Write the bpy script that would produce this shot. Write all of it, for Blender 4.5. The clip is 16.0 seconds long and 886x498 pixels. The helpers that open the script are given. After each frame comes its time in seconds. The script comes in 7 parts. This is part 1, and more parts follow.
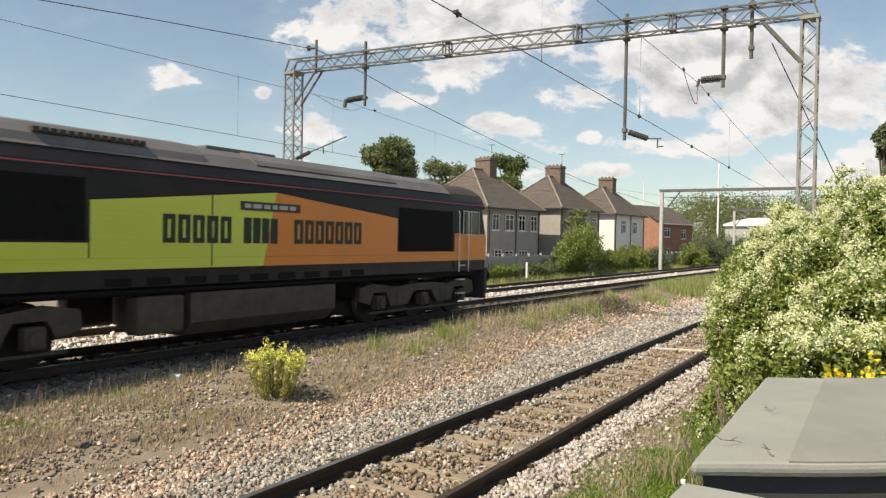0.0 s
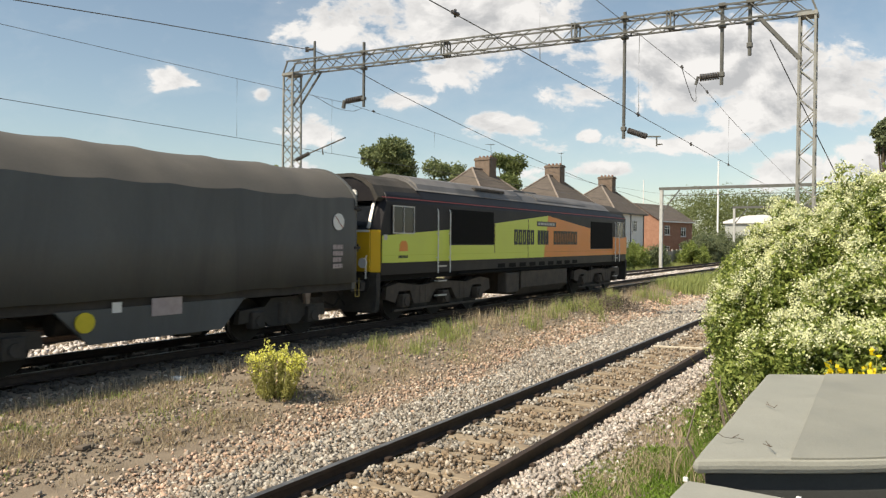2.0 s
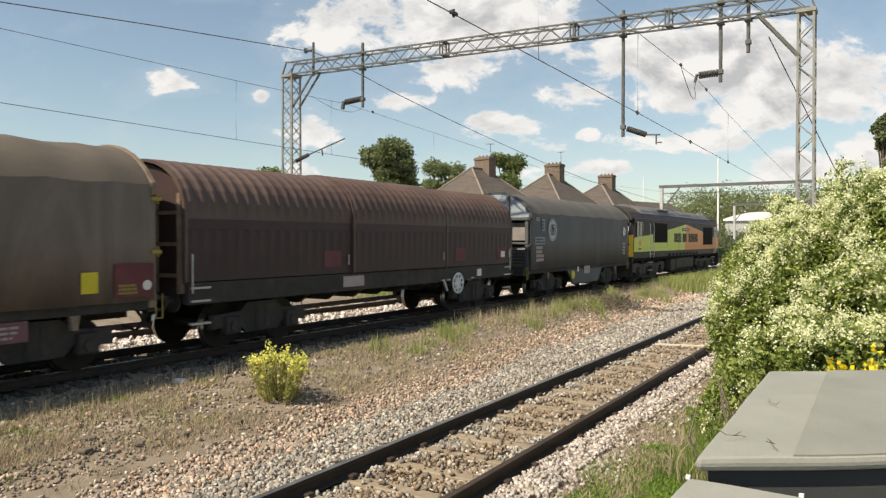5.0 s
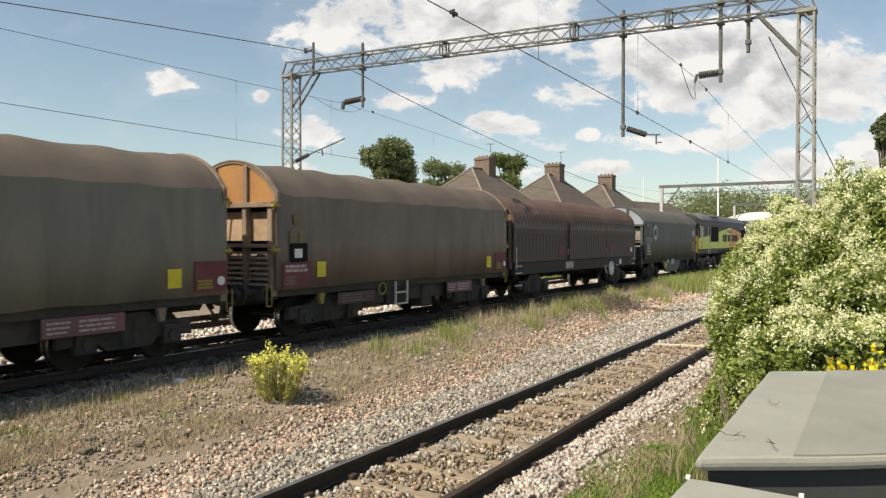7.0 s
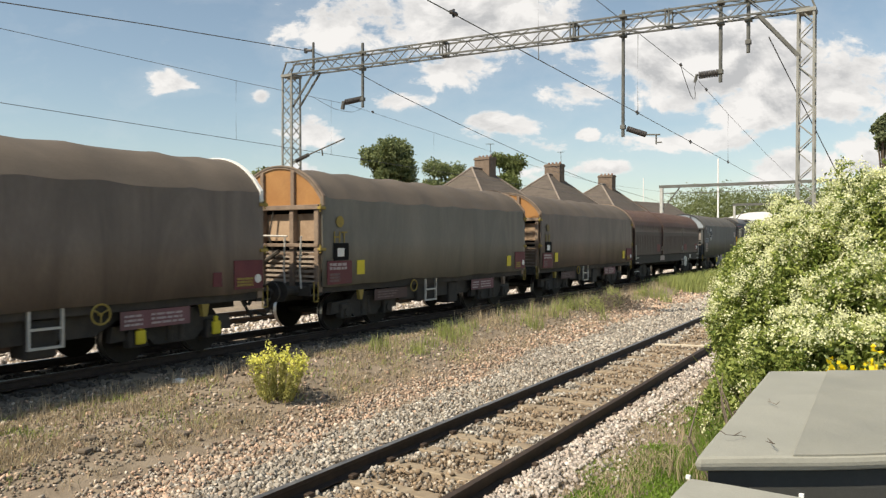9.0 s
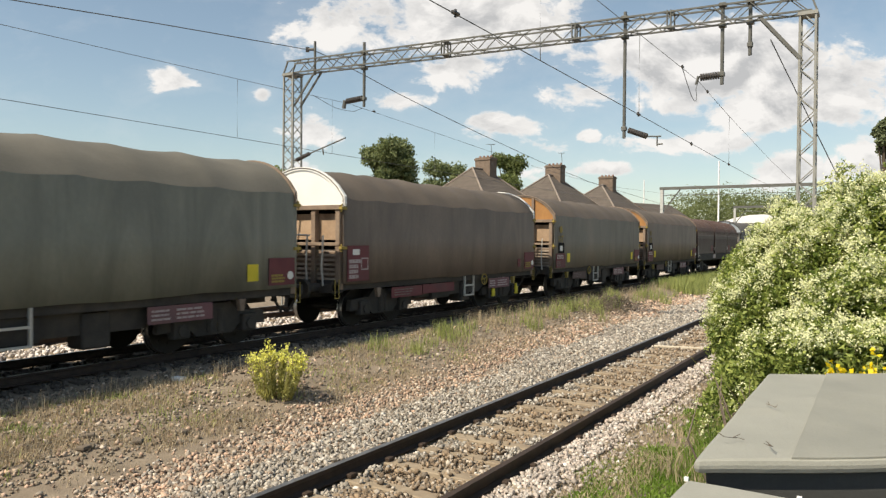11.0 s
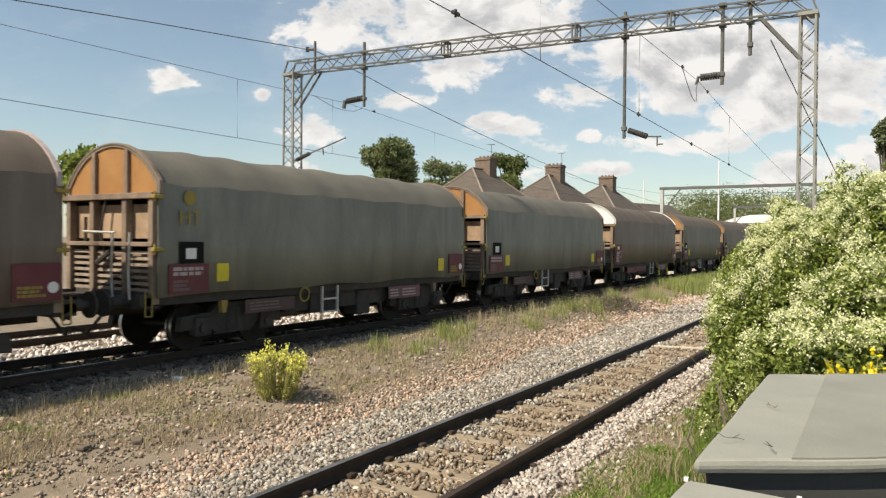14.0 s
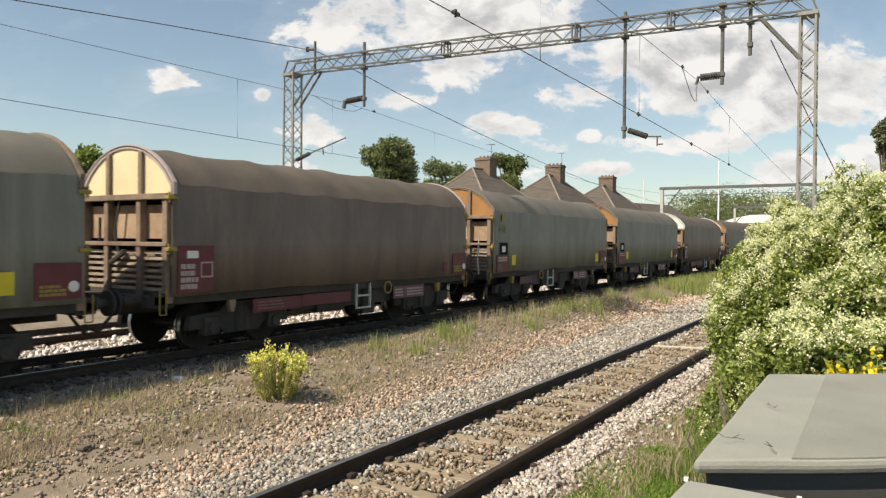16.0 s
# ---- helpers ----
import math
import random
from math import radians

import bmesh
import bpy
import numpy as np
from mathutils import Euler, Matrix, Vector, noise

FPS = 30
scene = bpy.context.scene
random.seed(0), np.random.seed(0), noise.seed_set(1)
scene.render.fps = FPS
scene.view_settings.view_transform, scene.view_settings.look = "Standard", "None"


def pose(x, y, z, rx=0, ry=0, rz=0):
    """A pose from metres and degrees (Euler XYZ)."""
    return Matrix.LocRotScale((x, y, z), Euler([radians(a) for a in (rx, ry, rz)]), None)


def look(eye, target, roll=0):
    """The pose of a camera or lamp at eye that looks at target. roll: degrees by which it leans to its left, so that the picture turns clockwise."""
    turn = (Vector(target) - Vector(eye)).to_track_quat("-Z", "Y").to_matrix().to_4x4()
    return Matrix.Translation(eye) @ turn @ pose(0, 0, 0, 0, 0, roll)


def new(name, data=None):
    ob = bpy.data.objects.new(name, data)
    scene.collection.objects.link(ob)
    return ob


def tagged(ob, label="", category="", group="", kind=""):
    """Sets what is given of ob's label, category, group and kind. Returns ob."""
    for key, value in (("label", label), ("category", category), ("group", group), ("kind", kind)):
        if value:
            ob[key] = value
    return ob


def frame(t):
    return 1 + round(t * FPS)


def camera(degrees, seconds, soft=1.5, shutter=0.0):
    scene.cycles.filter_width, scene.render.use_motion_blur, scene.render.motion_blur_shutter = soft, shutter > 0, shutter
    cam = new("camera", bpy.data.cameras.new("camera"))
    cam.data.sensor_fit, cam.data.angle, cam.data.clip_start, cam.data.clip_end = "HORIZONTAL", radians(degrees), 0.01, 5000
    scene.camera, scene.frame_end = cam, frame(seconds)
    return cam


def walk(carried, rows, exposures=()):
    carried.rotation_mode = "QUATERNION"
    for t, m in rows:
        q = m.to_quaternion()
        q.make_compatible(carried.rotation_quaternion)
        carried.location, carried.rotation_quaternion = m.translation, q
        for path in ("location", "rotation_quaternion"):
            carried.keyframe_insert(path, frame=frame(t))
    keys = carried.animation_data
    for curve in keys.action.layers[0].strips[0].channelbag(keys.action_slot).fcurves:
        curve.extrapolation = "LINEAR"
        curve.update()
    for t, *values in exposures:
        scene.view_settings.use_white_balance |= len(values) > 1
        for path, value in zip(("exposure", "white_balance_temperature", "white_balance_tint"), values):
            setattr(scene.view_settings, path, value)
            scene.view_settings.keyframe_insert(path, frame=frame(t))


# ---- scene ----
EXPO, KELVIN, TINT = 0.38, 7750, 9
cam = camera(62.0, 16.0, soft=1.3, shutter=0.2)
EYE = (0.0, 0.0, 2.218)


def aim(turn, roll):
    """Camera pose: heading from the track's line in degrees, slight fall, roll."""
    a, p = radians(turn), radians(-0.719)
    d = Vector((math.cos(a) * math.cos(p), math.sin(a) * math.cos(p), math.sin(p)))
    return look(EYE, Vector(EYE) + d * 10, roll)


walk(cam, [
    (0.0, aim(31.890, 1.064)), (0.5, aim(31.902, 0.700)), (1.0, aim(31.885, 0.500)), (1.5, aim(31.895, 0.522)),
    (2.0, aim(31.903, 0.529)), (3.0, aim(31.897, 0.548)), (3.5, aim(31.908, 0.113)), (4.0, aim(31.970, 0.067)),
    (4.5, aim(31.939, 0.010)), (6.3, aim(31.939, 0.0)), (9.2, aim(31.939, 0.0)), (10.2, aim(31.942, 0.25)),
    (11.3, aim(31.944, 0.489)), (16.0, aim(31.944, 0.489)),
], exposures=[(0.0, EXPO, KELVIN, TINT), (16.0, EXPO, KELVIN, TINT)])

# ---- light ----
SUN_EL, SUN_AZ = radians(49.3), math.atan2(0.36, -0.78)
sun = new("sun", bpy.data.lights.new("sun", "SUN"))
sun.data.energy, sun.data.angle, sun.data.color = 4.6, radians(0.55), (1.0, 0.955, 0.88)
sd = Vector((math.cos(SUN_AZ) * math.cos(SUN_EL), math.sin(SUN_AZ) * math.cos(SUN_EL), math.sin(SUN_EL)))
sun.rotation_euler = sd.to_track_quat("Z", "Y").to_euler()
sun.location = (0, 0, 60)


class Nodes:
    """Short hand for building node trees."""

    def __init__(self, tree):
        self.t = tree

    def n(self, kind, **sets):
        node = self.t.nodes.new(kind)
        for k, v in sets.items():
            if k in node.inputs:
                node.inputs[k].default_value = v
        return node

    def link(self, a, b):
        self.t.links.new(a, b)

    def put(self, v, socket):
        if isinstance(v, bpy.types.NodeSocket):
            self.t.links.new(v, socket)
        else:
            socket.default_value = v

    def math(self, op, a, b=0.0, clamp=False):
        node = self.t.nodes.new("ShaderNodeMath")
        node.operation, node.use_clamp = op, clamp
        self.put(a, node.inputs[0])
        self.put(b, node.inputs[1])
        return node.outputs[0]

    def mix(self, f, a, b):
        node = self.t.nodes.new("ShaderNodeMix")
        node.data_type = "RGBA"
        self.put(f, node.inputs[0])
        self.put(a, node.inputs[6])
        self.put(b, node.inputs[7])
        return node.outputs[2]

    def ramp(self, v, lo, hi):
        node = self.t.nodes.new("ShaderNodeMapRange")
        self.put(v, node.inputs[0])
        node.inputs[1].default_value, node.inputs[2].default_value = lo, hi
        return node.outputs[0]

    def noise(self, vec, scale, detail=4.0, rough=0.55, dist=0.0):
        node = self.t.nodes.new("ShaderNodeTexNoise")
        if vec is not None:
            self.t.links.new(vec, node.inputs["Vector"])
        node.inputs["Scale"].default_value, node.inputs["Detail"].default_value = scale, detail
        node.inputs["Roughness"].default_value, node.inputs["Distortion"].default_value = rough, dist
        return node.outputs[0]


def make_world():
    w = bpy.data.worlds.new("sky")
    scene.world, w.use_nodes = w, True
    t = w.node_tree
    t.nodes.clear()
    k = Nodes(t)
    sky = k.n("ShaderNodeTexSky")
    sky.sky_type, sky.sun_disc = "NISHITA", False
    sky.sun_elevation, sky.sun_rotation = SUN_EL, math.pi / 2 - SUN_AZ
    sky.air_density, sky.dust_density, sky.ozone_density = 1.0, 0.3, 2.2
    co = k.n("ShaderNodeTexCoord").outputs["Generated"]
    turn = t.nodes.new("ShaderNodeVectorRotate")
    turn.rotation_type = "Z_AXIS"
    t.links.new(co, turn.inputs["Vector"])
    turn.inputs["Angle"].default_value = radians(90 - 31.94)
    sep = k.n("ShaderNodeSeparateXYZ")
    t.links.new(turn.outputs[0], sep.inputs[0])
    sx, sy, sz = sep.outputs
    # picture-like coordinates ahead, so that the cloud banks can be laid out
    ahead = k.math("MAXIMUM", sy, 0.05)
    u, v = k.math("DIVIDE", sx, ahead), k.math("DIVIDE", sz, ahead)
    flat = k.n("ShaderNodeCombineXYZ")
    t.links.new(u, flat.inputs[0])
    t.links.new(k.math("MULTIPLY", v, 1.6), flat.inputs[1])
    t.links.new(sy, flat.inputs[2])
    n1 = k.noise(flat.outputs[0], 11.0, 10.0, 0.60, 0.35)
    n0 = k.noise(flat.outputs[0], 30.0, 8.0, 0.65, 0.2)
    n2 = k.noise(flat.outputs[0], 2.6, 4.0, 0.55)
    # cumulus banks: u, v, half width, half height, strength
    banks = [(-.165, .295, .075, .042, .62), (.03, .30, .17, .065, .76), (.00, .235, .09, .030, .6), (-.367, .214, .048, .02, .62), (-.247, .192, .022, .014, .6),
             (-.057, .187, .05, .016, .48), (-.185, .150, .065, .035, .5), (.065, .153, .07, .022, .62), (.12, .128, .05, .014, .5), (.198, .141, .018, .010, .6), (.37, .240, .18, .062, .88), (.46, .185, .15, .040, .78),
             (.21, .200, .085, .026, .66), (.36, .185, .14, .030, .62), (.33, .134, .12, .022, .6), (.48, .10, .085, .03, .66), (.53, .205, .085, .065, .72),
             (.135, .088, .06, .018, .5), (.23, .095, .07, .016, .5), (-.20, .092, .05, .022, .5), (.64, .29, .06, .05, .55), (-.32, .33, .05, .012, .35), (.59, .12, .07, .04, .6), (.02, .105, .05, .012, .35)]
    total = None
    for bu, bv, bw, bh, s in banks:
        du = k.math("MULTIPLY", k.math("SUBTRACT", u, bu), 1 / bw)
        dv = k.math("MULTIPLY", k.math("SUBTRACT", v, bv), 1 / bh)
        r2 = k.math("ADD", k.math("MULTIPLY", du, du), k.math("MULTIPLY", dv, dv))
        g = k.math("MULTIPLY", k.math("POWER", 2.718, k.math("MULTIPLY", r2, -0.75)), s)
        total = g if total is None else k.math("MAXIMUM", total, g)
    rest = k.math("MULTIPLY", k.ramp(n2, 0.48, 0.68), 0.5)
    behind = k.ramp(sy, 0.45, 0.2)
    base = k.math("ADD", total, k.math("MULTIPLY", rest, behind))
    wob = k.math("ADD", k.math("MULTIPLY", k.math("SUBTRACT", n1, 0.5), 1.25), k.math("MULTIPLY", k.math("SUBTRACT", n0, 0.5), 0.40))
    dens = k.math("ADD", base, wob)
    mask = k.ramp(dens, 0.37, 0.50)
    veil = k.math("MULTIPLY", k.ramp(dens, 0.05, 0.4), 0.10)
    # grey hollows and flat bases inside the banks, bright crowns and edges
    core = k.ramp(dens, 0.40, 0.64)
    lifted = k.n("ShaderNodeVectorMath")
    t.links.new(flat.outputs[0], lifted.inputs[0])
    lifted.inputs[1].default_value = (-0.012, 0.04, 0)
    above = k.noise(lifted.outputs[0], 11.0, 10.0, 0.60, 0.35)
    shade = k.math("MULTIPLY", core, k.ramp(k.math("SUBTRACT", above, n1), -0.12, 0.12))
    white = k.mix(shade, (6.35, 6.75, 7.6, 1), (3.7, 4.05, 4.75, 1))
    haze = k.mix(k.math("ADD", k.math("MULTIPLY", k.ramp(sz, 0.22, 0.0), 0.18), 0.14), sky.outputs[0], (3.0, 4.45, 5.65, 1))
    col = k.mix(k.math("MAXIMUM", k.math("MULTIPLY", mask, 0.98), veil), haze, white)
    bg = k.n("ShaderNodeBackground")
    t.links.new(col, bg.inputs[0])
    bg.inputs[1].default_value = 0.105
    out = k.n("ShaderNodeOutputWorld")
    t.links.new(bg.outputs[0], out.inputs[0])


make_world()


# ---- materials ----
def mat(name, a, b, scale=6.0, rough=0.7, metal=0.0, bump=0.15, fine=60.0, dirt=None, dirt_amount=0.35, island=0.0, rand=0.0, stretch=None, spec=0.4, thin=0.0, streak=None):
    """Procedural surface: two colours in broad patches, fine grain, stains, relief; island and rand vary pieces."""
    m = bpy.data.materials.new(name)
    m.use_nodes = True
    t = m.node_tree
    t.nodes.clear()
    k = Nodes(t)
    co = k.n("ShaderNodeTexCoord").outputs["Object"]
    if stretch:
        mp = k.n("ShaderNodeMapping")
        mp.inputs["Scale"].default_value = stretch
        t.links.new(co, mp.inputs[0])
        co = mp.outputs[0]
    broad = k.noise(co, scale, 5.0, 0.6)
    grain = k.noise(co, fine, 3.0, 0.6)
    f = k.math("ADD", k.math("MULTIPLY", k.ramp(broad, 0.3, 0.7), 0.75), k.math("MULTIPLY", k.math("SUBTRACT", grain, 0.5), 0.6), True)
    if island:
        g = k.n("ShaderNodeNewGeometry")
        f = k.math("ADD", k.math("MULTIPLY", f, 1 - island), k.math("MULTIPLY", g.outputs["Random Per Island"], island), True)
    if rand:
        o = k.n("ShaderNodeObjectInfo")
        f = k.math("ADD", k.math("MULTIPLY", f, 1 - rand), k.math("MULTIPLY", o.outputs["Random"], rand), True)
    col = k.mix(f, (*a, 1), (*b, 1))
    if dirt:
        s = k.noise(co, scale * 0.35, 6.0, 0.65, 0.6)
        col = k.mix(k.math("MULTIPLY", k.ramp(s, 0.48, 0.68), dirt_amount), col, (*dirt, 1))
    if streak:
        # rain streaks running down the sides
        mp2 = k.n("ShaderNodeMapping")
        mp2.inputs["Scale"].default_value = (1.5, 1.0, 0.30)
        t.links.new(k.n("ShaderNodeTexCoord").outputs["Object"], mp2.inputs[0])
        s2 = k.noise(mp2.outputs[0], 0.6, 6.0, 0.6, 1.2)
        col = k.mix(k.math("MULTIPLY", k.ramp(s2, 0.38, 0.66), 0.75), col, (*streak, 1))
        s3 = k.noise(mp2.outputs[0], 2.2, 5.0, 0.7, 0.5)
        col = k.mix(k.math("MULTIPLY", k.ramp(s3, 0.52, 0.80), 0.05), col, tuple(min(1, c * 1.9) for c in b) + (1,))
    p = k.n("ShaderNodeBsdfPrincipled")
    t.links.new(col, p.inputs["Base Color"])
    p.inputs["Metallic"].default_value = metal
    p.inputs["Specular IOR Level"].default_value = spec
    t.links.new(k.math("ADD", k.math("MULTIPLY", k.math("SUBTRACT", broad, 0.5), 0.3), rough, True), p.inputs["Roughness"])
    if bump:
        bn = k.n("ShaderNodeBump")
        bn.inputs["Strength"].default_value, bn.inputs["Distance"].default_value = bump, 0.02
        t.links.new(k.math("ADD", grain, broad), bn.inputs["Height"])
        t.links.new(bn.outputs[0], p.inputs["Normal"])
    out = k.n("ShaderNodeOutputMaterial")
    if thin:
        tr = k.n("ShaderNodeBsdfTranslucent")
        t.links.new(col, tr.inputs[0])
        ms = k.n("ShaderNodeMixShader")
        ms.inputs[0].default_value = thin
        t.links.new(p.outputs[0], ms.inputs[1])
        t.links.new(tr.outputs[0], ms.inputs[2])
        t.links.new(ms.outputs[0], out.inputs[0])
    else:
        t.links.new(p.outputs[0], out.inputs[0])
    return m


def stone_mat(name, hues, dark=0.35):
    """Broken stone: each piece takes one of three hues and its own brightness."""
    m = mat(name, hues[0], hues[1], 3, 0.9, bump=0.25, fine=55)
    t = m.node_tree
    k = Nodes(t)
    p = next(n for n in t.nodes if n.type == "BSDF_PRINCIPLED")
    r = k.n("ShaderNodeNewGeometry").outputs["Random Per Island"]
    col = k.mix(k.ramp(r, 0.25, 0.45), (*hues[0], 1), (*hues[1], 1))
    col = k.mix(k.ramp(r, 0.60, 0.80), col, (*hues[2], 1))
    own = k.math("FRACT", k.math("MULTIPLY", r, 37.7))
    speck = k.noise(k.n("ShaderNodeTexCoord").outputs["Object"], 70, 3, 0.6)
    own = k.math("ADD", k.math("MULTIPLY", own, 0.8), k.math("MULTIPLY", k.math("SUBTRACT", speck, 0.4), 0.7), True)
    t.links.new(k.mix(own, tuple(c * dark for c in hues[1]) + (1,), col), p.inputs["Base Color"])
    return m


M = {}
M["earth"] = mat("earth", (0.175, 0.14, 0.105), (0.35, 0.285, 0.215), 2.2, 0.95, bump=0.7, fine=45, dirt=(0.16, 0.13, 0.095), dirt_amount=0.5)
M["stone"] = stone_mat("ballast_stone", ((0.732, 0.499, 0.373), (0.607, 0.461, 0.353), (0.750, 0.653, 0.545)), 0.21)
M["stone_grey"] = stone_mat("ballast_grey", ((0.463, 0.433, 0.378), (0.566, 0.499, 0.423), (0.730, 0.688, 0.621)), 0.2)
M["stone_pale"] = stone_mat("ballast_pale", ((0.715, 0.600, 0.529), (0.640, 0.561, 0.498), (0.795, 0.750, 0.697)), 0.32)
M["stone_brown"] = stone_mat("ballast_brown", ((0.428, 0.315, 0.212), (0.370, 0.275, 0.190), (0.611, 0.539, 0.449)), 0.24)
M["stone_verge"] = stone_mat("verge_stone", ((0.352, 0.276, 0.200), (0.311, 0.254, 0.187), (0.456, 0.408, 0.335)), 0.36)
M["rail_side"] = mat("rail_rust", (0.035, 0.026, 0.022), (0.085, 0.058, 0.045), 8, 0.75, 0.2, 0.2, 70)
M["rail_top"] = mat("rail_steel", (0.24, 0.23, 0.22), (0.42, 0.41, 0.40), 5, 0.5, 0.9, 0.03, 80)
M["sleeper"] = mat("sleeper_concrete", (0.22, 0.17, 0.118), (0.385, 0.315, 0.23), 5, 0.9, bump=0.3, fine=60, dirt=(0.13, 0.09, 0.06), dirt_amount=0.6, rand=0.3)
M["clip"] = mat("rail_clip", (0.05, 0.035, 0.028), (0.10, 0.07, 0.05), 30, 0.7, 0.4)
M["galv"] = mat("galvanised_steel", (0.095, 0.099, 0.093), (0.179, 0.180, 0.167), 4, 0.65, 0.2, 0.1, 50, dirt=(0.068, 0.061, 0.053))
M["end_tan_grey"] = mat("end_wall_grey", (0.27, 0.24, 0.225), (0.38, 0.345, 0.325), 2.5, 0.85, 0, 0.2, 20, dirt=(0.12, 0.11, 0.105), dirt_amount=0.6)
M["galv_pale"] = mat("pale_steel", (0.40, 0.41, 0.40), (0.58, 0.58, 0.56), 4, 0.6, 0.2, 0.1, 50)
M["insul"] = mat("insulator_brown", (0.05, 0.045, 0.042), (0.09, 0.08, 0.075), 9, 0.3, 0, 0.02)
M["wire"] = mat("wire_copper", (0.10, 0.105, 0.11), (0.16, 0.165, 0.17), 9, 0.6, 0.3, 0)
M["pebble"] = mat("pebbledash", (0.31, 0.29, 0.26), (0.41, 0.385, 0.345), 0.8, 0.95, bump=0.6, fine=25, dirt=(0.24, 0.225, 0.20))
M["render_white"] = mat("white_render", (0.72, 0.71, 0.68), (0.82, 0.81, 0.78), 0.8, 0.9, bump=0.3, fine=25)
M["roof_tile"] = mat("roof_tile", (0.085, 0.070, 0.060), (0.150, 0.126, 0.108), 1.0, 0.9, bump=0.3, fine=12, island=0.25, dirt=(0.13, 0.118, 0.092))
M["ridge"] = mat("ridge_tile", (0.20, 0.165, 0.14), (0.32, 0.27, 0.235), 3, 0.9)
M["brick"] = mat("brick_red", (0.27, 0.135, 0.09), (0.40, 0.22, 0.15), 2, 0.9, bump=0.3, fine=30)
M["chimney"] = mat("chimney_brick", (0.135, 0.10, 0.077), (0.24, 0.18, 0.14), 3, 0.9, bump=0.4, fine=20)
M["pot"] = mat("chimney_pot", (0.20, 0.10, 0.07), (0.30, 0.155, 0.11), 5, 0.85)
M["frame_white"] = mat("window_frame", (0.74, 0.74, 0.72), (0.84, 0.84, 0.82), 3, 0.5, bump=0.02)
M["gutter"] = mat("gutter_black", (0.03, 0.03, 0.03), (0.06, 0.06, 0.06), 3, 0.5)
M["concrete"] = mat("fence_concrete", (0.30, 0.285, 0.255), (0.42, 0.40, 0.36), 2, 0.95, bump=0.4, fine=30, dirt=(0.17, 0.17, 0.13))
M["felt"] = mat("grey_felt", (0.261, 0.261, 0.226), (0.336, 0.333, 0.290), 3.5, 0.62, bump=0.12, fine=90, dirt=(0.383, 0.377, 0.331), dirt_amount=0.6)
M["felt_over"] = mat("grey_felt_worn", (0.217, 0.217, 0.188), (0.285, 0.282, 0.242), 3.5, 0.62, bump=0.12, fine=90, dirt=(0.319, 0.314, 0.274), dirt_amount=0.6)
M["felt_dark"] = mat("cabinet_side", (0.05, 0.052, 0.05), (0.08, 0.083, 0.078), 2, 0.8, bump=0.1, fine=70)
M["bark"] = mat("bark", (0.07, 0.055, 0.04), (0.14, 0.11, 0.08), 8, 0.95, bump=0.6, fine=30, stretch=(1, 1, 0.3))
M["tank"] = mat("white_sheet", (0.72, 0.73, 0.74), (0.84, 0.84, 0.84), 0.2, 0.6)
M["tree_leaf"] = mat("tree_leaf", (0.085, 0.117, 0.049), (0.286, 0.332, 0.150), 0.6, 0.6, bump=0, island=0.75, thin=0.38)
M["leaf_light"] = mat("hedge_leaf", (0.10, 0.15, 0.032), (0.36, 0.42, 0.115), 0.6, 0.55, bump=0, island=0.7, thin=0.38)
M["tree_light"] = mat("light_tree_leaf", (0.09, 0.12, 0.04), (0.26, 0.31, 0.11), 0.6, 0.6, bump=0, island=0.7, thin=0.38)
M["leaf_dull"] = mat("dull_leaf", (0.09, 0.115, 0.06), (0.23, 0.265, 0.135), 0.4, 0.65, bump=0, island=0.6, thin=0.3)
M["wood_leaf"] = mat("far_leaf", (0.14, 0.17, 0.07), (0.235, 0.275, 0.115), 0.06, 0.75, bump=0, island=0.15, thin=0.4)
M["vine_leaf"] = mat("vine_leaf", (0.10, 0.165, 0.03), (0.46, 0.52, 0.16), 1.0, 0.45, bump=0, island=0.9, thin=0.36, spec=0.4)
# dark copy of the vine leaf: the shade inside the vine is in its colour
M["vine_shade_leaf"] = mat("vine_leaf_shaded", (0.05, 0.085, 0.02), (0.16, 0.20, 0.06), 1.0, 0.5, bump=0, island=0.9, thin=0.3, spec=0.3)
M["blossom"] = mat("vine_blossom", (0.70, 0.74, 0.40), (0.95, 0.94, 0.69), 2.0, 0.7, bump=0, island=0.7, thin=0.3)
M["grass_dry"] = mat("dry_grass", (0.33, 0.26, 0.165), (0.58, 0.49, 0.35), 0.7, 0.85, bump=0, island=0.6, thin=0.25)
M["grass_green"] = mat("green_grass", (0.196, 0.231, 0.069), (0.476, 0.525, 0.196), 0.7, 0.7, bump=0, island=0.6, thin=0.35)
M["petal"] = mat("yellow_petal", (0.84, 0.82, 0.16), (0.91, 0.89, 0.34), 3, 0.6, bump=0, island=0.6, thin=0.35)
M["petal_orange"] = mat("golden_petal", (0.82, 0.62, 0.02), (0.88, 0.74, 0.05), 3, 0.6, bump=0, island=0.6, thin=0.3)
M["stem"] = mat("green_stem", (0.30, 0.29, 0.09), (0.50, 0.49, 0.18), 3, 0.7, bump=0, island=0.6, thin=0.35)
M["twig"] = mat("dead_twig", (0.09, 0.07, 0.055), (0.20, 0.165, 0.13), 3, 0.9, bump=0, island=0.6)
M["lush"] = mat("lush_grass", (0.095, 0.18, 0.025), (0.29, 0.43, 0.075), 0.7, 0.6, bump=0, island=0.6, thin=0.4)
M["stone_board"] = mat("pale_board", (0.50, 0.43, 0.33), (0.64, 0.57, 0.46), 5, 0.9)
M["paper"] = mat("white_litter", (0.75, 0.74, 0.7), (0.85, 0.84, 0.8), 9, 0.8)
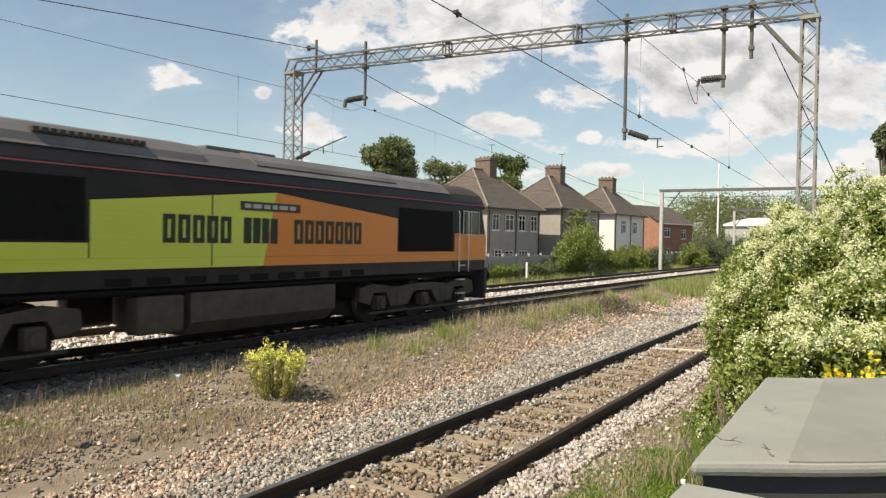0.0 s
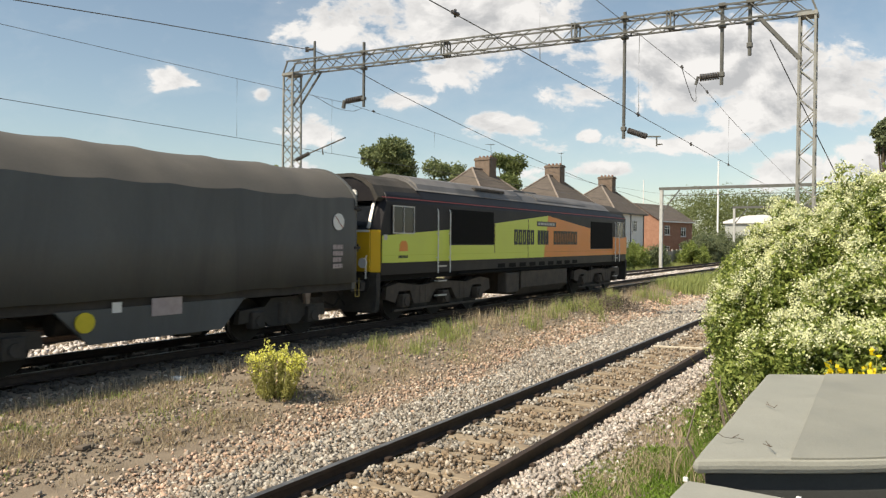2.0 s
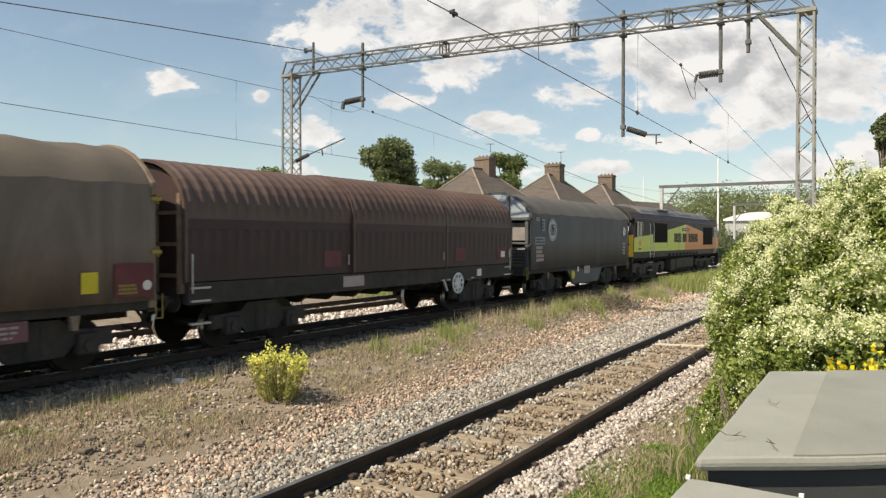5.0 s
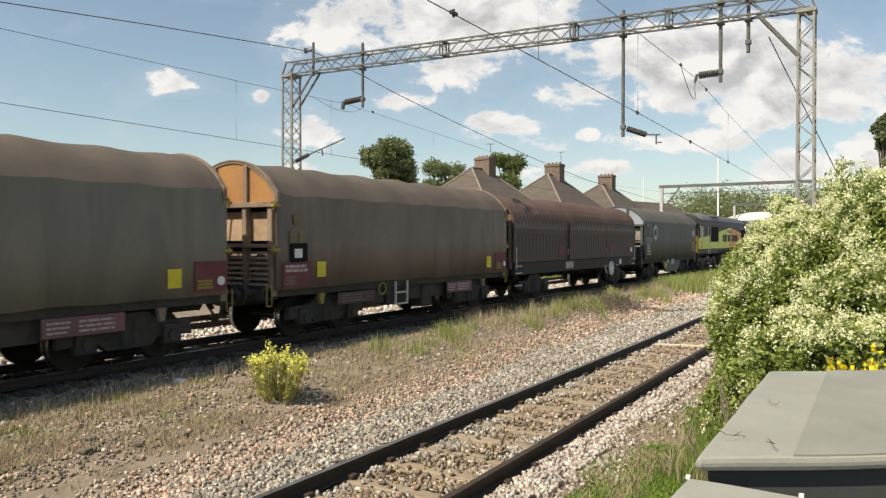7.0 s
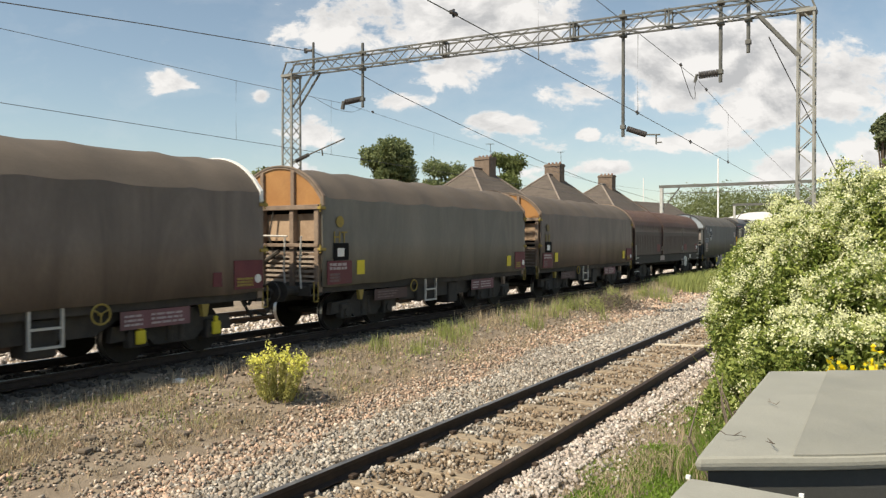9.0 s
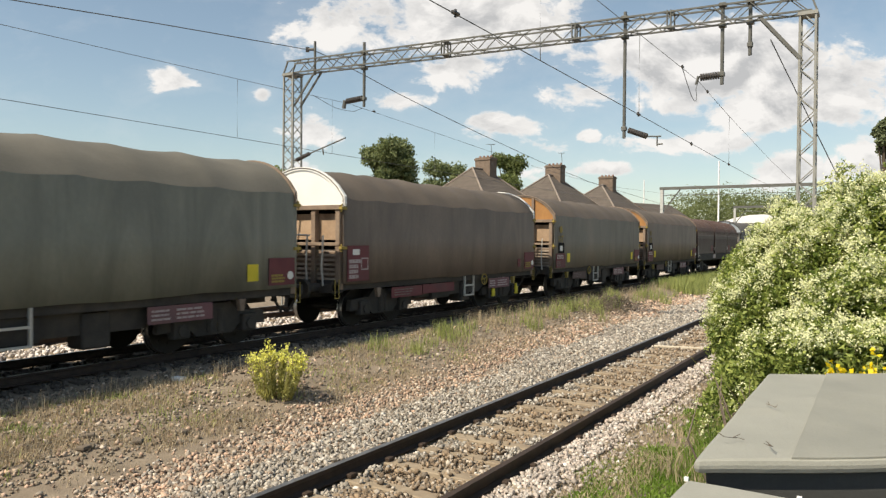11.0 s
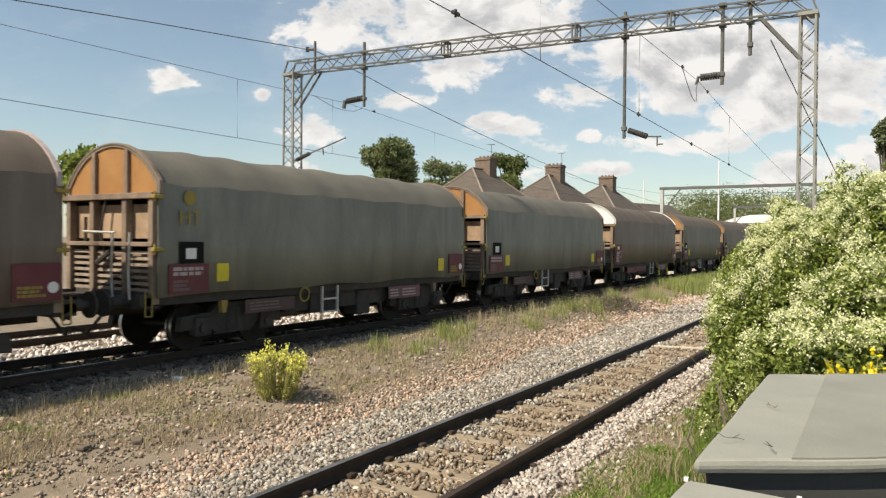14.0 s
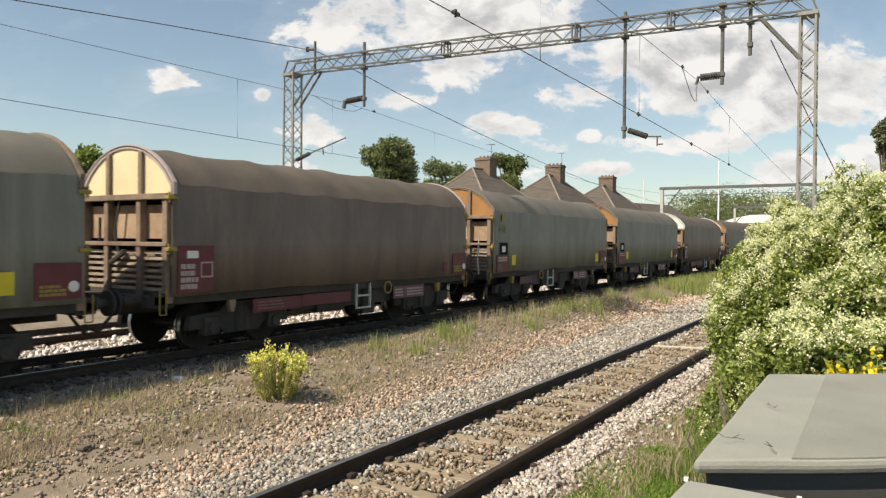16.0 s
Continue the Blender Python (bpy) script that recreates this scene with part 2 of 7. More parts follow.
# train
M["stone_fresh"] = stone_mat("ballast_fresh", ((0.86, 0.77, 0.72), (0.80, 0.73, 0.69), (0.90, 0.86, 0.83)), 0.5)
M["galv_mid"] = mat("weathered_post_steel", (0.21, 0.215, 0.20), (0.34, 0.34, 0.32), 4, 0.65, 0.1, 0.1, 50, dirt=(0.13, 0.12, 0.10))
M["emblem"] = mat("emblem_pale", (0.40, 0.42, 0.43), (0.52, 0.54, 0.55), 3, 0.7, 0, 0.05)
M["tarp_top_grey"] = mat("tarp_slate_top", (0.09, 0.083, 0.074), (0.135, 0.124, 0.11), 0.9, 0.8, 0, 0.12, 26, dirt=(0.075, 0.073, 0.069), dirt_amount=0.5)
M["tarp_olive"] = mat("tarp_olive", (0.168, 0.158, 0.134), (0.240, 0.226, 0.190), 0.5, 0.6, 0, 0.12, 14, dirt=(0.252, 0.216, 0.174), dirt_amount=0.5, stretch=(1, 1, 0.6), streak=(0.120, 0.116, 0.101), spec=0.45)
M["tarp_worn"] = mat("worn_chalk", (0.15, 0.115, 0.055), (0.24, 0.19, 0.09), 9, 0.8, 0, 0.05)
M["tarp_top_green"] = mat("tarp_green_top", (0.112, 0.105, 0.087), (0.170, 0.158, 0.132), 0.9, 0.8, 0, 0.12, 26, dirt=(0.088, 0.084, 0.071), dirt_amount=0.5)
M["sleeper_grime"] = mat("grimy_sleeper", (0.07, 0.056, 0.045), (0.13, 0.105, 0.085), 5, 0.9, bump=0.3, fine=60, rand=0.3)
M["cladding"] = mat("grey_cladding", (0.36, 0.38, 0.36), (0.46, 0.48, 0.46), 0.4, 0.7)
M["orange_seam"] = mat("orange_shadow_gap", (0.48, 0.16, 0.03), (0.54, 0.19, 0.035), 2, 0.6, 0, 0)
M["lime_seam"] = mat("lime_shadow_gap", (0.50, 0.57, 0.072), (0.56, 0.63, 0.09), 2, 0.6, 0, 0)
# grime plus the train's shade, both put into the stone colour
M["stone_grime_shade"] = stone_mat("grimy_shaded_stone", ((0.113, 0.095, 0.078), (0.126, 0.105, 0.086), (0.168, 0.147, 0.126)), 0.3)
M["black"] = mat("black_paint", (0.014, 0.012, 0.014), (0.027, 0.026, 0.027), 1.2, 0.5, 0, 0.03, 40, dirt=(0.055, 0.047, 0.041), dirt_amount=0.4, spec=0.22)
M["roof_black"] = mat("sooty_roof", (0.105, 0.100, 0.096), (0.182, 0.171, 0.163), 0.7, 0.55, 0, 0.05, 30, dirt=(0.284, 0.267, 0.254), dirt_amount=0.6)
M["lime"] = mat("lime_paint", (0.58, 0.66, 0.085), (0.64, 0.72, 0.115), 0.8, 0.4, 0, 0.02, 30, dirt=(0.50, 0.56, 0.10), dirt_amount=0.4)
M["orange"] = mat("orange_paint", (0.74, 0.235, 0.035), (0.80, 0.28, 0.045), 0.8, 0.4, 0, 0.02, 30, dirt=(0.60, 0.21, 0.05), dirt_amount=0.4)
M["yellow"] = mat("yellow_paint", (0.72, 0.42, 0.015), (0.78, 0.48, 0.03), 1.2, 0.45, 0, 0.02, 30, dirt=(0.40, 0.24, 0.04), dirt_amount=0.5)
M["red_line"] = mat("red_stripe", (0.36, 0.07, 0.075), (0.43, 0.10, 0.10), 2, 0.6)
M["glass"] = mat("cab_glass", (0.012, 0.014, 0.016), (0.02, 0.023, 0.025), 1, 0.12, 0, 0, 30, spec=0.35)
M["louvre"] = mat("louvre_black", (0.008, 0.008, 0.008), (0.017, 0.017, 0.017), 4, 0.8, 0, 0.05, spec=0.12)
M["white_paint"] = mat("white_paint", (0.68, 0.68, 0.65), (0.78, 0.78, 0.75), 6, 0.5, 0, 0.02)
M["letter"] = mat("dark_lettering", (0.012, 0.02, 0.016), (0.02, 0.03, 0.024), 5, 0.5, 0, 0)
M["plate"] = mat("name_plate", (0.03, 0.03, 0.03), (0.05, 0.05, 0.05), 5, 0.4, 0.3, 0)
M["plate_bar"] = mat("plate_raised_bar", (0.35, 0.35, 0.34), (0.45, 0.45, 0.43), 5, 0.4, 0.5, 0)
M["under"] = mat("underframe_grime", (0.031, 0.029, 0.026), (0.068, 0.060, 0.052), 3, 0.85, 0.0, 0.3, 30, dirt=(0.107, 0.090, 0.075), dirt_amount=0.45)
M["under_brown"] = mat("bogie_grime", (0.062, 0.050, 0.040), (0.130, 0.104, 0.081), 3, 0.85, 0.0, 0.3, 30)
M["wheel"] = mat("wheel_steel", (0.019, 0.016, 0.012), (0.042, 0.033, 0.027), 5, 0.7, 0.3, 0.1)
M["tread"] = mat("wheel_tread", (0.32, 0.31, 0.30), (0.48, 0.47, 0.46), 6, 0.35, 0.9, 0)
M["tarp_brown"] = mat("tarp_brown", (0.140, 0.111, 0.096), (0.224, 0.183, 0.156), 0.7, 0.55, 0, 0.2, 12, dirt=(0.262, 0.211, 0.174), dirt_amount=0.5, stretch=(1, 1, 0.7), streak=(0.094, 0.077, 0.067), spec=0.5)
M["tarp_green"] = mat("tarp_green", (0.178, 0.188, 0.161), (0.270, 0.278, 0.235), 0.7, 0.55, 0, 0.2, 12, dirt=(0.300, 0.290, 0.238), dirt_amount=0.55, stretch=(1, 1, 0.7), streak=(0.117, 0.121, 0.106), spec=0.5)
M["tarp_grey"] = mat("tarp_slate", (0.081, 0.089, 0.092), (0.119, 0.128, 0.130), 0.8, 0.6, 0, 0.1, 26, dirt=(0.149, 0.143, 0.127), dirt_amount=0.4, stretch=(1, 1, 0.45), streak=(0.066, 0.070, 0.073), spec=0.45)
M["tarp_top"] = mat("tarp_brown_top", (0.095, 0.076, 0.060), (0.150, 0.122, 0.098), 0.9, 0.8, 0, 0.12, 26, dirt=(0.072, 0.060, 0.050), dirt_amount=0.5)
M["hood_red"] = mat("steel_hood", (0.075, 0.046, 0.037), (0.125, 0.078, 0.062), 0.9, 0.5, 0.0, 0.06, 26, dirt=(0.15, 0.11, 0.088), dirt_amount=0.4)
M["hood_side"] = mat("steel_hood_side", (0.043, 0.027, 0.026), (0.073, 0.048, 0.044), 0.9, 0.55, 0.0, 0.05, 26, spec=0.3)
M["end_orange"] = mat("end_orange", (0.323, 0.149, 0.050), (0.423, 0.224, 0.084), 1.5, 0.75, 0, 0.1, 20, dirt=(0.197, 0.087, 0.040), dirt_amount=0.6)
M["end_cream"] = mat("end_cream", (0.66, 0.56, 0.34), (0.76, 0.68, 0.46), 1.5, 0.75, 0, 0.1, 20, dirt=(0.50, 0.38, 0.2), dirt_amount=0.4)
M["end_white"] = mat("end_white", (0.74, 0.74, 0.72), (0.82, 0.82, 0.8), 1.5, 0.7, 0, 0.1, 20)
M["end_blue"] = mat("end_blue_grey", (0.26, 0.30, 0.345), (0.36, 0.40, 0.44), 1.5, 0.7, 0, 0.1, 20, dirt=(0.16, 0.155, 0.15), dirt_amount=0.5)
M["end_tan"] = mat("end_wall_tan", (0.34, 0.235, 0.155), (0.50, 0.365, 0.255), 2.5, 0.85, 0, 0.2, 20, dirt=(0.12, 0.075, 0.05), dirt_amount=0.7)
M["end_steel"] = mat("end_post_brown", (0.20, 0.145, 0.11), (0.34, 0.26, 0.195), 3, 0.8, 0.1, 0.2, 20, dirt=(0.09, 0.065, 0.05), dirt_amount=0.6)
M["end_slat"] = mat("end_slat_pale", (0.30, 0.24, 0.195), (0.46, 0.385, 0.32), 5, 0.8, 0.1, 0.2, 20, dirt=(0.12, 0.09, 0.07), dirt_amount=0.6)
M["maroon"] = mat("maroon_paint", (0.115, 0.025, 0.032), (0.196, 0.052, 0.057), 2, 0.65, 0, 0.08, 30, dirt=(0.103, 0.075, 0.063), dirt_amount=0.5)
M["yellow_tag"] = mat("yellow_tag", (0.62, 0.50, 0.03), (0.75, 0.62, 0.06), 4, 0.6, 0, 0.02)
M["yellow_dirty"] = mat("yellow_fitting", (0.26, 0.19, 0.05), (0.40, 0.30, 0.08), 9, 0.75, 0, 0.05)
M["bar_pale"] = mat("pale_marking", (0.38, 0.31, 0.30), (0.50, 0.43, 0.42), 9, 0.7, 0, 0)
M["sill_brown"] = mat("sill_brown", (0.075, 0.045, 0.042), (0.125, 0.08, 0.072), 2, 0.7, 0, 0.08, 30, dirt=(0.07, 0.055, 0.048), dirt_amount=0.6)
M["sill_pink"] = mat("sill_pink", (0.17, 0.075, 0.085), (0.25, 0.12, 0.13), 2, 0.7, 0, 0.08, 30, dirt=(0.12, 0.085, 0.08), dirt_amount=0.5)
M["bar_faded"] = mat("faded_marking", (0.16, 0.11, 0.105), (0.22, 0.16, 0.15), 9, 0.7, 0, 0)
M["bar_red"] = mat("red_marking", (0.33, 0.05, 0.03), (0.45, 0.09, 0.05), 9, 0.7, 0, 0)
M["dusty_pipe"] = mat("handrail_grey", (0.45, 0.44, 0.41), (0.6, 0.58, 0.54), 6, 0.5, 0.2, 0)


# ---- mesh helpers ----
def box(bm, x0, x1, y0, y1, z0, z1, bevel=0.0):
    v = [bm.verts.new(p) for p in ((x0, y0, z0), (x1, y0, z0), (x1, y1, z0), (x0, y1, z0), (x0, y0, z1), (x1, y0, z1), (x1, y1, z1), (x0, y1, z1))]
    f = [bm.faces.new([v[i] for i in q]) for q in ((3, 2, 1, 0), (4, 5, 6, 7), (0, 1, 5, 4), (1, 2, 6, 5), (2, 3, 7, 6), (3, 0, 4, 7))]
    if bevel:
        es = list({e for q in f for e in q.edges})
        bmesh.ops.bevel(bm, geom=es, offset=bevel, segments=2, affect="EDGES", profile=0.5)
    return bm


def tube(bm, p, q, r, n=8, r2=None):
    p, q = Vector(p), Vector(q)
    d = (q - p).normalized()
    a = d.orthogonal().normalized()
    b = d.cross(a)
    r2 = r if r2 is None else r2
    rings = []
    for c, rr in ((p, r), (q, r2)):
        rings.append([bm.verts.new(c + (a * math.cos(2 * math.pi * i / n) + b * math.sin(2 * math.pi * i / n)) * rr) for i in range(n)])
    for i in range(n):
        bm.faces.new((rings[0][i], rings[0][(i + 1) % n], rings[1][(i + 1) % n], rings[1][i]))
    bm.faces.new(rings[0][::-1])
    bm.faces.new(rings[1])
    return bm


def beam(bm, p, q, w, h=None):
    """A square bar from p to q."""
    p, q = Vector(p), Vector(q)
    h = w if h is None else h
    d = (q - p).normalized()
    up = Vector((0, 0, 1)) if abs(d.z) < 0.9 else Vector((1, 0, 0))
    a = d.cross(up).normalized() * (w / 2)
    b = a.cross(d).normalized() * (h / 2)
    r = [[bm.verts.new(c + a * i + b * j) for i, j in ((-1, -1), (1, -1), (1, 1), (-1, 1))] for c in (p, q)]
    for i in range(4):
        bm.faces.new((r[0][i], r[0][(i + 1) % 4], r[1][(i + 1) % 4], r[1][i]))
    bm.faces.new(r[0][::-1])
    bm.faces.new(r[1])
    return bm


def prism(bm, pts, axis, a, b):
    """Extrudes a flat outline (pairs) along axis from a to b."""
    def at(p, s):
        return {"x": (s, p[0], p[1]), "y": (p[0], s, p[1]), "z": (p[0], p[1], s)}[axis]
    lo = [bm.verts.new(at(p, a)) for p in pts]
    hi = [bm.verts.new(at(p, b)) for p in pts]
    n = len(pts)
    for i in range(n):
        bm.faces.new((lo[i], lo[(i + 1) % n], hi[(i + 1) % n], hi[i]))
    bm.faces.new(lo[::-1])
    bm.faces.new(hi)
    bmesh.ops.recalc_face_normals(bm, faces=bm.faces)
    return bm


def data_of(bm, name, material, smooth=False):
    me = bpy.data.meshes.new(name)
    bm.to_mesh(me)
    bm.free()
    me.materials.append(material)
    if smooth:
        for p in me.polygons:
            p.use_smooth = True
    return me


def part(name, bm, material, parent, label="", smooth=False):
    ob = new(name, data_of(bm, name, material, smooth))
    if parent is not None:
        ob.parent = parent
    if label:
        ob["label"] = label
    return ob


def B():
    return bmesh.new()


def raw(name, verts, faces, material, parent=None):
    """A mesh object from arrays of corners and of equal faces."""
    me = bpy.data.meshes.new(name)
    verts, faces = np.asarray(verts, np.float32), np.asarray(faces, np.int32)
    me.vertices.add(len(verts))
    me.vertices.foreach_set("co", verts.ravel())
    me.loops.add(faces.size)
    me.loops.foreach_set("vertex_index", faces.ravel())
    me.polygons.add(len(faces))
    me.polygons.foreach_set("loop_start", np.arange(0, faces.size, faces.shape[1], dtype=np.int32))
    me.update(calc_edges=True)
    me.validate()
    me.materials.append(material)
    ob = new(name, me)
    if parent is not None:
        ob.parent = parent
    return ob


def thing(name, at, label, category, group="", kind="", turn=0.0):
    ob = new(name)
    ob.empty_display_size = 0.3
    ob.matrix_basis = pose(*at, 0, 0, turn)
    return tagged(ob, label, category, group, kind)


# ---- the plan: x along the tracks, y away from the camera, z = 0 at the main rails' top ----
Y_TRAIN, Y_FAR, Z_SIDE = 12.736, 16.75, -0.188


def y_side(x):
    """Centre line of the near siding."""
    return 4.318 + 0.005 * x + 0.00028 * x * x


def ground_z(x, y):
    """Height of the ground sheet."""
    ys = y_side(max(-20, min(x, 120)))
    d = abs(y - ys)
    z = -0.50
    z = max(z, -0.50 + 0.10 * max(0.0, min(1.0, (2.6 - d) / 0.8)))
    # the verge climbs towards the running line
    if y < Y_TRAIN:
        s = max(0.0, min(1.0, (y - ys - 2.6) / 3.0))
        z = max(z, -0.50 + 0.28 * s * s * (3 - 2 * s))
        z += max(0.0, min(0.16, 0.013 * (x - 6))) * math.exp(-((y - 9.9) / 0.9) ** 2)
    for yc in (Y_TRAIN, Y_FAR):
        e = abs(y - yc)
        z = max(z, -0.50 + 0.29 * max(0.0, min(1.0, (2.5 - e) / 1.1)))
    if y > 18.2:
        z += 0.5 * min(1.0, (y - 18.2) / 2.5)
    if -80 < x < 160 and -30 < y < 25:
        z += 0.035 * noise.noise(Vector((x * 0.7, y * 0.7, 3.0))) + 0.02 * noise.noise(Vector((x * 2.3, y * 2.3, 8.0)))
    return z


def make_ground():
    xs = list(np.concatenate([[-2500, -900, -300, -100], np.arange(-40, 2, 2.0), np.arange(2, 40, 0.4), np.arange(40, 130, 2.0), [150, 200, 300, 500, 900, 1800, 3500]]))
    ys = list(np.concatenate([[-2500, -700, -200, -60, -25], np.arange(-12, 0, 1.0), np.arange(0, 20, 0.3), np.arange(20, 40, 2.0), [50, 70, 100, 160, 300, 700, 1500, 3500]]))
    v = [(x, y, ground_z(x, y)) for x in xs for y in ys]
    n = len(ys)
    f = [(i * n + j, (i + 1) * n + j, (i + 1) * n + j + 1, i * n + j + 1) for i in range(len(xs) - 1) for j in range(n - 1)]
    g = raw("ground", v, f, M["earth"])
    for p in g.data.polygons:
        p.use_smooth = True
    tagged(g, "dry sandy earth with sparse weeds beside railway tracks", "ground", kind="structure")


make_ground()


def rail_profile():
    """Half outline of a flat-bottom rail, mirrored; z = 0 at its top."""
    half = [(0.036, 0.0), (0.036, -0.035), (0.009, -0.052), (0.009, -0.128), (0.07, -0.148), (0.07, -0.159)]
    return [(-a, b) for a, b in half] + [(a, b) for a, b in reversed(half)]


def make_track(name, yfun, z, x0, x1, step, label):
    t = thing(name, (0, 0, 0), label, "railway track", kind="structure")
    xs = np.arange(x0, x1 + step, step)
    prof = rail_profile()
    n = len(prof)
    for side in (-1, 1):
        bm = B()
        rings = [[bm.verts.new((x, yfun(x) + side * 0.753 + a, z + b)) for a, b in prof] for x in xs]
        for r, s in zip(rings, rings[1:]):
            for i in range(n):
                bm.faces.new((r[i], r[(i + 1) % n], s[(i + 1) % n], s[i]))
        bmesh.ops.recalc_face_normals(bm, faces=bm.faces)
        rail = part("rail", bm, M["rail_side"], t, "rust-brown steel rail with worn running surface")
        rail.data.materials.append(M["rail_top"])
        for p in rail.data.polygons:
            if p.normal.z > 0.9 and p.center.z > z - 0.01:
                p.material_index = 1
    return t


near_track = make_track("siding_track", y_side, Z_SIDE, -14, 130, 2.0, "rusty siding track on concrete sleepers in pale ballast")
train_track = make_track("main_track", lambda x: Y_TRAIN, 0.0, -60, 260, 10.0, "main line track under the freight train")
far_track = make_track("main_track", lambda x: Y_FAR, 0.0, -60, 260, 10.0, "second main line track beyond the freight train")


def sleeper_mesh(material):
    bm = B()
    prism(bm, [(-0.125, -0.2), (0.125, -0.2), (0.10, 0.0), (-0.10, 0.0)], "y", -1.25, 1.25)
    bmesh.ops.bevel(bm, geom=list(bm.edges), offset=0.012, segments=1, affect="EDGES")
    return data_of(bm, "sleeper", material)


SLEEPER, SLEEPER_GRIMY = sleeper_mesh(M["sleeper"]), sleeper_mesh(M["sleeper_grime"])


def clip_mesh():
    bm = B()
    for s in (-1, 1):
        for o in (-0.115, 0.115):
            box(bm, -0.05, 0.05, s * 0.753 + o - 0.035, s * 0.753 + o + 0.035, 0.0, 0.045, 0.01)
    return data_of(bm, "rail_clip", M["clip"])


CLIPS = clip_mesh()


def lay_sleepers(track, yfun, z, x0, x1, gap, near):
    x = x0
    rnd = random.Random(5)
    while x < x1:
        s = new("sleeper", SLEEPER_GRIMY if track is train_track else SLEEPER)
        s.parent = track
        turn = math.degrees(math.atan(0.005 + 0.00056 * x)) if near else 0
        s.matrix_basis = pose(x, yfun(x) + rnd.uniform(-.02, .02), z - 0.159 - (0 if near else .02) + rnd.uniform(-.006, .004), rnd.uniform(-.3, .3), 0, turn + rnd.uniform(-.8, .8))
        if near and x < 32:
            c = new("rail_clips", CLIPS)
            c.parent = track
            c.matrix_basis = pose(x, yfun(x), z - 0.157, 0, 0, turn)
        x += gap


lay_sleepers(near_track, y_side, Z_SIDE, -9.9, 60, 0.70, True)
lay_sleepers(train_track, lambda x: Y_TRAIN, 0.0, -9.6, 80, 0.70, False)
lay_sleepers(far_track, lambda x: Y_FAR, 0.0, -9.6, 80, 0.70, False)


# ---- overhead line ----
def lattice_mast(t, x, y, z0, z1, w0, w1, label):
    """Four-legged lattice post between z0 and z1."""
    bm = B()

    def corner(i, z):
        f = (z - z0) / (z1 - z0)
        w = (w0 + (w1 - w0) * f) / 2
        return Vector((x + (-w if i in (0, 3) else w), y + (-w if i in (0, 1) else w), z))
    for i in range(4):
        beam(bm, corner(i, z0), corner(i, z1), 0.055)
    n = 23
    for j in range(n):
        a, b = z0 + (z1 - z0) * j / n, z0 + (z1 - z0) * (j + 1) / n
        for p, q in ((0, 1), (1, 2), (3, 2), (0, 3)):
            if j % 2:
                p, q = q, p
            beam(bm, corner(p, a), corner(q, b), 0.026)
    w = w1 / 2 + .05
    box(bm, x - w, x + w, y - w, y + w, z1 - .11, z1 - .02)
    return part("lattice_post", bm, M["galv_mid"], t, label)


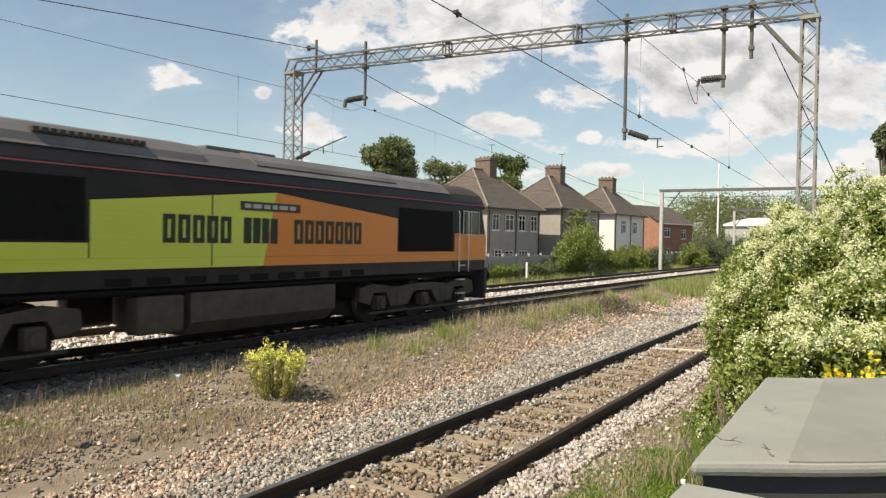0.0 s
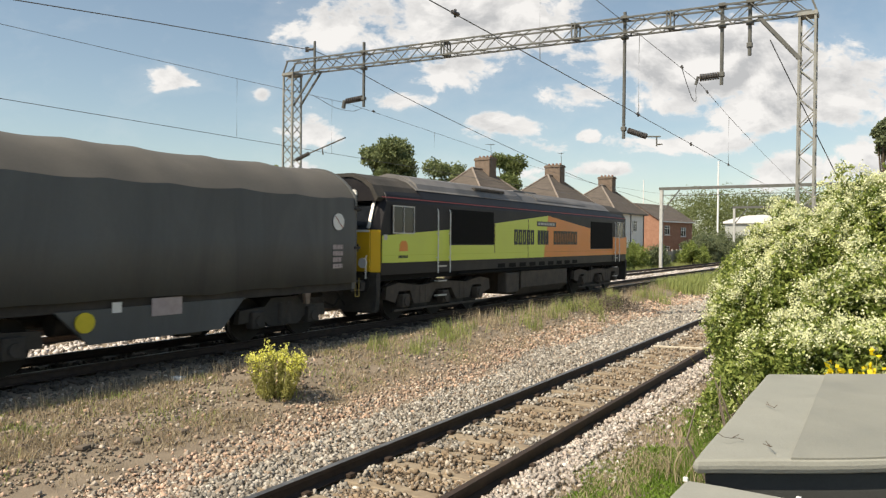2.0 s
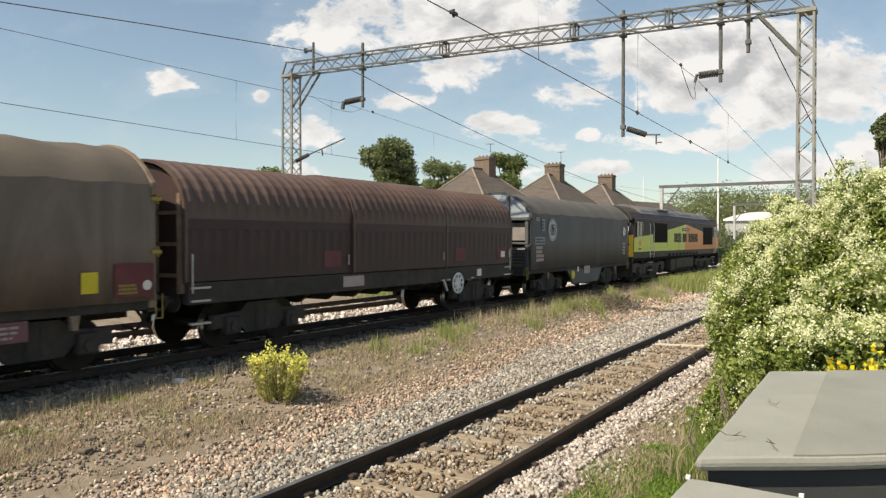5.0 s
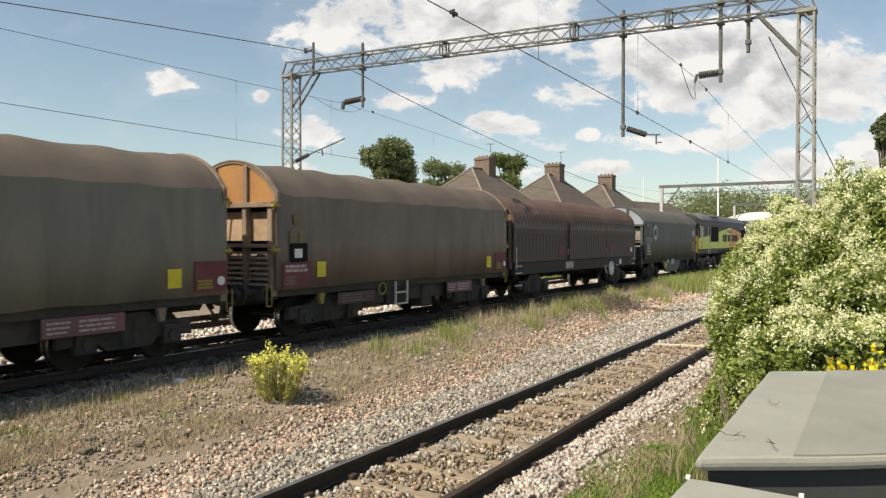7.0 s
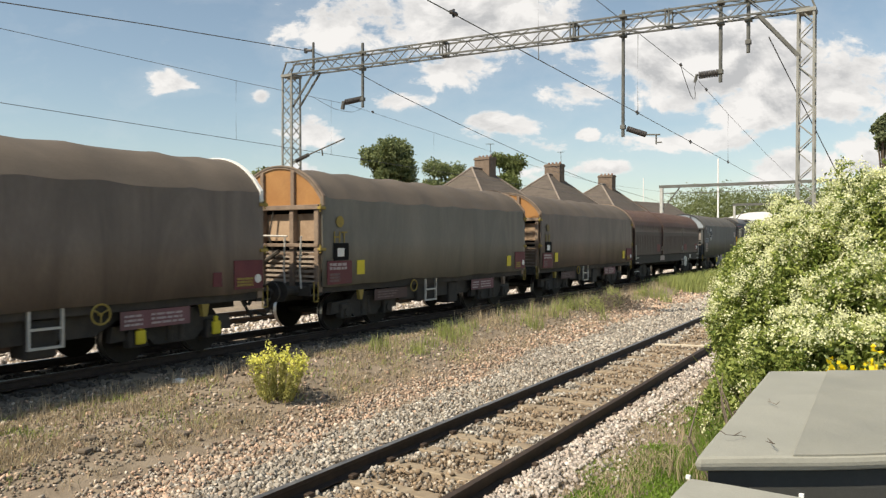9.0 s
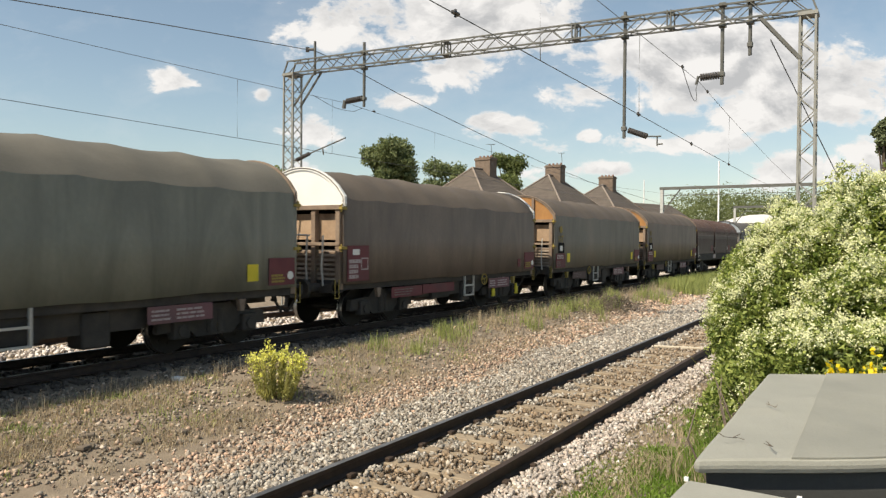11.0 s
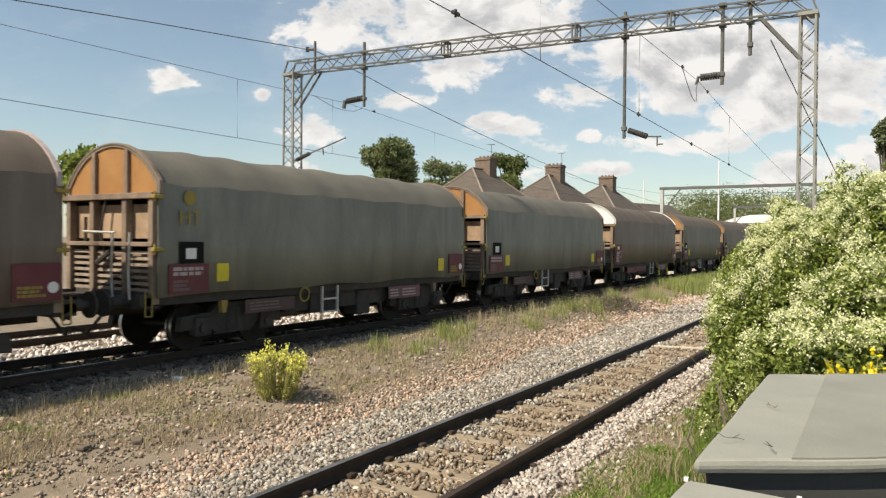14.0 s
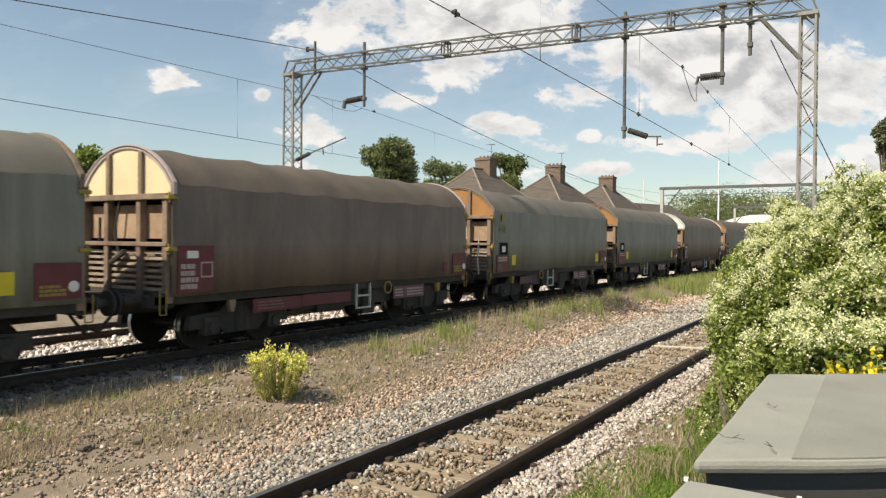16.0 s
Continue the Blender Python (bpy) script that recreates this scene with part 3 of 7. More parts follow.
def make_gantry():
    xl, yl, xr, yr = 20.0, 19.0, 21.3, 2.15
    t = thing("overhead_gantry", (0, 0, 0), "grey galvanised lattice gantry spanning the railway tracks", "gantry")

    def on(y, z):
        f = (yl - y) / (yl - yr)
        return Vector((xl + (xr - xl) * f, y, z))
    lattice_mast(t, xl, yl, -0.3, 8.24, 0.48, 0.44, "")
    lattice_mast(t, xr, yr, -0.3, 8.20, 0.40, 0.37, "")
    bm = B()
    zt, zb, hw = 8.65, 8.22, 0.2
    n = 36
    for s in (-hw, hw):
        for z in (zt, zb):
            beam(bm, on(yl + 0.1, z) + Vector((s, 0, 0)), on(yr - 0.1, z - 0.02) + Vector((s, 0, 0)), 0.046)
        for j in range(n):
            a, b = yl + (yr - yl) * j / n, yl + (yr - yl) * (j + 1) / n
            za, zc = (zt, zb) if j % 2 else (zb, zt)
            beam(bm, on(a, za - .02 * j / n) + Vector((s, 0, 0)), on(b, zc - .02 * (j + 1) / n) + Vector((s, 0, 0)), 0.024)
    for j in range(n + 1):
        a = yl + (yr - yl) * j / n
        for z in (zt, zb):
            d = -0.02 * j / n
            k = -1 if j % 2 else 1
            beam(bm, on(a, z + d) + Vector((-hw * k, 0, 0)), on(a + (yr - yl) / n if j < n else a, z + d) + Vector((hw * k, 0, 0)), 0.022)
    for s in (-hw, hw):
        beam(bm, on(yr - .05, zt - .02) + Vector((s, 0, 0)), on(yr - .22, 8.16) + Vector((s, 0, 0)), .045)
        beam(bm, on(yl + .05, zt) + Vector((s, 0, 0)), on(yl + .25, 8.2) + Vector((s, 0, 0)), .045)
    part("lattice_beam", bm, M["galv"], t)
    # bolted splices between the beam's lengths
    for y in (12.72, 8.36, 5.62):
        for o in (-.05, .05):
            bm = B()
            c = on(y + o, 0)
            for s in (-hw, hw):
                box(bm, c.x + s - .025, c.x + s + .025, c.y - .015, c.y + .015, zb + .03, zt - .03)
            for z in (zb, zt):
                box(bm, c.x - hw - .025, c.x + hw + .025, c.y - .015, c.y + .015, z - .03, z + .03)
            part("splice_flange", bm, M["galv"], t, "bolted flange joint in the lattice beam")
    for yb, dy, z, r in ((yl, -1.15, 7.02, .055), (yr, 1.15, 6.98, .085)):
        bm = B()
        for s in (-0.16, 0.16):
            beam(bm, on(yb - 0.2 if dy < 0 else yb + 0.16, z) + Vector((s, 0, 0)), on(yb + dy, 8.2) + Vector((s, 0, 0)), r)
        part("knee_brace", bm, M["galv"], t)
    # drop tubes with insulators: y, top, bottom
    for y, za, zb2 in ((15.89, 9.02, 6.80), (6.90, 8.85, 5.2), (4.25, 8.72, 6.52), (3.55, 8.9, 7.24)):
        bm = B()
        tube(bm, on(y, za), on(y, zb2), 0.05, 8)
        for z in (zb - .10, zt + .03):
            box(bm, on(y, 0).x - 0.10, on(y, 0).x + 0.10, y - 0.09, y + 0.09, z - 0.05, z + 0.05, .01)
        box(bm, on(y, 0).x - 0.07, on(y, 0).x + 0.07, y - 0.07, y + 0.07, zb2 + .22, zb2 + .34, .01)
        part("drop_tube", bm, M["galv"], t)
    bm = B()
    tube(bm, on(18.0, 9.3), on(18.0, 8.1), 0.045, 8)
    part("finial_tube", bm, M["galv"], t)
    bm = B()
    tube(bm, on(18.05, 9.02), on(18.38, 9.05), .05, 8)
    tube(bm, on(18.34, 8.96), on(18.34, 9.12), .07, 10)
    part("insulator", bm, M["insul"], t)

    def insulator(p, q, discs=7, r=0.085):
        bm = B()
        p, q = Vector(p), Vector(q)
        tube(bm, p, q, 0.06, 8)
        for i in range(discs):
            c = p.lerp(q, (i + 0.5) / discs)
            d = (q - p).normalized() * 0.022
            tube(bm, c - d, c + d, r, 12)
        part("insulator", bm, M["insul"], t)
    insulator(on(15.94, 7.10), on(16.62, 7.04), 8, .10)
    insulator(on(6.78, 5.43), on(6.24, 5.22), 9, .085)
    insulator(on(4.31, 6.78), on(4.82, 6.76), 8, .10)
    insulator(on(18.80, 5.08), on(18.22, 5.29), 6, .075)
    for p, q, r in (((18.22, 5.29), (16.65, 5.77), .026), ((6.24, 5.22), (5.85, 5.20), .022), ((5.96, 5.20), (5.96, 4.93), .022), ((18.98, 5.06), (18.8, 5.08), .03)):
        part("registration_arm", tube(B(), on(*p), on(*q), r, 8), M["galv"], t)
    for p, q, r in (((17.64, 5.45), (17.60, 5.22), .025), ((5.96, 4.98), (5.80, 4.98), .02), ((16.68, 7.08), (16.74, 6.80), .07), ((4.86, 6.80), (4.92, 6.58), .04)):
        part("wire_hanger", tube(B(), on(*p), on(*q), r, 8), M["galv"], t)
    bm = B()
    tube(bm, on(3.05, 7.6), on(1.0, 2.5) + Vector((6.0, 0, 0)), 0.014, 6)
    part("stay_wire", bm, M["wire"], t)
    return on


on_gantry = make_gantry()


def make_portal(x, y0, y1, z, deep, group):
    t = thing("overhead_portal", (x, 0, 0), "plain steel portal frame over the railway tracks", "gantry", group)
    for y in (y0, y1):
        bm = B()
        box(bm, -0.16, 0.16, y - 0.13, y + 0.13, -0.3, z - deep)
        part("post", bm, M["galv_pale"], t, "pale weathered steel post")
    bm = B()
    box(bm, -0.15, 0.15, y1 - 0.2, y0 + 0.2, z - deep, z)
    part("crossbeam", bm, M["galv"], t)
    bm = B()
    for y, s in ((y0, -1), (y1, 1)):
        beam(bm, (0, y + s * 0.1, z - 2.2), (0, y + s * 1.6, z - deep), 0.10)
    beam(bm, (0, y0, z - 0.75), (0, y1, z - 0.75), 0.05)
    part("brace", bm, M["galv"], t)


make_portal(67.0, 18.5, 1.5, 7.12, 0.25, "far portals")
make_portal(101.0, 18.5, 2.0, 6.9, 0.3, "far portals")


def make_wire(name, pts, r, label):
    """A cable through points, as a thin tube."""
    bm = B()
    rings = []
    pts = [Vector(p) for p in pts]
    for i, p in enumerate(pts):
        d = (pts[min(i + 1, len(pts) - 1)] - pts[max(i - 1, 0)]).normalized()
        a = d.cross(Vector((0, 0, 1))).normalized()
        b = a.cross(d)
        rings.append([bm.verts.new(p + (a * math.cos(k * math.pi * 2 / 5) + b * math.sin(k * math.pi * 2 / 5)) * r) for k in range(5)])
    for u, v in zip(rings, rings[1:]):
        for k in range(5):
            bm.faces.new((u[k], u[(k + 1) % 5], v[(k + 1) % 5], v[k]))
    t = part(name, bm, M["wire"], None)
    return tagged(t, label, "cable", "overhead wires")


def make_wires():
    c = [(-24, 4.8, 7.2), (-8, 4.8, 6.75), (4, 4.8, 6.58), (13.2, 4.8, 6.62), (20.8, 4.8, 6.61), (25.2, 4.8, 6.26), (33, 4.8, 5.75), (41, 4.85, 5.39), (52, 5.2, 5.3), (67, 5.9, 6.1), (84, 7.0, 5.3), (101, 8.5, 6.0)]
    b = [(-24, 4.8, 5.1), (7.3, 4.8, 5.06), (15.2, 4.8, 4.92), (20.8, 4.8, 4.81), (29.5, 4.8, 4.64), (45, 4.9, 4.6), (67, 5.9, 4.6), (101, 8.5, 4.6)]
    make_wire("catenary_wire", c, 0.0065, "dark catenary wire over the siding")
    make_wire("contact_wire", b, 0.0075, "dark contact wire over the siding")
    d = [(-24, 16.85, 7.1), (-6, 16.85, 6.75), (8.6, 16.85, 6.86), (15.5, 16.85, 6.95), (20.5, 16.85, 7.05), (26.4, 16.85, 6.74), (36, 16.85, 6.2), (46, 16.9, 5.9), (67, 17.0, 6.3)]
    e = [(-24, 16.85, 5.22), (8.6, 16.85, 5.23), (21, 16.85, 5.17), (45, 16.85, 5.0), (67, 17.0, 4.8)]
    make_wire("catenary_wire", d, 0.007, "dark catenary wire over the far main line")
    make_wire("contact_wire", e, 0.008, "dark contact wire over the far main line")
    a = [(-24, 18.35, 8.2), (-4, 18.35, 7.3), (9.4, 18.35, 7.9), (13.6, 18.35, 8.38), (20.45, 18.35, 9.09), (21.1, 18.35, 9.04), (23.3, 18.35, 8.78), (25.6, 18.35, 8.45), (28.3, 18.35, 8.13), (33.0, 18.35, 7.62), (39.9, 18.35, 6.94), (48.2, 18.35, 6.3), (66, 18.4, 5.6)]
    make_wire("feeder_wire", a, 0.015, "heavy dark feeder cable on the gantry top")
    for x, z0, z1 in ((15.4, 5.22, 6.94), (19.7, 5.18, 7.03), (26.3, 5.13, 6.74), (8.0, 5.23, 6.85)):
        make_wire("dropper", [(x, 16.85, z0), (x, 16.86, (z0 + z1) / 2), (x, 16.85, z1)], 0.007, "thin vertical dropper wire between overhead wires")
    for x, z0, z1 in ((15.54, 4.92, 6.62), (25.1, 4.73, 6.26), (10.5, 5.0, 6.6)):
        make_wire("dropper", [(x, 4.8, z0), (x, 4.81, (z0 + z1) / 2), (x, 4.8, z1)], 0.008, "thin vertical dropper wire between overhead wires")
    # slack jumpers and clamps by the insulators
    make_wire("jumper_wire", [(18.72, 16.86, 7.03), (19.3, 16.86, 6.90), (19.82, 16.86, 6.79), (20.4, 16.86, 6.78), (20.9, 16.86, 6.82), (21.4, 16.86, 7.02)], .008, "slack jumper wire under the far insulator")
    make_wire("jumper_wire", [(19.1, 4.81, 6.65), (19.5, 4.815, 6.42), (19.9, 4.82, 6.22), (20.25, 4.83, 6.08), (20.55, 4.84, 6.03), (20.8, 4.85, 6.07), (20.9, 4.86, 6.2), (20.85, 4.87, 6.4), (21.0, 4.86, 6.6)], .009, "looped jumper wire at the siding insulator")
    for x, y, z in ((19.1, 4.8, 6.65), (21.95, 4.8, 6.52), (20.13, 4.8, 4.82), (25.1, 4.8, 4.73), (15.5, 4.8, 4.92), (22.07, 16.85, 7.0), (21.4, 16.85, 5.18), (7.95, 4.8, 5.06)):
        bm = B()
        tube(bm, (x - .07, y, z), (x + .07, y, z), .028, 8)
        tube(bm, (x, y, z - .05), (x, y, z + .05), .018, 6)
        tagged(part("wire_clamp", bm, M["insul"], None), "small dark clamp on an overhead wire", "clamp", "overhead wire clamps")


make_wires()


# ---- houses ----
def window_of(parent, x, y, z, w, h, panes=2):
    """A window on a wall whose outside faces -y, in the house's own space."""
    bm = B()
    box(bm, x - w / 2, x + w / 2, y - 0.05, y + 0.03, z, z + h)
    win = part("window", bm, M["glass"], parent, "dark glazed window with white frame")
    bm = B()
    f = 0.07
    for a, b, c, d in ((-w / 2, w / 2, 0, f), (-w / 2, w / 2, h - f, h), (-w / 2, -w / 2 + f, f, h - f), (w / 2 - f, w / 2, f, h - f)):
        box(bm, x + a, x + b, y - 0.09, y - 0.052, z + c, z + d)
    for i in range(1, panes):
        u = -w / 2 + w * i / panes
        box(bm, x + u - f / 2, x + u + f / 2, y - 0.09, y - 0.052, z + f, z + h - f)
    box(bm, x - w / 2 + f, x + w / 2 - f, y - 0.085, y - 0.054, z + h * 0.68, z + h * 0.68 + f * .8)
    part("window_frame", bm, M["frame_white"], win)
    bm = B()
    box(bm, x - w / 2 - 0.08, x + w / 2 + 0.08, y - 0.16, y + 0.02, z - 0.09, z - 0.004)
    part("window_sill", bm, M["frame_white"], win)


def slope(bm, a, b, c, d, courses, thick=0.012):
    """A roof face between eaves a-b and ridge d-c (d over a) in overlapping courses."""
    a, b, c, d = (Vector(p) for p in (a, b, c, d))
    nrm = (b - a).cross(d - a if (d - a).length > 0.01 else c - a).normalized()
    if nrm.z < 0:
        nrm = -nrm
    for i in range(courses):
        f, g = i / courses, (i + 1) / courses
        p, q, r, s = a.lerp(d, f), b.lerp(c, f), b.lerp(c, g), a.lerp(d, g)
        low = nrm * thick
        quad = [p + low, q + low, r, s]
        vs = [bm.verts.new(x) for x in quad]
        bm.faces.new(vs)
        ws = [bm.verts.new(x) for x in (p, q, q + low, p + low)]
        bm.faces.new(ws)


def make_house(at, turn, w, d, eaves, peak, r0, r1, wall, label, windows, pots=4, chim=(1.1, 1.9), aerial=True):
    h = thing("house", at, label, "house", "houses beyond the railway", turn=turn)
    bm = B()
    box(bm, 0, w, 0, d, -1.0, eaves)
    part("wall", bm, wall, h)
    o = 0.4
    e = eaves + 0.02
    c = [(-o, -o, e), (w + o, -o, e), (w + o, d + o, e), (-o, d + o, e)]
    p0, p1 = (r0, d / 2, peak), (r1, d / 2, peak)
    bm = B()
    n = 24
    slope(bm, c[0], c[1], p1, p0, n)
    slope(bm, c[1], c[2], p1, p1, n)
    slope(bm, c[2], c[3], p0, p1, n)
    slope(bm, c[3], c[0], p0, p0, n)
    part("roof", bm, M["roof_tile"], h, "brown hipped roof of plain tiles")
    bm = B()
    for a, b in ((c[0], p0), (c[1], p1), (c[2], p1), (c[3], p0), (p0, p1)):
        tube(bm, Vector(a) + Vector((0, 0, .05)), Vector(b) + Vector((0, 0, .05)), 0.10, 6)
    part("hip_tiles", bm, M["ridge"] if wall is not M["brick"] else M["roof_tile"], h, "pale mortared hip tiles")
    bm = B()
    for a, b in zip(c, c[1:] + c[:1]):
        beam(bm, Vector(a) - Vector((0, 0, .07)), Vector(b) - Vector((0, 0, .07)), 0.12, 0.14)
    for x in (0.25, w * 0.52, w - 0.25):
        tube(bm, (x, -0.08, -0.5), (x, -0.08, e - 0.1), 0.05, 6)
    part("gutter", bm, M["gutter"], h, "black gutters and downpipes")
    cw, cl = chim
    bm = B()
    cx, cy, ct = r1 + .1, d / 2, peak + 1.2
    box(bm, cx - cw / 2, cx + cw / 2, cy - cl / 2, cy + cl / 2, peak - 1.6, ct, 0.02)
    box(bm, cx - cw / 2 - .07, cx + cw / 2 + .07, cy - cl / 2 - .07, cy + cl / 2 + .07, ct - 0.28, ct - 0.12)
    ch = part("chimney", bm, M["chimney"], h, "sooty brown brick chimney stack")
    for i in range(pots):
        bm = B()
        yy = cy - cl / 2 + cl * (i + .5) / pots
        tube(bm, (cx, yy, ct), (cx, yy, ct + 0.2), 0.13, 10, 0.11)
        part("chimney_pot", bm, M["pot"], ch)
    bm = B()
    ax, ay = cx - .3, cy - cl / 2 - .1
    tube(bm, (ax, ay, ct - .9), (ax - .2, ay, ct + 1.2), .025, 6)
    tube(bm, (ax - .75, ay, ct + 1.15), (ax + .35, ay, ct + 1.25), .02, 6)
    for i in range(5):
        q = ax - .7 + i * .22
        tube(bm, (q, ay - .25, ct + 1.17 + i * .02), (q, ay + .25, ct + 1.17 + i * .02), .012, 5)
    if aerial:
        part("aerial", bm, M["galv"], ch, "thin rooftop television aerial")
    else:
        bm.free()
    for x, z, ww, hh in windows:
        window_of(h, x, 0, z, ww, hh, 3 if ww > 1.4 else 2)
    return h


W1 = [(1.2, 3.2, 1.0, 1.5), (3.3, 3.2, 1.3, 1.5), (5.3, 3.2, 1.1, 1.5), (7.3, 3.2, 1.1, 1.5), (1.6, 0.2, 1.1, 1.2), (3.3, 0.2, 1.3, 1.1), (5.6, 0.2, 1.5, 1.1)]
make_house((59.3, 32.2, 0), -10, 8.4, 9, 5.25, 9.3, 3.2, 5.2, M["pebble"], "grey pebbledash semi-detached house with hipped tile roof and chimney", W1)
make_house((69.9, 29.5, 0.2), -6, 8.8, 7.5, 5.45, 9.15, 3.9, 5.3, M["pebble"], "grey pebbledash house with hipped tile roof beside trees", [(5.2, 3.3, 1.0, 1.4), (7.4, 3.3, 1.1, 1.4), (5.2, 0.3, 1.2, 1.2), (7.4, .3, 1.1, 1.2)])
make_house((83.5, 28.5, 0.2), -5, 9.0, 7.5, 5.4, 8.95, 4.4, 6.0, M["render_white"], "white rendered house with hipped brown tile roof", [(2.6, 3.2, 1.1, 1.5), (6.0, 3.2, 1.2, 1.4), (6.0, .3, 1.4, 1.2)], aerial=False)


def make_brick_house():
    h = thing("house", (104, 29.0, 0), "red brick house with gabled brown tile roof", "house", "houses beyond the railway", turn=-16)
    w, d, e, p = 9.0, 8.0, 5.2, 7.7
    bm = B()
    box(bm, 0, w, 0, d, -1, e)
    prism(bm, [(0, e), (d, e), (d / 2, p)], "x", 0.0, w)
    part("wall", bm, M["brick"], h)
    bm = B()
    slope(bm, (-.3, -.4, e - .1), (w + .3, -.4, e - .1), (w + .3, d / 2, p + .08), (-.3, d / 2, p + .08), 14)
    slope(bm, (w + .3, d + .4, e - .1), (-.3, d + .4, e - .1), (-.3, d / 2, p + .08), (w + .3, d / 2, p + .08), 14)
    part("roof", bm, M["roof_tile"], h)
    for s in (-.42, d + .42):
        part("gutter", beam(B(), (-.3, s, e - .15), (w + .3, s, e - .15), .12, .14), M["frame_white"], h)
    for x, z in ((2.0, 3.2), (6.4, 3.0), (2.0, .3), (6.0, .3)):
        window_of(h, x, 0, z, 1.3, 1.3)


make_brick_house()


# ---- boundary fence ----
def make_fence():
    f = thing("panel_fence", (0, 20.3, 0), "weathered concrete panel fence at the railway boundary", "fence", kind="structure")
    x = 34.0
    rnd = random.Random(3)
    pm = B()
    box(pm, 0.07, 1.75, -0.03, 0.03, 0, 1.28, 0.01)
    pm = data_of(pm, "fence_panel", M["concrete"])
    om = B()
    box(om, -0.06, 0.06, -0.07, 0.07, -0.2, 1.42, 0.015)
    om = data_of(om, "fence_post", M["concrete"])
    while x < 130:
        for nm, me in (("fence_panel", pm), ("fence_post", om)):
            ob = new(nm, me)
            ob.parent = f
            ob.matrix_basis = pose(x, 0, 0.02 + rnd.uniform(-.03, .03), 0, rnd.uniform(-.5, .5), 0)
        x += 1.82


make_fence()


# ---- cabinets beside the camera ----
def make_cabinet(at, turn, w, d, h, lip, seam, clips, label, skew=0.0):
    c = thing("equipment_cabinet", at, label, "cabinet", "trackside cabinets", turn=turn)

    def lean(bm):
        for v in bm.verts:
            v.co.x += skew * (d - v.co.y)
    bm = B()
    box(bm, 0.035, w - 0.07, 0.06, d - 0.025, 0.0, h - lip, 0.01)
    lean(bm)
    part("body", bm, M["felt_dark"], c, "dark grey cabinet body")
    bm = B()
    box(bm, 0, w, 0, d, h - lip, h, 0.016)
    bmesh.ops.subdivide_edges(bm, edges=[e for e in bm.edges if e.calc_length() > 0.5], cuts=14, use_grid_fill=True)
    for v in bm.verts:
        v.co.z += 0.006 * noise.noise(v.co * 2.6) + 0.003 * noise.noise(v.co * 9)
    lean(bm)
    lid = part("lid", bm, M["felt"], c, "grey-green felted lid with folded edges")
    bm = B()
    box(bm, 0.012, w - 0.012, 0.012, d - seam, h - 0.012, h + 0.005, 0.002)
    bmesh.ops.subdivide_edges(bm, edges=[e for e in bm.edges if e.calc_length() > 0.5], cuts=14, use_grid_fill=True)
    for v in bm.verts:
        v.co.z += 0.006 * noise.noise(v.co * 2.6) + 0.003 * noise.noise(v.co * 9)
    lean(bm)
    part("overlay_sheet", bm, M["felt_over"], lid, "slightly darker felt sheet lapped over the lid")
    if clips:
        for y in (0.0, 0.28):
            part("corner_clip", box(B(), w - 0.008, w + 0.004, d - y - 0.008, d - y + 0.004, h - 0.006, h + 0.005, 0.001), M["white_paint"], c, "small white corner clip")
    return c


make_cabinet((2.135, -0.61, -0.5), 1.26, 1.57, 1.10, 2.11, 0.042, 0.235, False, "grey-green flat-topped trackside cabinet under blossoming vine", skew=.643)
make_cabinet((0.75, -0.80, -0.5), 0.0, 1.31, 1.295, 2.07, 0.05, 0.5, True, "lower grey trackside cabinet beside a larger one")
# ---- the train: each vehicle in its own space, x forward, z = 0 at rail top, the camera's side at -y ----
def travelled(t):
    """Metres the train has gone by t seconds; it slows a little."""
    return 7.2 * t - 0.0275 * t * t


WHEELS = []   # (wheelset, x in its bogie, radius)


def wheel_mesh(r):
    bm = B()
    for s in (-1, 1):
        y0 = s * 0.68
        tube(bm, (0, y0, 0), (0, y0 + s * 0.03, 0), r + 0.028, 28)
        tube(bm, (0, y0 + s * 0.03, 0), (0, y0 + s * 0.135, 0), r, 28)
        for i in range(8):
            a = i * math.pi / 4
            c = Vector((math.cos(a) * r * 0.58, y0 + s * 0.132, math.sin(a) * r * 0.58))
            tube(bm, c, c + Vector((0, s * 0.012, 0)), r * 0.09, 8)
        tube(bm, (0, y0 + s * 0.13, 0), (0, y0 + s * 0.22, 0), 0.10, 12)
    tube(bm, (0, -0.7, 0), (0, 0.7, 0), 0.085, 10)
    me = data_of(bm, "wheelset", M["wheel"])
    me.materials.append(M["tread"])
    for p in me.polygons:
        c = p.center
        if abs(math.hypot(c.x, c.z) - r) < 0.03 and abs(p.normal.y) < 0.3:
            p.material_index = 1
    return me


WHEEL_BIG, WHEEL_SMALL = wheel_mesh(0.53), wheel_mesh(0.46)


def add_wheel(bogie, x, r):
    w = new("wheelset", WHEEL_BIG if r > 0.5 else WHEEL_SMALL)
    w.parent = bogie
    w.matrix_basis = pose(x, 0, r)
    WHEELS.append((w, x, r))


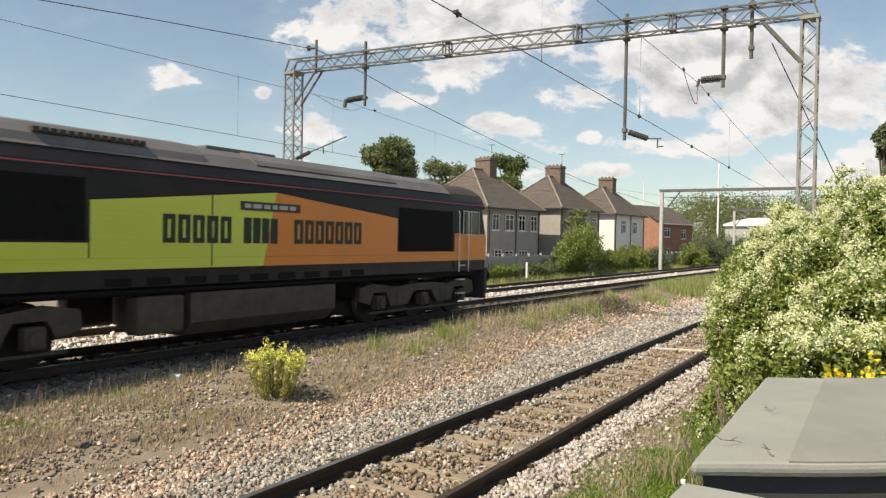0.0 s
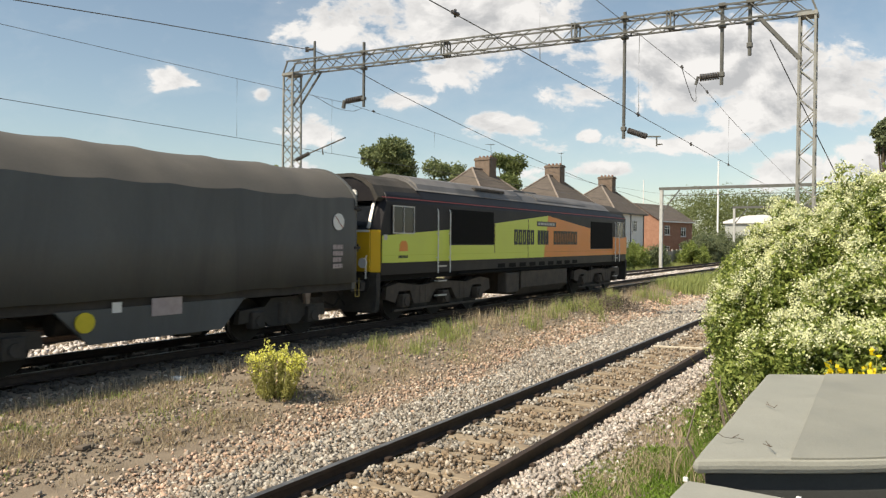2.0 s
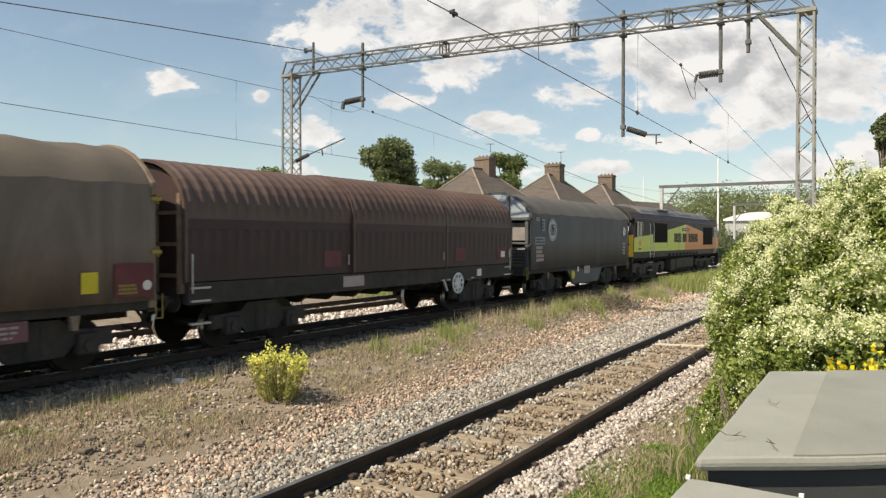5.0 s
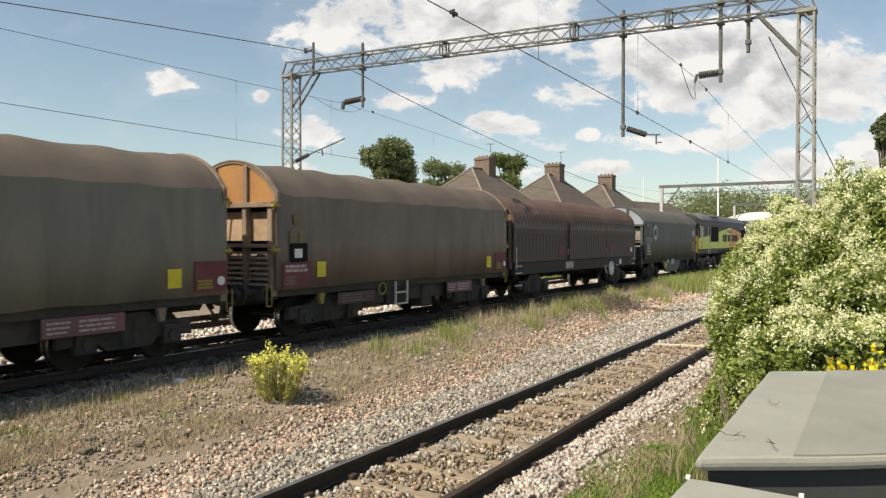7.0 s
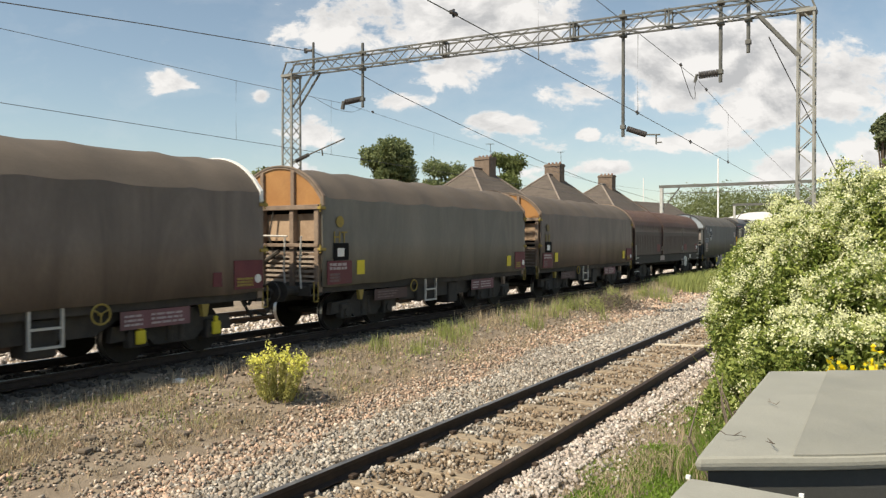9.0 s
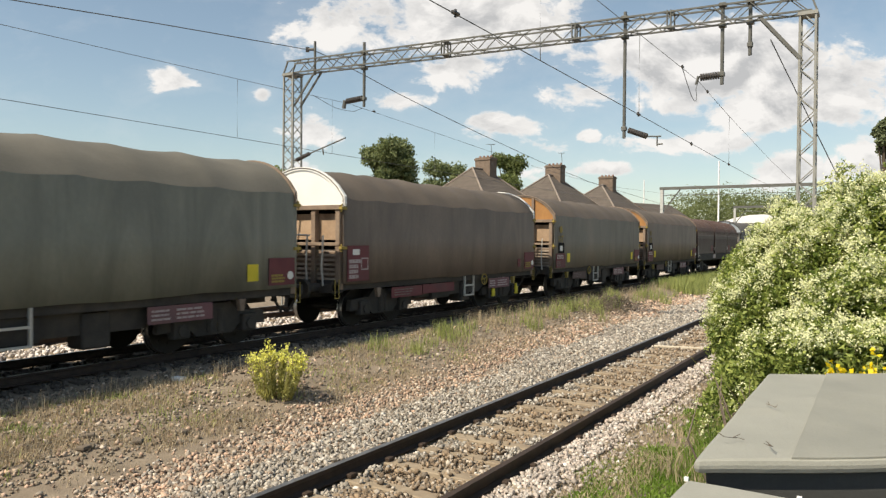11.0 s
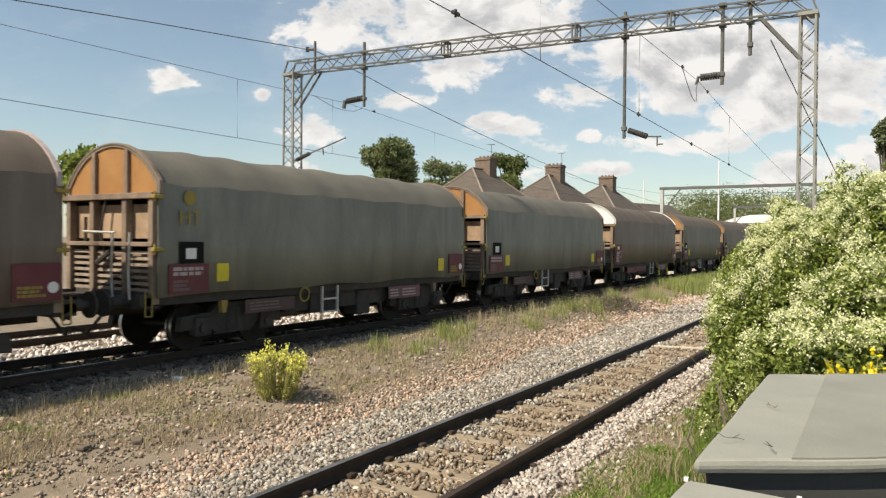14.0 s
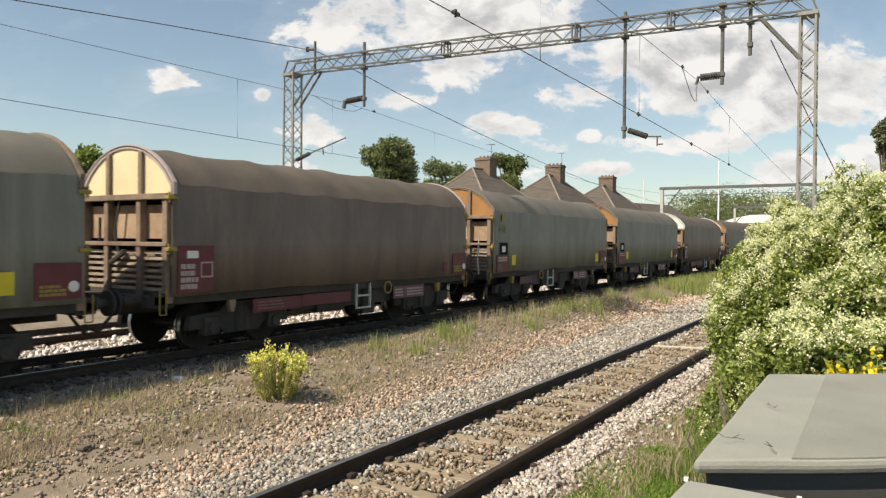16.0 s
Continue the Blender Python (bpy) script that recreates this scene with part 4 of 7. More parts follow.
def make_bogie3(parent, x):
    """Three-axle locomotive bogie with curved equaliser frames."""
    bm = B()
    for s in (-1, 1):
        top = [(-2.9, .62), (-2.85, .95), (-2.3, 1.04), (-1.3, .92), (-.5, .98), (.5, .98), (1.3, .92), (2.3, 1.04), (2.85, .95), (2.9, .62)]
        low = [(2.45, .50), (2.3, .80), (1.75, .80), (1.55, .42), (.75, .42), (.45, .78), (-.45, .78), (-.75, .42), (-1.55, .42), (-1.75, .80), (-2.3, .80), (-2.45, .50)]
        prism(bm, top + low, "y", s * 0.98, s * 1.14)
        for a in (-2.07, 0, 2.07):
            box(bm, a - .17, a + .17, s * 1.0 if s > 0 else -1.24, 1.24 if s > 0 else -1.0, .36, .72, .03)
            tube(bm, (a, s * 1.16, .53), (a, s * 1.28, .53), .13, 12)
        for a in (-1.1, 1.1):
            tube(bm, (a - .14, s * 1.06, .45), (a - .14, s * 1.06, .92), .10, 10)
            tube(bm, (a + .14, s * 1.06, .45), (a + .14, s * 1.06, .92), .10, 10)
        beam(bm, (-2.6, s * 1.2, .30), (2.6, s * 1.2, .28), .05)
    box(bm, -1.9, 1.9, -.55, .55, .55, .95, .04)
    b = part("bogie", bm, M["under_brown"], parent, "brown grime-covered three-axle bogie")
    b.location.x = x
    # added dark boxes between the wheels, blocking lit ballast seen through the bogie
    bm = B()
    box(bm, -2.75, 2.75, -.52, .52, .20, .56, .03)
    for a in (-1.04, 1.04):
        for s in (-1, 1):
            box(bm, a - .42, a + .42, s * .9 - .06, s * .9 + .06, .24, .60, .02)
    part("bogie_light_block", bm, M["under"], b)
    for a in (-2.07, 0, 2.07):
        add_wheel(b, a, 0.53)
    return b


def make_bogie2(parent, x):
    bm = B()
    for s in (-1, 1):
        prism(bm, [(-1.35, .42), (-1.3, .70), (-.6, .74), (-.4, .92), (.4, .92), (.6, .74), (1.3, .70), (1.35, .42), (.62, .46), (.45, .30), (-.45, .30), (-.62, .46)], "y", s * 0.98, s * 1.12)
        for a in (-.85, .85):
            box(bm, a - .19, a + .19, s * 1.0 if s > 0 else -1.22, 1.22 if s > 0 else -1.0, .30, .66, .03)
            tube(bm, (a, s * 1.15, .46), (a, s * 1.26, .46), .11, 12)
        for a in (-.13, .13):
            tube(bm, (a, s * 1.08, .35), (a, s * 1.08, .80), .085, 10)
    box(bm, -.35, .35, -.95, .95, .45, .9, .04)
    b = part("bogie", bm, M["under"], parent, "grimy dark two-axle bogie")
    b.location.x = x
    for a in (-.85, .85):
        add_wheel(b, a, 0.46)
    return b


def make_buffers(parent, x, s):
    """Two buffers and a coupling at the end x, pointing to s."""
    for y in (-.87, .87):
        bm = B()
        tube(bm, (x, y, 1.05), (x + s * .38, y, 1.05), .10, 12)
        tube(bm, (x + s * .3, y, 1.05), (x + s * .52, y, 1.05), .075, 12)
        tube(bm, (x + s * .50, y, 1.05), (x + s * .55, y, 1.05), .23, 18)
        part("buffer", bm, M["under"], parent, "black steel buffer")
    bm = B()
    beam(bm, (x, 0, 1.03), (x + s * .5, 0, 1.0), .10, .14)
    tube(bm, (x + s * .45, 0, 1.0), (x + s * .62, .05, .72), .045, 6)
    tube(bm, (x + s * .1, -.35, .9), (x + s * .45, -.3, .48), .03, 6)
    tube(bm, (x + s * .45, -.3, .48), (x + s * .62, -.1, .6), .03, 6)
    part("coupling", bm, M["under"], parent)


def panel(parent, name, pts, y, material, label="", thick=0.012):
    """A flat painted sheet on the side at y, given by its outline in x and z."""
    bm = B()
    s = -1 if y < 0 else 1
    prism(bm, pts, "y", y, y + s * thick)
    return part(name, bm, material, parent, label)


def rect(x0, x1, z0, z1):
    return [(x0, z0), (x1, z0), (x1, z1), (x0, z1)]


def bars(parent, name, y, x0, x1, z0, z1, rows, material, seed, fill=0.72):
    """Lettering too small to read, as bars of its size."""
    rnd = random.Random(seed)
    bm = B()
    hgt = (z1 - z0) / rows
    for i in range(rows):
        x, end = x0, x1 - (x1 - x0) * rnd.uniform(0, .25)
        while x < end:
            w = min(rnd.uniform(.05, .16) * (x1 - x0) / .6, end - x)
            a, b = sorted((y, y + (-.005 if y < 0 else .005)))
            box(bm, x, x + w, a, b, z0 + hgt * (i + .14), z0 + hgt * (i + .14 + fill))
            x += w + .04 * (x1 - x0)
    return tagged(part(name, bm, material, parent), kind="stuff")


def make_loco():
    L = thing("diesel_locomotive", (10.98, Y_TRAIN, 0), "lime green, orange and black diesel freight locomotive on the main line", "locomotive")
    # body shell: straight sides, rounded shoulders
    sec = [(-1.32, 1.56), (-1.32, 3.22), (-1.27, 3.36), (-1.12, 3.58), (-.82, 3.84), (-.45, 4.0), (0, 4.04), (.45, 4.0), (.82, 3.84), (1.12, 3.58), (1.27, 3.36), (1.32, 3.22), (1.32, 1.56)]
    bm = B()
    prism(bm, sec, "x", -8.0, 8.0)
    part("body", bm, M["black"], L, "black painted body side with sooty roof edge")
    # cabs at both ends: sloped screens
    for e in (-1, 1):
        bm = B()
        a, b = e * 8.004, e * 9.95
        low = [(-1.32, 1.36), (-1.32, 2.459), (-1.32, 2.461), (-1.32, 3.22), (-1.24, 3.40), (-1.05, 3.60), (-.75, 3.78), (-.4, 3.88), (.4, 3.88), (.75, 3.78), (1.05, 3.60), (1.24, 3.40), (1.32, 3.22), (1.32, 2.461), (1.32, 2.459), (1.32, 1.36)]
        r0 = [bm.verts.new((a, y, z)) for y, z in low]
        r1 = [bm.verts.new((b - e * (0.0 if z < 2.46 else 0.32 * (z - 2.46)), y * .985, z)) for y, z in low]
        r2 = [bm.verts.new((b + e * (.22 if z < 2.46 else .22 - 0.5 * (z - 2.46)), y * .86, z)) for y, z in low]
        n = len(low)
        for u, v in ((r0, r1), (r1, r2)):
            for i in range(n):
                bm.faces.new((u[i], u[(i + 1) % n], v[(i + 1) % n], v[i]))
        bm.faces.new(r2)
        bm.faces.new(r0)
        bmesh.ops.recalc_face_normals(bm, faces=bm.faces)
        cab = part("cab", bm, M["black"], L, "black cab with sloped windscreen and yellow corners")
        cab.data.materials.append(M["yellow"])
        for p in cab.data.polygons:
            if abs(p.center.x) > 9.96 and p.center.z < 2.46:
                p.material_index = 1
        # end face: yellow warning panel, screens, lights
        xf = e * 10.172
        bm = B()
        box(bm, *sorted((xf, xf + e * .03)), -1.13, 1.13, 1.38, 2.46, .012)
        part("warning_panel", bm, M["yellow"], cab, "yellow warning panel with grime")
        bm = B()
        box(bm, *sorted((xf + e * .03, xf + e * .045)), -1.12, 1.12, 2.40, 2.455)
        part("panel_edge", bm, M["white_paint"], cab)
        for s in (-1, 1):
            bm = B()
            q = [(xf + e * .012 - e * .5 * (z - 2.46) * .98, y, z) for y, z in ((s * .06, 2.52), (s * 1.06, 2.52), (s * .98, 3.14), (s * .06, 3.2))]
            vs = [bm.verts.new(p) for p in q]
            f = bm.faces.new(vs)
            bmesh.ops.solidify(bm, geom=[f], thickness=0.02)
            part("windscreen", bm, M["glass"], cab, "dark glass windscreen")
            bm = B()
            tube(bm, (xf + e * .02, s * .93, 1.60), (xf + e * .07, s * .93, 1.60), .13, 18)
            part("headlight", bm, M["white_paint"], cab, "round clear headlight")
            bm = B()
            tube(bm, (xf + e * .02, s * .62, 1.60), (xf + e * .06, s * .62, 1.60), .08, 14)
            part("tail_light", bm, M["bar_red"], cab)
            bm = B()
            tube(bm, (xf + e * .04, s * 1.02, 1.2), (xf + e * .04, s * 1.02, 1.75), .02, 6)
            tube(bm, (xf + e * .04, s * 1.02, 1.75), (xf, s * 1.05, 1.82), .02, 6)
            part("end_handrail", bm, M["white_paint"], cab, "white handrail")
        # roof visor over the screen
        bm = B()
        outer = [(-1.26, 3.30), (-1.05, 3.64), (-.75, 3.84), (-.4, 3.96), (.4, 3.96), (.75, 3.84), (1.05, 3.64), (1.26, 3.30)]
        inner = [(y * .93, z - .10) for y, z in reversed(outer)]
        prism(bm, outer + inner, "x", e * 8.0, e * 10.02)
        part("roof_visor", bm, M["under"], cab, "sooty overhanging cab roof edge")
        front = [(y * .94, z - .05) for y, z in outer] + [(1.12, 3.22), (-1.12, 3.22)]
        part("light_cluster", prism(B(), front, "x", *sorted((e * 9.62, e * 9.98))), M["black"], cab, "black panel over the windscreens")
        part("headlight", tube(B(), (e * 9.98, -.45, 3.42), (e * 10.03, -.45, 3.42), .10, 14), M["white_paint"], cab, "round headlight under the cab roof")
        for y in (-1.10, 0, 1.10):
            part("screen_pillar", beam(B(), (xf + e * .04, y, 2.50), (xf - e * .30, y * .93, 3.20), .07, .05), M["dusty_pipe"], cab, "pale windscreen pillar")
        for s in (-1, 1):
            y = s * 1.326
            # side cab window with sliding panes
            xa, xb = e * 9.45, e * 8.49
            xa, xb = min(xa, xb), max(xa, xb)
            panel(cab, "side_window", rect(xa, xb, 2.38, 3.10), y, M["glass"], "sliding cab side window", .008)
            bm = B()
            y2 = y + s * .010
            for x0, x1, z0, z1 in ((xa, xb, 2.37, 2.40), (xa, xb, 3.09, 3.12), (xa - .02, xa + .01, 2.37, 3.12), (xb - .01, xb + .02, 2.37, 3.12), ((xa + xb) / 2 - .012, (xa + xb) / 2 + .012, 2.40, 3.09)):
                box(bm, x0, x1, *sorted((y2, y2 + s * .02)), z0, z1)
            part("window_frame", bm, M["dusty_pipe"], cab)
            # cab door, handrails, steps
            d0, d1 = (e * 8.18, e * 8.74) if e > 0 else (-7.31, -6.64)
            for x in (d0, d1):
                bm = B()
                tube(bm, (x, y + s * .07, 1.26), (x, y + s * .07, 3.02), .017, 8)
                tube(bm, (x, y + s * .07, 3.02), (x + .06, y, 3.10), .017, 8)
                tube(bm, (x, y + s * .07, 1.7), (x, y, 1.7), .015, 6)
                tube(bm, (x, y + s * .07, 2.4), (x, y, 2.4), .015, 6)
                part("door_handrail", bm, M["white_paint"], L, "white painted cab door handrail")
            for z in (1.45, 1.02, .60):
                part("step", box(B(), min(d0, d1) + .1, max(d0, d1) - .1, *sorted((y - s * .12, y + s * .02)), z - .02, z + .02), M["dusty_pipe"], L, "worn metal cab step")
        make_buffers(L, e * 10.15, e)
        bm = B()
        prism(bm, [(-1.25, .35), (1.25, .35), (1.3, .75), (1.3, 1.34), (-1.3, 1.34), (-1.3, .75)], "x", *sorted((e * 9.95, e * 10.12)))
        part("snowplough", bm, M["under"], L)
    # painted livery on both sides
    for s in (-1, 1):
        y = s * 1.322
        y2 = s * 1.334
        panel(L, "lime_panel", [(-9.93, 1.60), (-6.6, 1.60), (-6.6, 2.52), (-9.93, 2.31)], y, M["lime"], "lime green painted side panel")
        panel(L, "lime_panel", [(-6.598, 1.60), (-3.74, 1.60), (-3.74, 2.06), (-6.598, 2.06)], y, M["lime"])
        panel(L, "lime_panel", [(-3.738, 1.60), (.20, 1.60), (.56, 3.16), (-3.738, 2.77)], y, M["lime"])
        panel(L, "orange_panel", [(.204, 1.60), (5.07, 1.60), (5.07, 2.76), (.564, 3.16)], y, M["orange"], "orange painted side panel")
        panel(L, "orange_panel", [(5.072, 1.60), (8.0, 1.60), (8.0, 1.87), (5.072, 1.87)], y, M["orange"])
        panel(L, "orange_panel", [(8.002, 1.60), (9.96, 1.60), (9.96, 2.42), (8.002, 2.42)], y, M["orange"])
        panel(L, "red_stripe", rect(-9.9, 9.9, 3.305, 3.332), s * 1.292, M["red_line"], "thin red cantrail stripe", .01)
        # engine room grilles
        for x0, x1, z0, z1 in ((-6.55, -3.80, 2.10, 3.13), (5.12, 7.88, 1.90, 3.06)):
            bm = B()
            a, b = sorted((s * 1.322, s * 1.33))
            box(bm, x0, x1, a, b, z0, z1)
            g = part("radiator_grille", bm, M["louvre"], L, "black louvred radiator grille")
            for i in range(16):
                bm = B()
                z = z0 + (z1 - z0) * (i + .5) / 16
                a, b = sorted((s * 1.33, s * 1.345))
                box(bm, x0 + .04, x1 - .04, a, b, z - .012, z + .012)
                part("louvre", bm, M["louvre"], g)
        # panel seams
        a, b = sorted((y2, y2 + s * .006))
        for x, z0, z1 in ((-1.17, 1.62, 3.0), (-3.73, 1.80, 2.76), (5.06, 1.88, 2.74)):
            part("panel_seam", box(B(), x - .012, x + .012, a, b, z0, z1), M["plate"], L)
        part("panel_seam", box(B(), -9.9, .22, a, b, 1.79, 1.803), M["lime_seam"], L)
        part("panel_seam", box(B(), .26, 7.9, a, b, 1.79, 1.803), M["orange_seam"], L)
        for i in range(9):
            part("panel_rib", box(B(), -3.7, -1.2, a, b, 1.92 + i * .1, 1.925 + i * .1), M["lime_seam"], L)
        # operator's lettering as plain hollow blocks
        for x0, x1, n in ((-2.33, -.66, 5), (-.38, .62, 4), (1.08, 3.52, 7)):
            w = (x1 - x0) / n
            a, b = sorted((y2, y2 + s * .012))
            for i in range(n):
                q0, q1 = x0 + w * (i + .10), x0 + w * (i + .90)
                k = .095
                bm = B()
                box(bm, q0, q0 + k, a, b, 2.07, 2.60)
                box(bm, q1 - k, q1, a, b, 2.07, 2.60)
                box(bm, q0 + k, q1 - k, a, b, 2.07, 2.07 + k)
                box(bm, q0 + k, q1 - k, a, b, 2.60 - k, 2.60)
                part("marking_block", bm, M["letter"], L)
        panel(L, "cast_plate", rect(-.45, 1.28, 2.75, 2.93), s * 1.336, M["plate"], "cast dark metal plate", .02)
        bars(L, "small_lettering", s * 1.358, -.36, 1.22, 2.78, 2.90, 1, M["plate_bar"], 4)
        bars(L, "small_lettering", y2, -9.2, -8.72, 1.70, 1.80, 1, M["letter"], 7)
        bm = B()
        a, b = sorted((y2, y2 + s * .006))
        prism(bm, [(-9.16, 1.90), (-8.76, 1.90), (-8.78, 2.08), (-8.86, 2.18), (-9.06, 2.18), (-9.14, 2.08)], "y", a, b)
        part("emblem", bm, M["orange"], L, "small orange emblem shape")
        panel(L, "grey_plate", rect(-9.86, -9.72, 2.2, 2.34), y2, M["dusty_pipe"])
        # underframe: sole bar, tanks, boxes
        bm = B()
        box(bm, -9.9, 9.9, *sorted((s * 1.16, s * 1.29)), 1.28, 1.558)
        part("solebar", bm, M["black"], L, "black solebar")
        bm = B()
        tube(bm, (-6.0, s * 1.27, 1.2), (6.2, s * 1.27, 1.18), .035, 6)
        for i in range(9):
            box(bm, -3.4 + i * .82, -2.9 + i * .82, *sorted((s * 1.2, s * 1.3)), 1.30, 1.44)
        part("pipework", bm, M["louvre"], L)
        bm = B()
        box(bm, -2.75, -1.75, *sorted((s * .9, s * 1.28)), .40, 1.10, .05)
        part("battery_box", bm, M["under_brown"], L)
    bm = B()
    prism(bm, [(-1.28, .55), (-1.0, .28), (1.0, .28), (1.28, .55), (1.28, 1.12), (-1.28, 1.12)], "x", -1.6, 2.6)
    part("fuel_tank", bm, M["under_brown"], L, "grime-brown fuel tank")
    bm = B()
    box(bm, -9.9, 9.9, -1.15, 1.15, 1.12, 1.555)
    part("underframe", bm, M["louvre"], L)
    # roof gear
    part("roof_hatch", prism(B(), [(-1.06, 3.66), (-.98, 3.80), (-.72, 4.0), (0, 4.13), (.72, 4.0), (.98, 3.80), (1.06, 3.66)], "x", -7.9, -1.1), M["roof_black"], L, "raised sooty roof hatch")
    part("roof_hatch", prism(B(), [(-1.0, 3.74), (-.9, 3.85), (-.6, 4.02), (0, 4.10), (.6, 4.02), (.9, 3.85), (1.0, 3.74)], "x", .3, 5.4), M["roof_black"], L)
    bm = B()
    prism(bm, [(-1.125, 3.60), (-.83, 3.86), (-.45, 4.02), (0, 4.06), (.45, 4.02), (.83, 3.86), (1.125, 3.60), (.9, 3.5), (-.9, 3.5)], "x", -8.05, 8.05)
    part("roof", bm, M["roof_black"], L, "grey sooty curved roof")
    for i in range(14):
        part("roof_vent", box(B(), -4.5 + i * .15, -4.39 + i * .15, -1.01, -.86, 3.82, 3.91), M["under"], L)
    part("exhaust_silencer", box(B(), -.6, 1.4, -.45, .45, 4.0, 4.10, .03), M["roof_black"], L)
    make_bogie3(L, -6.6)
    make_bogie3(L, 6.6)
    return L


LOCO = make_loco()


def hood_section(half=1.40, top=3.98, foot=1.14, spring=3.22):
    """Tarpaulin hood outline: near-upright sides, a crease at the shoulder, an arched top."""
    pts = [(-half, foot), (-half - .015, 2.2), (-half - .005, 3.0), (-half, spring)]
    rise = top - spring
    rad = (half * half + rise * rise) / (2 * rise)
    for i in range(1, 14):
        y = -half + 2 * half * i / 14
        pts.append((y, top - rad + math.sqrt(rad * rad - y * y)))
    return pts + [(half, spring), (half + .005, 3.0), (half + .015, 2.2), (half, foot)]


def loft(bm, rings, close=True):
    rows = [[bm.verts.new(p) for p in r] for r in rings]
    for u, v in zip(rows, rows[1:]):
        for i in range(len(u) - 1):
            bm.faces.new((u[i], u[i + 1], v[i + 1], v[i]))
    return rows


def make_hood_wagon(at_x, tarp, top_mat, end_mat, label, seed, half=5.38, length=6.2, logo=False, rails=True, blue=False, marks="tags", end_label="rusty orange wagon end", shift=0.0, spokes=False):
    rnd = random.Random(seed)
    w = thing("hood_wagon", (at_x, Y_TRAIN, 0), label, "freight wagon", "wagons of the freight train")
    sec = hood_section()
    n = 72
    bm = B()
    rings = []
    off = rnd.uniform(0, 50)
    bows = [rnd.uniform(0, .6) + i * 1.52 for i in range(-5, 6)]
    for i in range(n + 1):
        x = -half + 2 * half * i / n
        ring = []
        dip = min(abs(x - b) for b in bows)
        for j, (y, z) in enumerate(sec):
            k = noise.noise(Vector((x * .9, y * 1.2, z * .6 + off)))
            edge = min(1.0, (half - abs(x)) / .5)
            fold = noise.noise(Vector((x * .55 + z * .5, z * 1.1, off + 9)))
            yy = y * (1 + (.011 * k + .010 * fold) * edge)
            zz = z
            if z > 3.2:
                zz -= (.068 * min(dip, .7) ** .6 + .022 * k) * edge
            elif z > 2.5:
                yy *= 1 - .010 * min(dip, .7) ** .6 * edge
            elif z < 1.3:
                zz += .05 * k
                yy *= 1 + .012 * noise.noise(Vector((x * 2.2, 3, off)))
            ring.append((x, yy, zz))
        rings.append(ring)
    loft(bm, rings)
    bmesh.ops.recalc_face_normals(bm, faces=bm.faces)
    hood = part("hood", bm, tarp, w, "dusty tarpaulin hood with soft folds", True)
    # faces above the shoulder crease take a separate top colour
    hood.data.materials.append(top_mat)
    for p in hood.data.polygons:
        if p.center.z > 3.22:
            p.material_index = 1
    hood.data.set_sharp_from_angle(angle=radians(24))
    sol = hood.modifiers.new("thickness", "SOLIDIFY")
    sol.thickness = 0.02
    # end walls: upper lunette, posts, rails, lower slats
    for e in (-1, 1):
        xe = e * (half - .04)
        arch = [p for p in sec if p[1] >= 2.99]
        bm = B()
        prism(bm, [(y * .985, z - .03) for y, z in arch], "x", *sorted((xe, xe - e * .05)))
        end = part("end_lunette", bm, end_mat, w, end_label)
        bm = B()
        outline = [(y * 1.02, z + .02) for y, z in arch]
        inner = [(y * .95, z - .06) for y, z in reversed(arch)]
        prism(bm, outline + inner, "x", *sorted((xe + e * .03, xe - e * .05)))
        part("end_bow", bm, M["bar_pale"] if end_mat is M["end_cream"] else M["end_white"] if end_mat is M["end_white"] else M["tarp_grey"] if blue else M["end_steel"], w, "curved end rim bow")
        for y in (-.5, .5) if end_mat is not M["end_white"] else ():
            part("lunette_post", box(B(), *sorted((xe, xe + e * .07)), y - .055, y + .055, 3.03, 3.84, .008), (end_mat if end_mat is M["end_white"] else M["end_steel"]) if not blue else M["tarp_grey"], w)
        bm = B()
        box(bm, *sorted((xe - e * .12, xe - e * .06)), -1.24, 1.24, 2.19, 2.83, .01)
        part("end_panel", bm, M["end_tan"] if not blue else M["end_tan_grey"], w, "stained end wall")
        part("end_panel", box(B(), *sorted((xe - e * .30, xe - e * .25)), -1.24, 1.24, 1.15, 1.95, .01), M["end_steel"] if not blue else M["end_tan_grey"], w)
        # near-black sheet that paints the shade seen through the end wall's gaps
        part("end_backing", box(B(), *sorted((xe - e * .40, xe - e * .34)), -1.33, 1.33, 1.15, 3.0), M["louvre"], w, "near-black sheet standing in for shade in the end wall gaps")
        steel = M["end_steel"] if not blue else M["tarp_grey"]
        for y in (-1.27, -.5, .5, 1.27):
            part("end_post", box(B(), *sorted((xe - e * .05, xe + e * .10)), y - .065, y + .065, 1.0, 2.92, .008), steel, w)
        part("end_rail", box(B(), *sorted((xe - e * .04, xe + e * .14)), -1.36, 1.36, 2.92, 3.03, .01), steel, w)
        part("end_rail", box(B(), *sorted((xe - e * .04, xe + e * .115)), -1.33, 1.33, 2.05, 2.13, .01), steel, w)
        for i in range(7):
            bm = B()
            z = 1.22 + i * .115
            box(bm, *sorted((xe - e * .03, xe + e * .02)), -1.2, 1.2, z, z + .055)
            part("end_slat", bm, M["end_slat"] if not blue else steel, w)
        for z in (2.0, 2.95):
            for y in (-1.40, 1.40):
                bm = box(B(), *sorted((xe + e * .15, xe - e * .06)), y - .05, y + .05, z - .035, z + .035, .012)
                tube(bm, (xe + e * .10, y, z - .09), (xe + e * .10, y, z + .10), .022, 6)
                part("hood_lock", bm, M["under"] if blue else M["yellow_dirty"], w, "worn hood lock")
        bm = B()
        tube(bm, (xe + e * .06, .1, 2.95), (xe + e * .10, .22, 2.3), .025, 6)
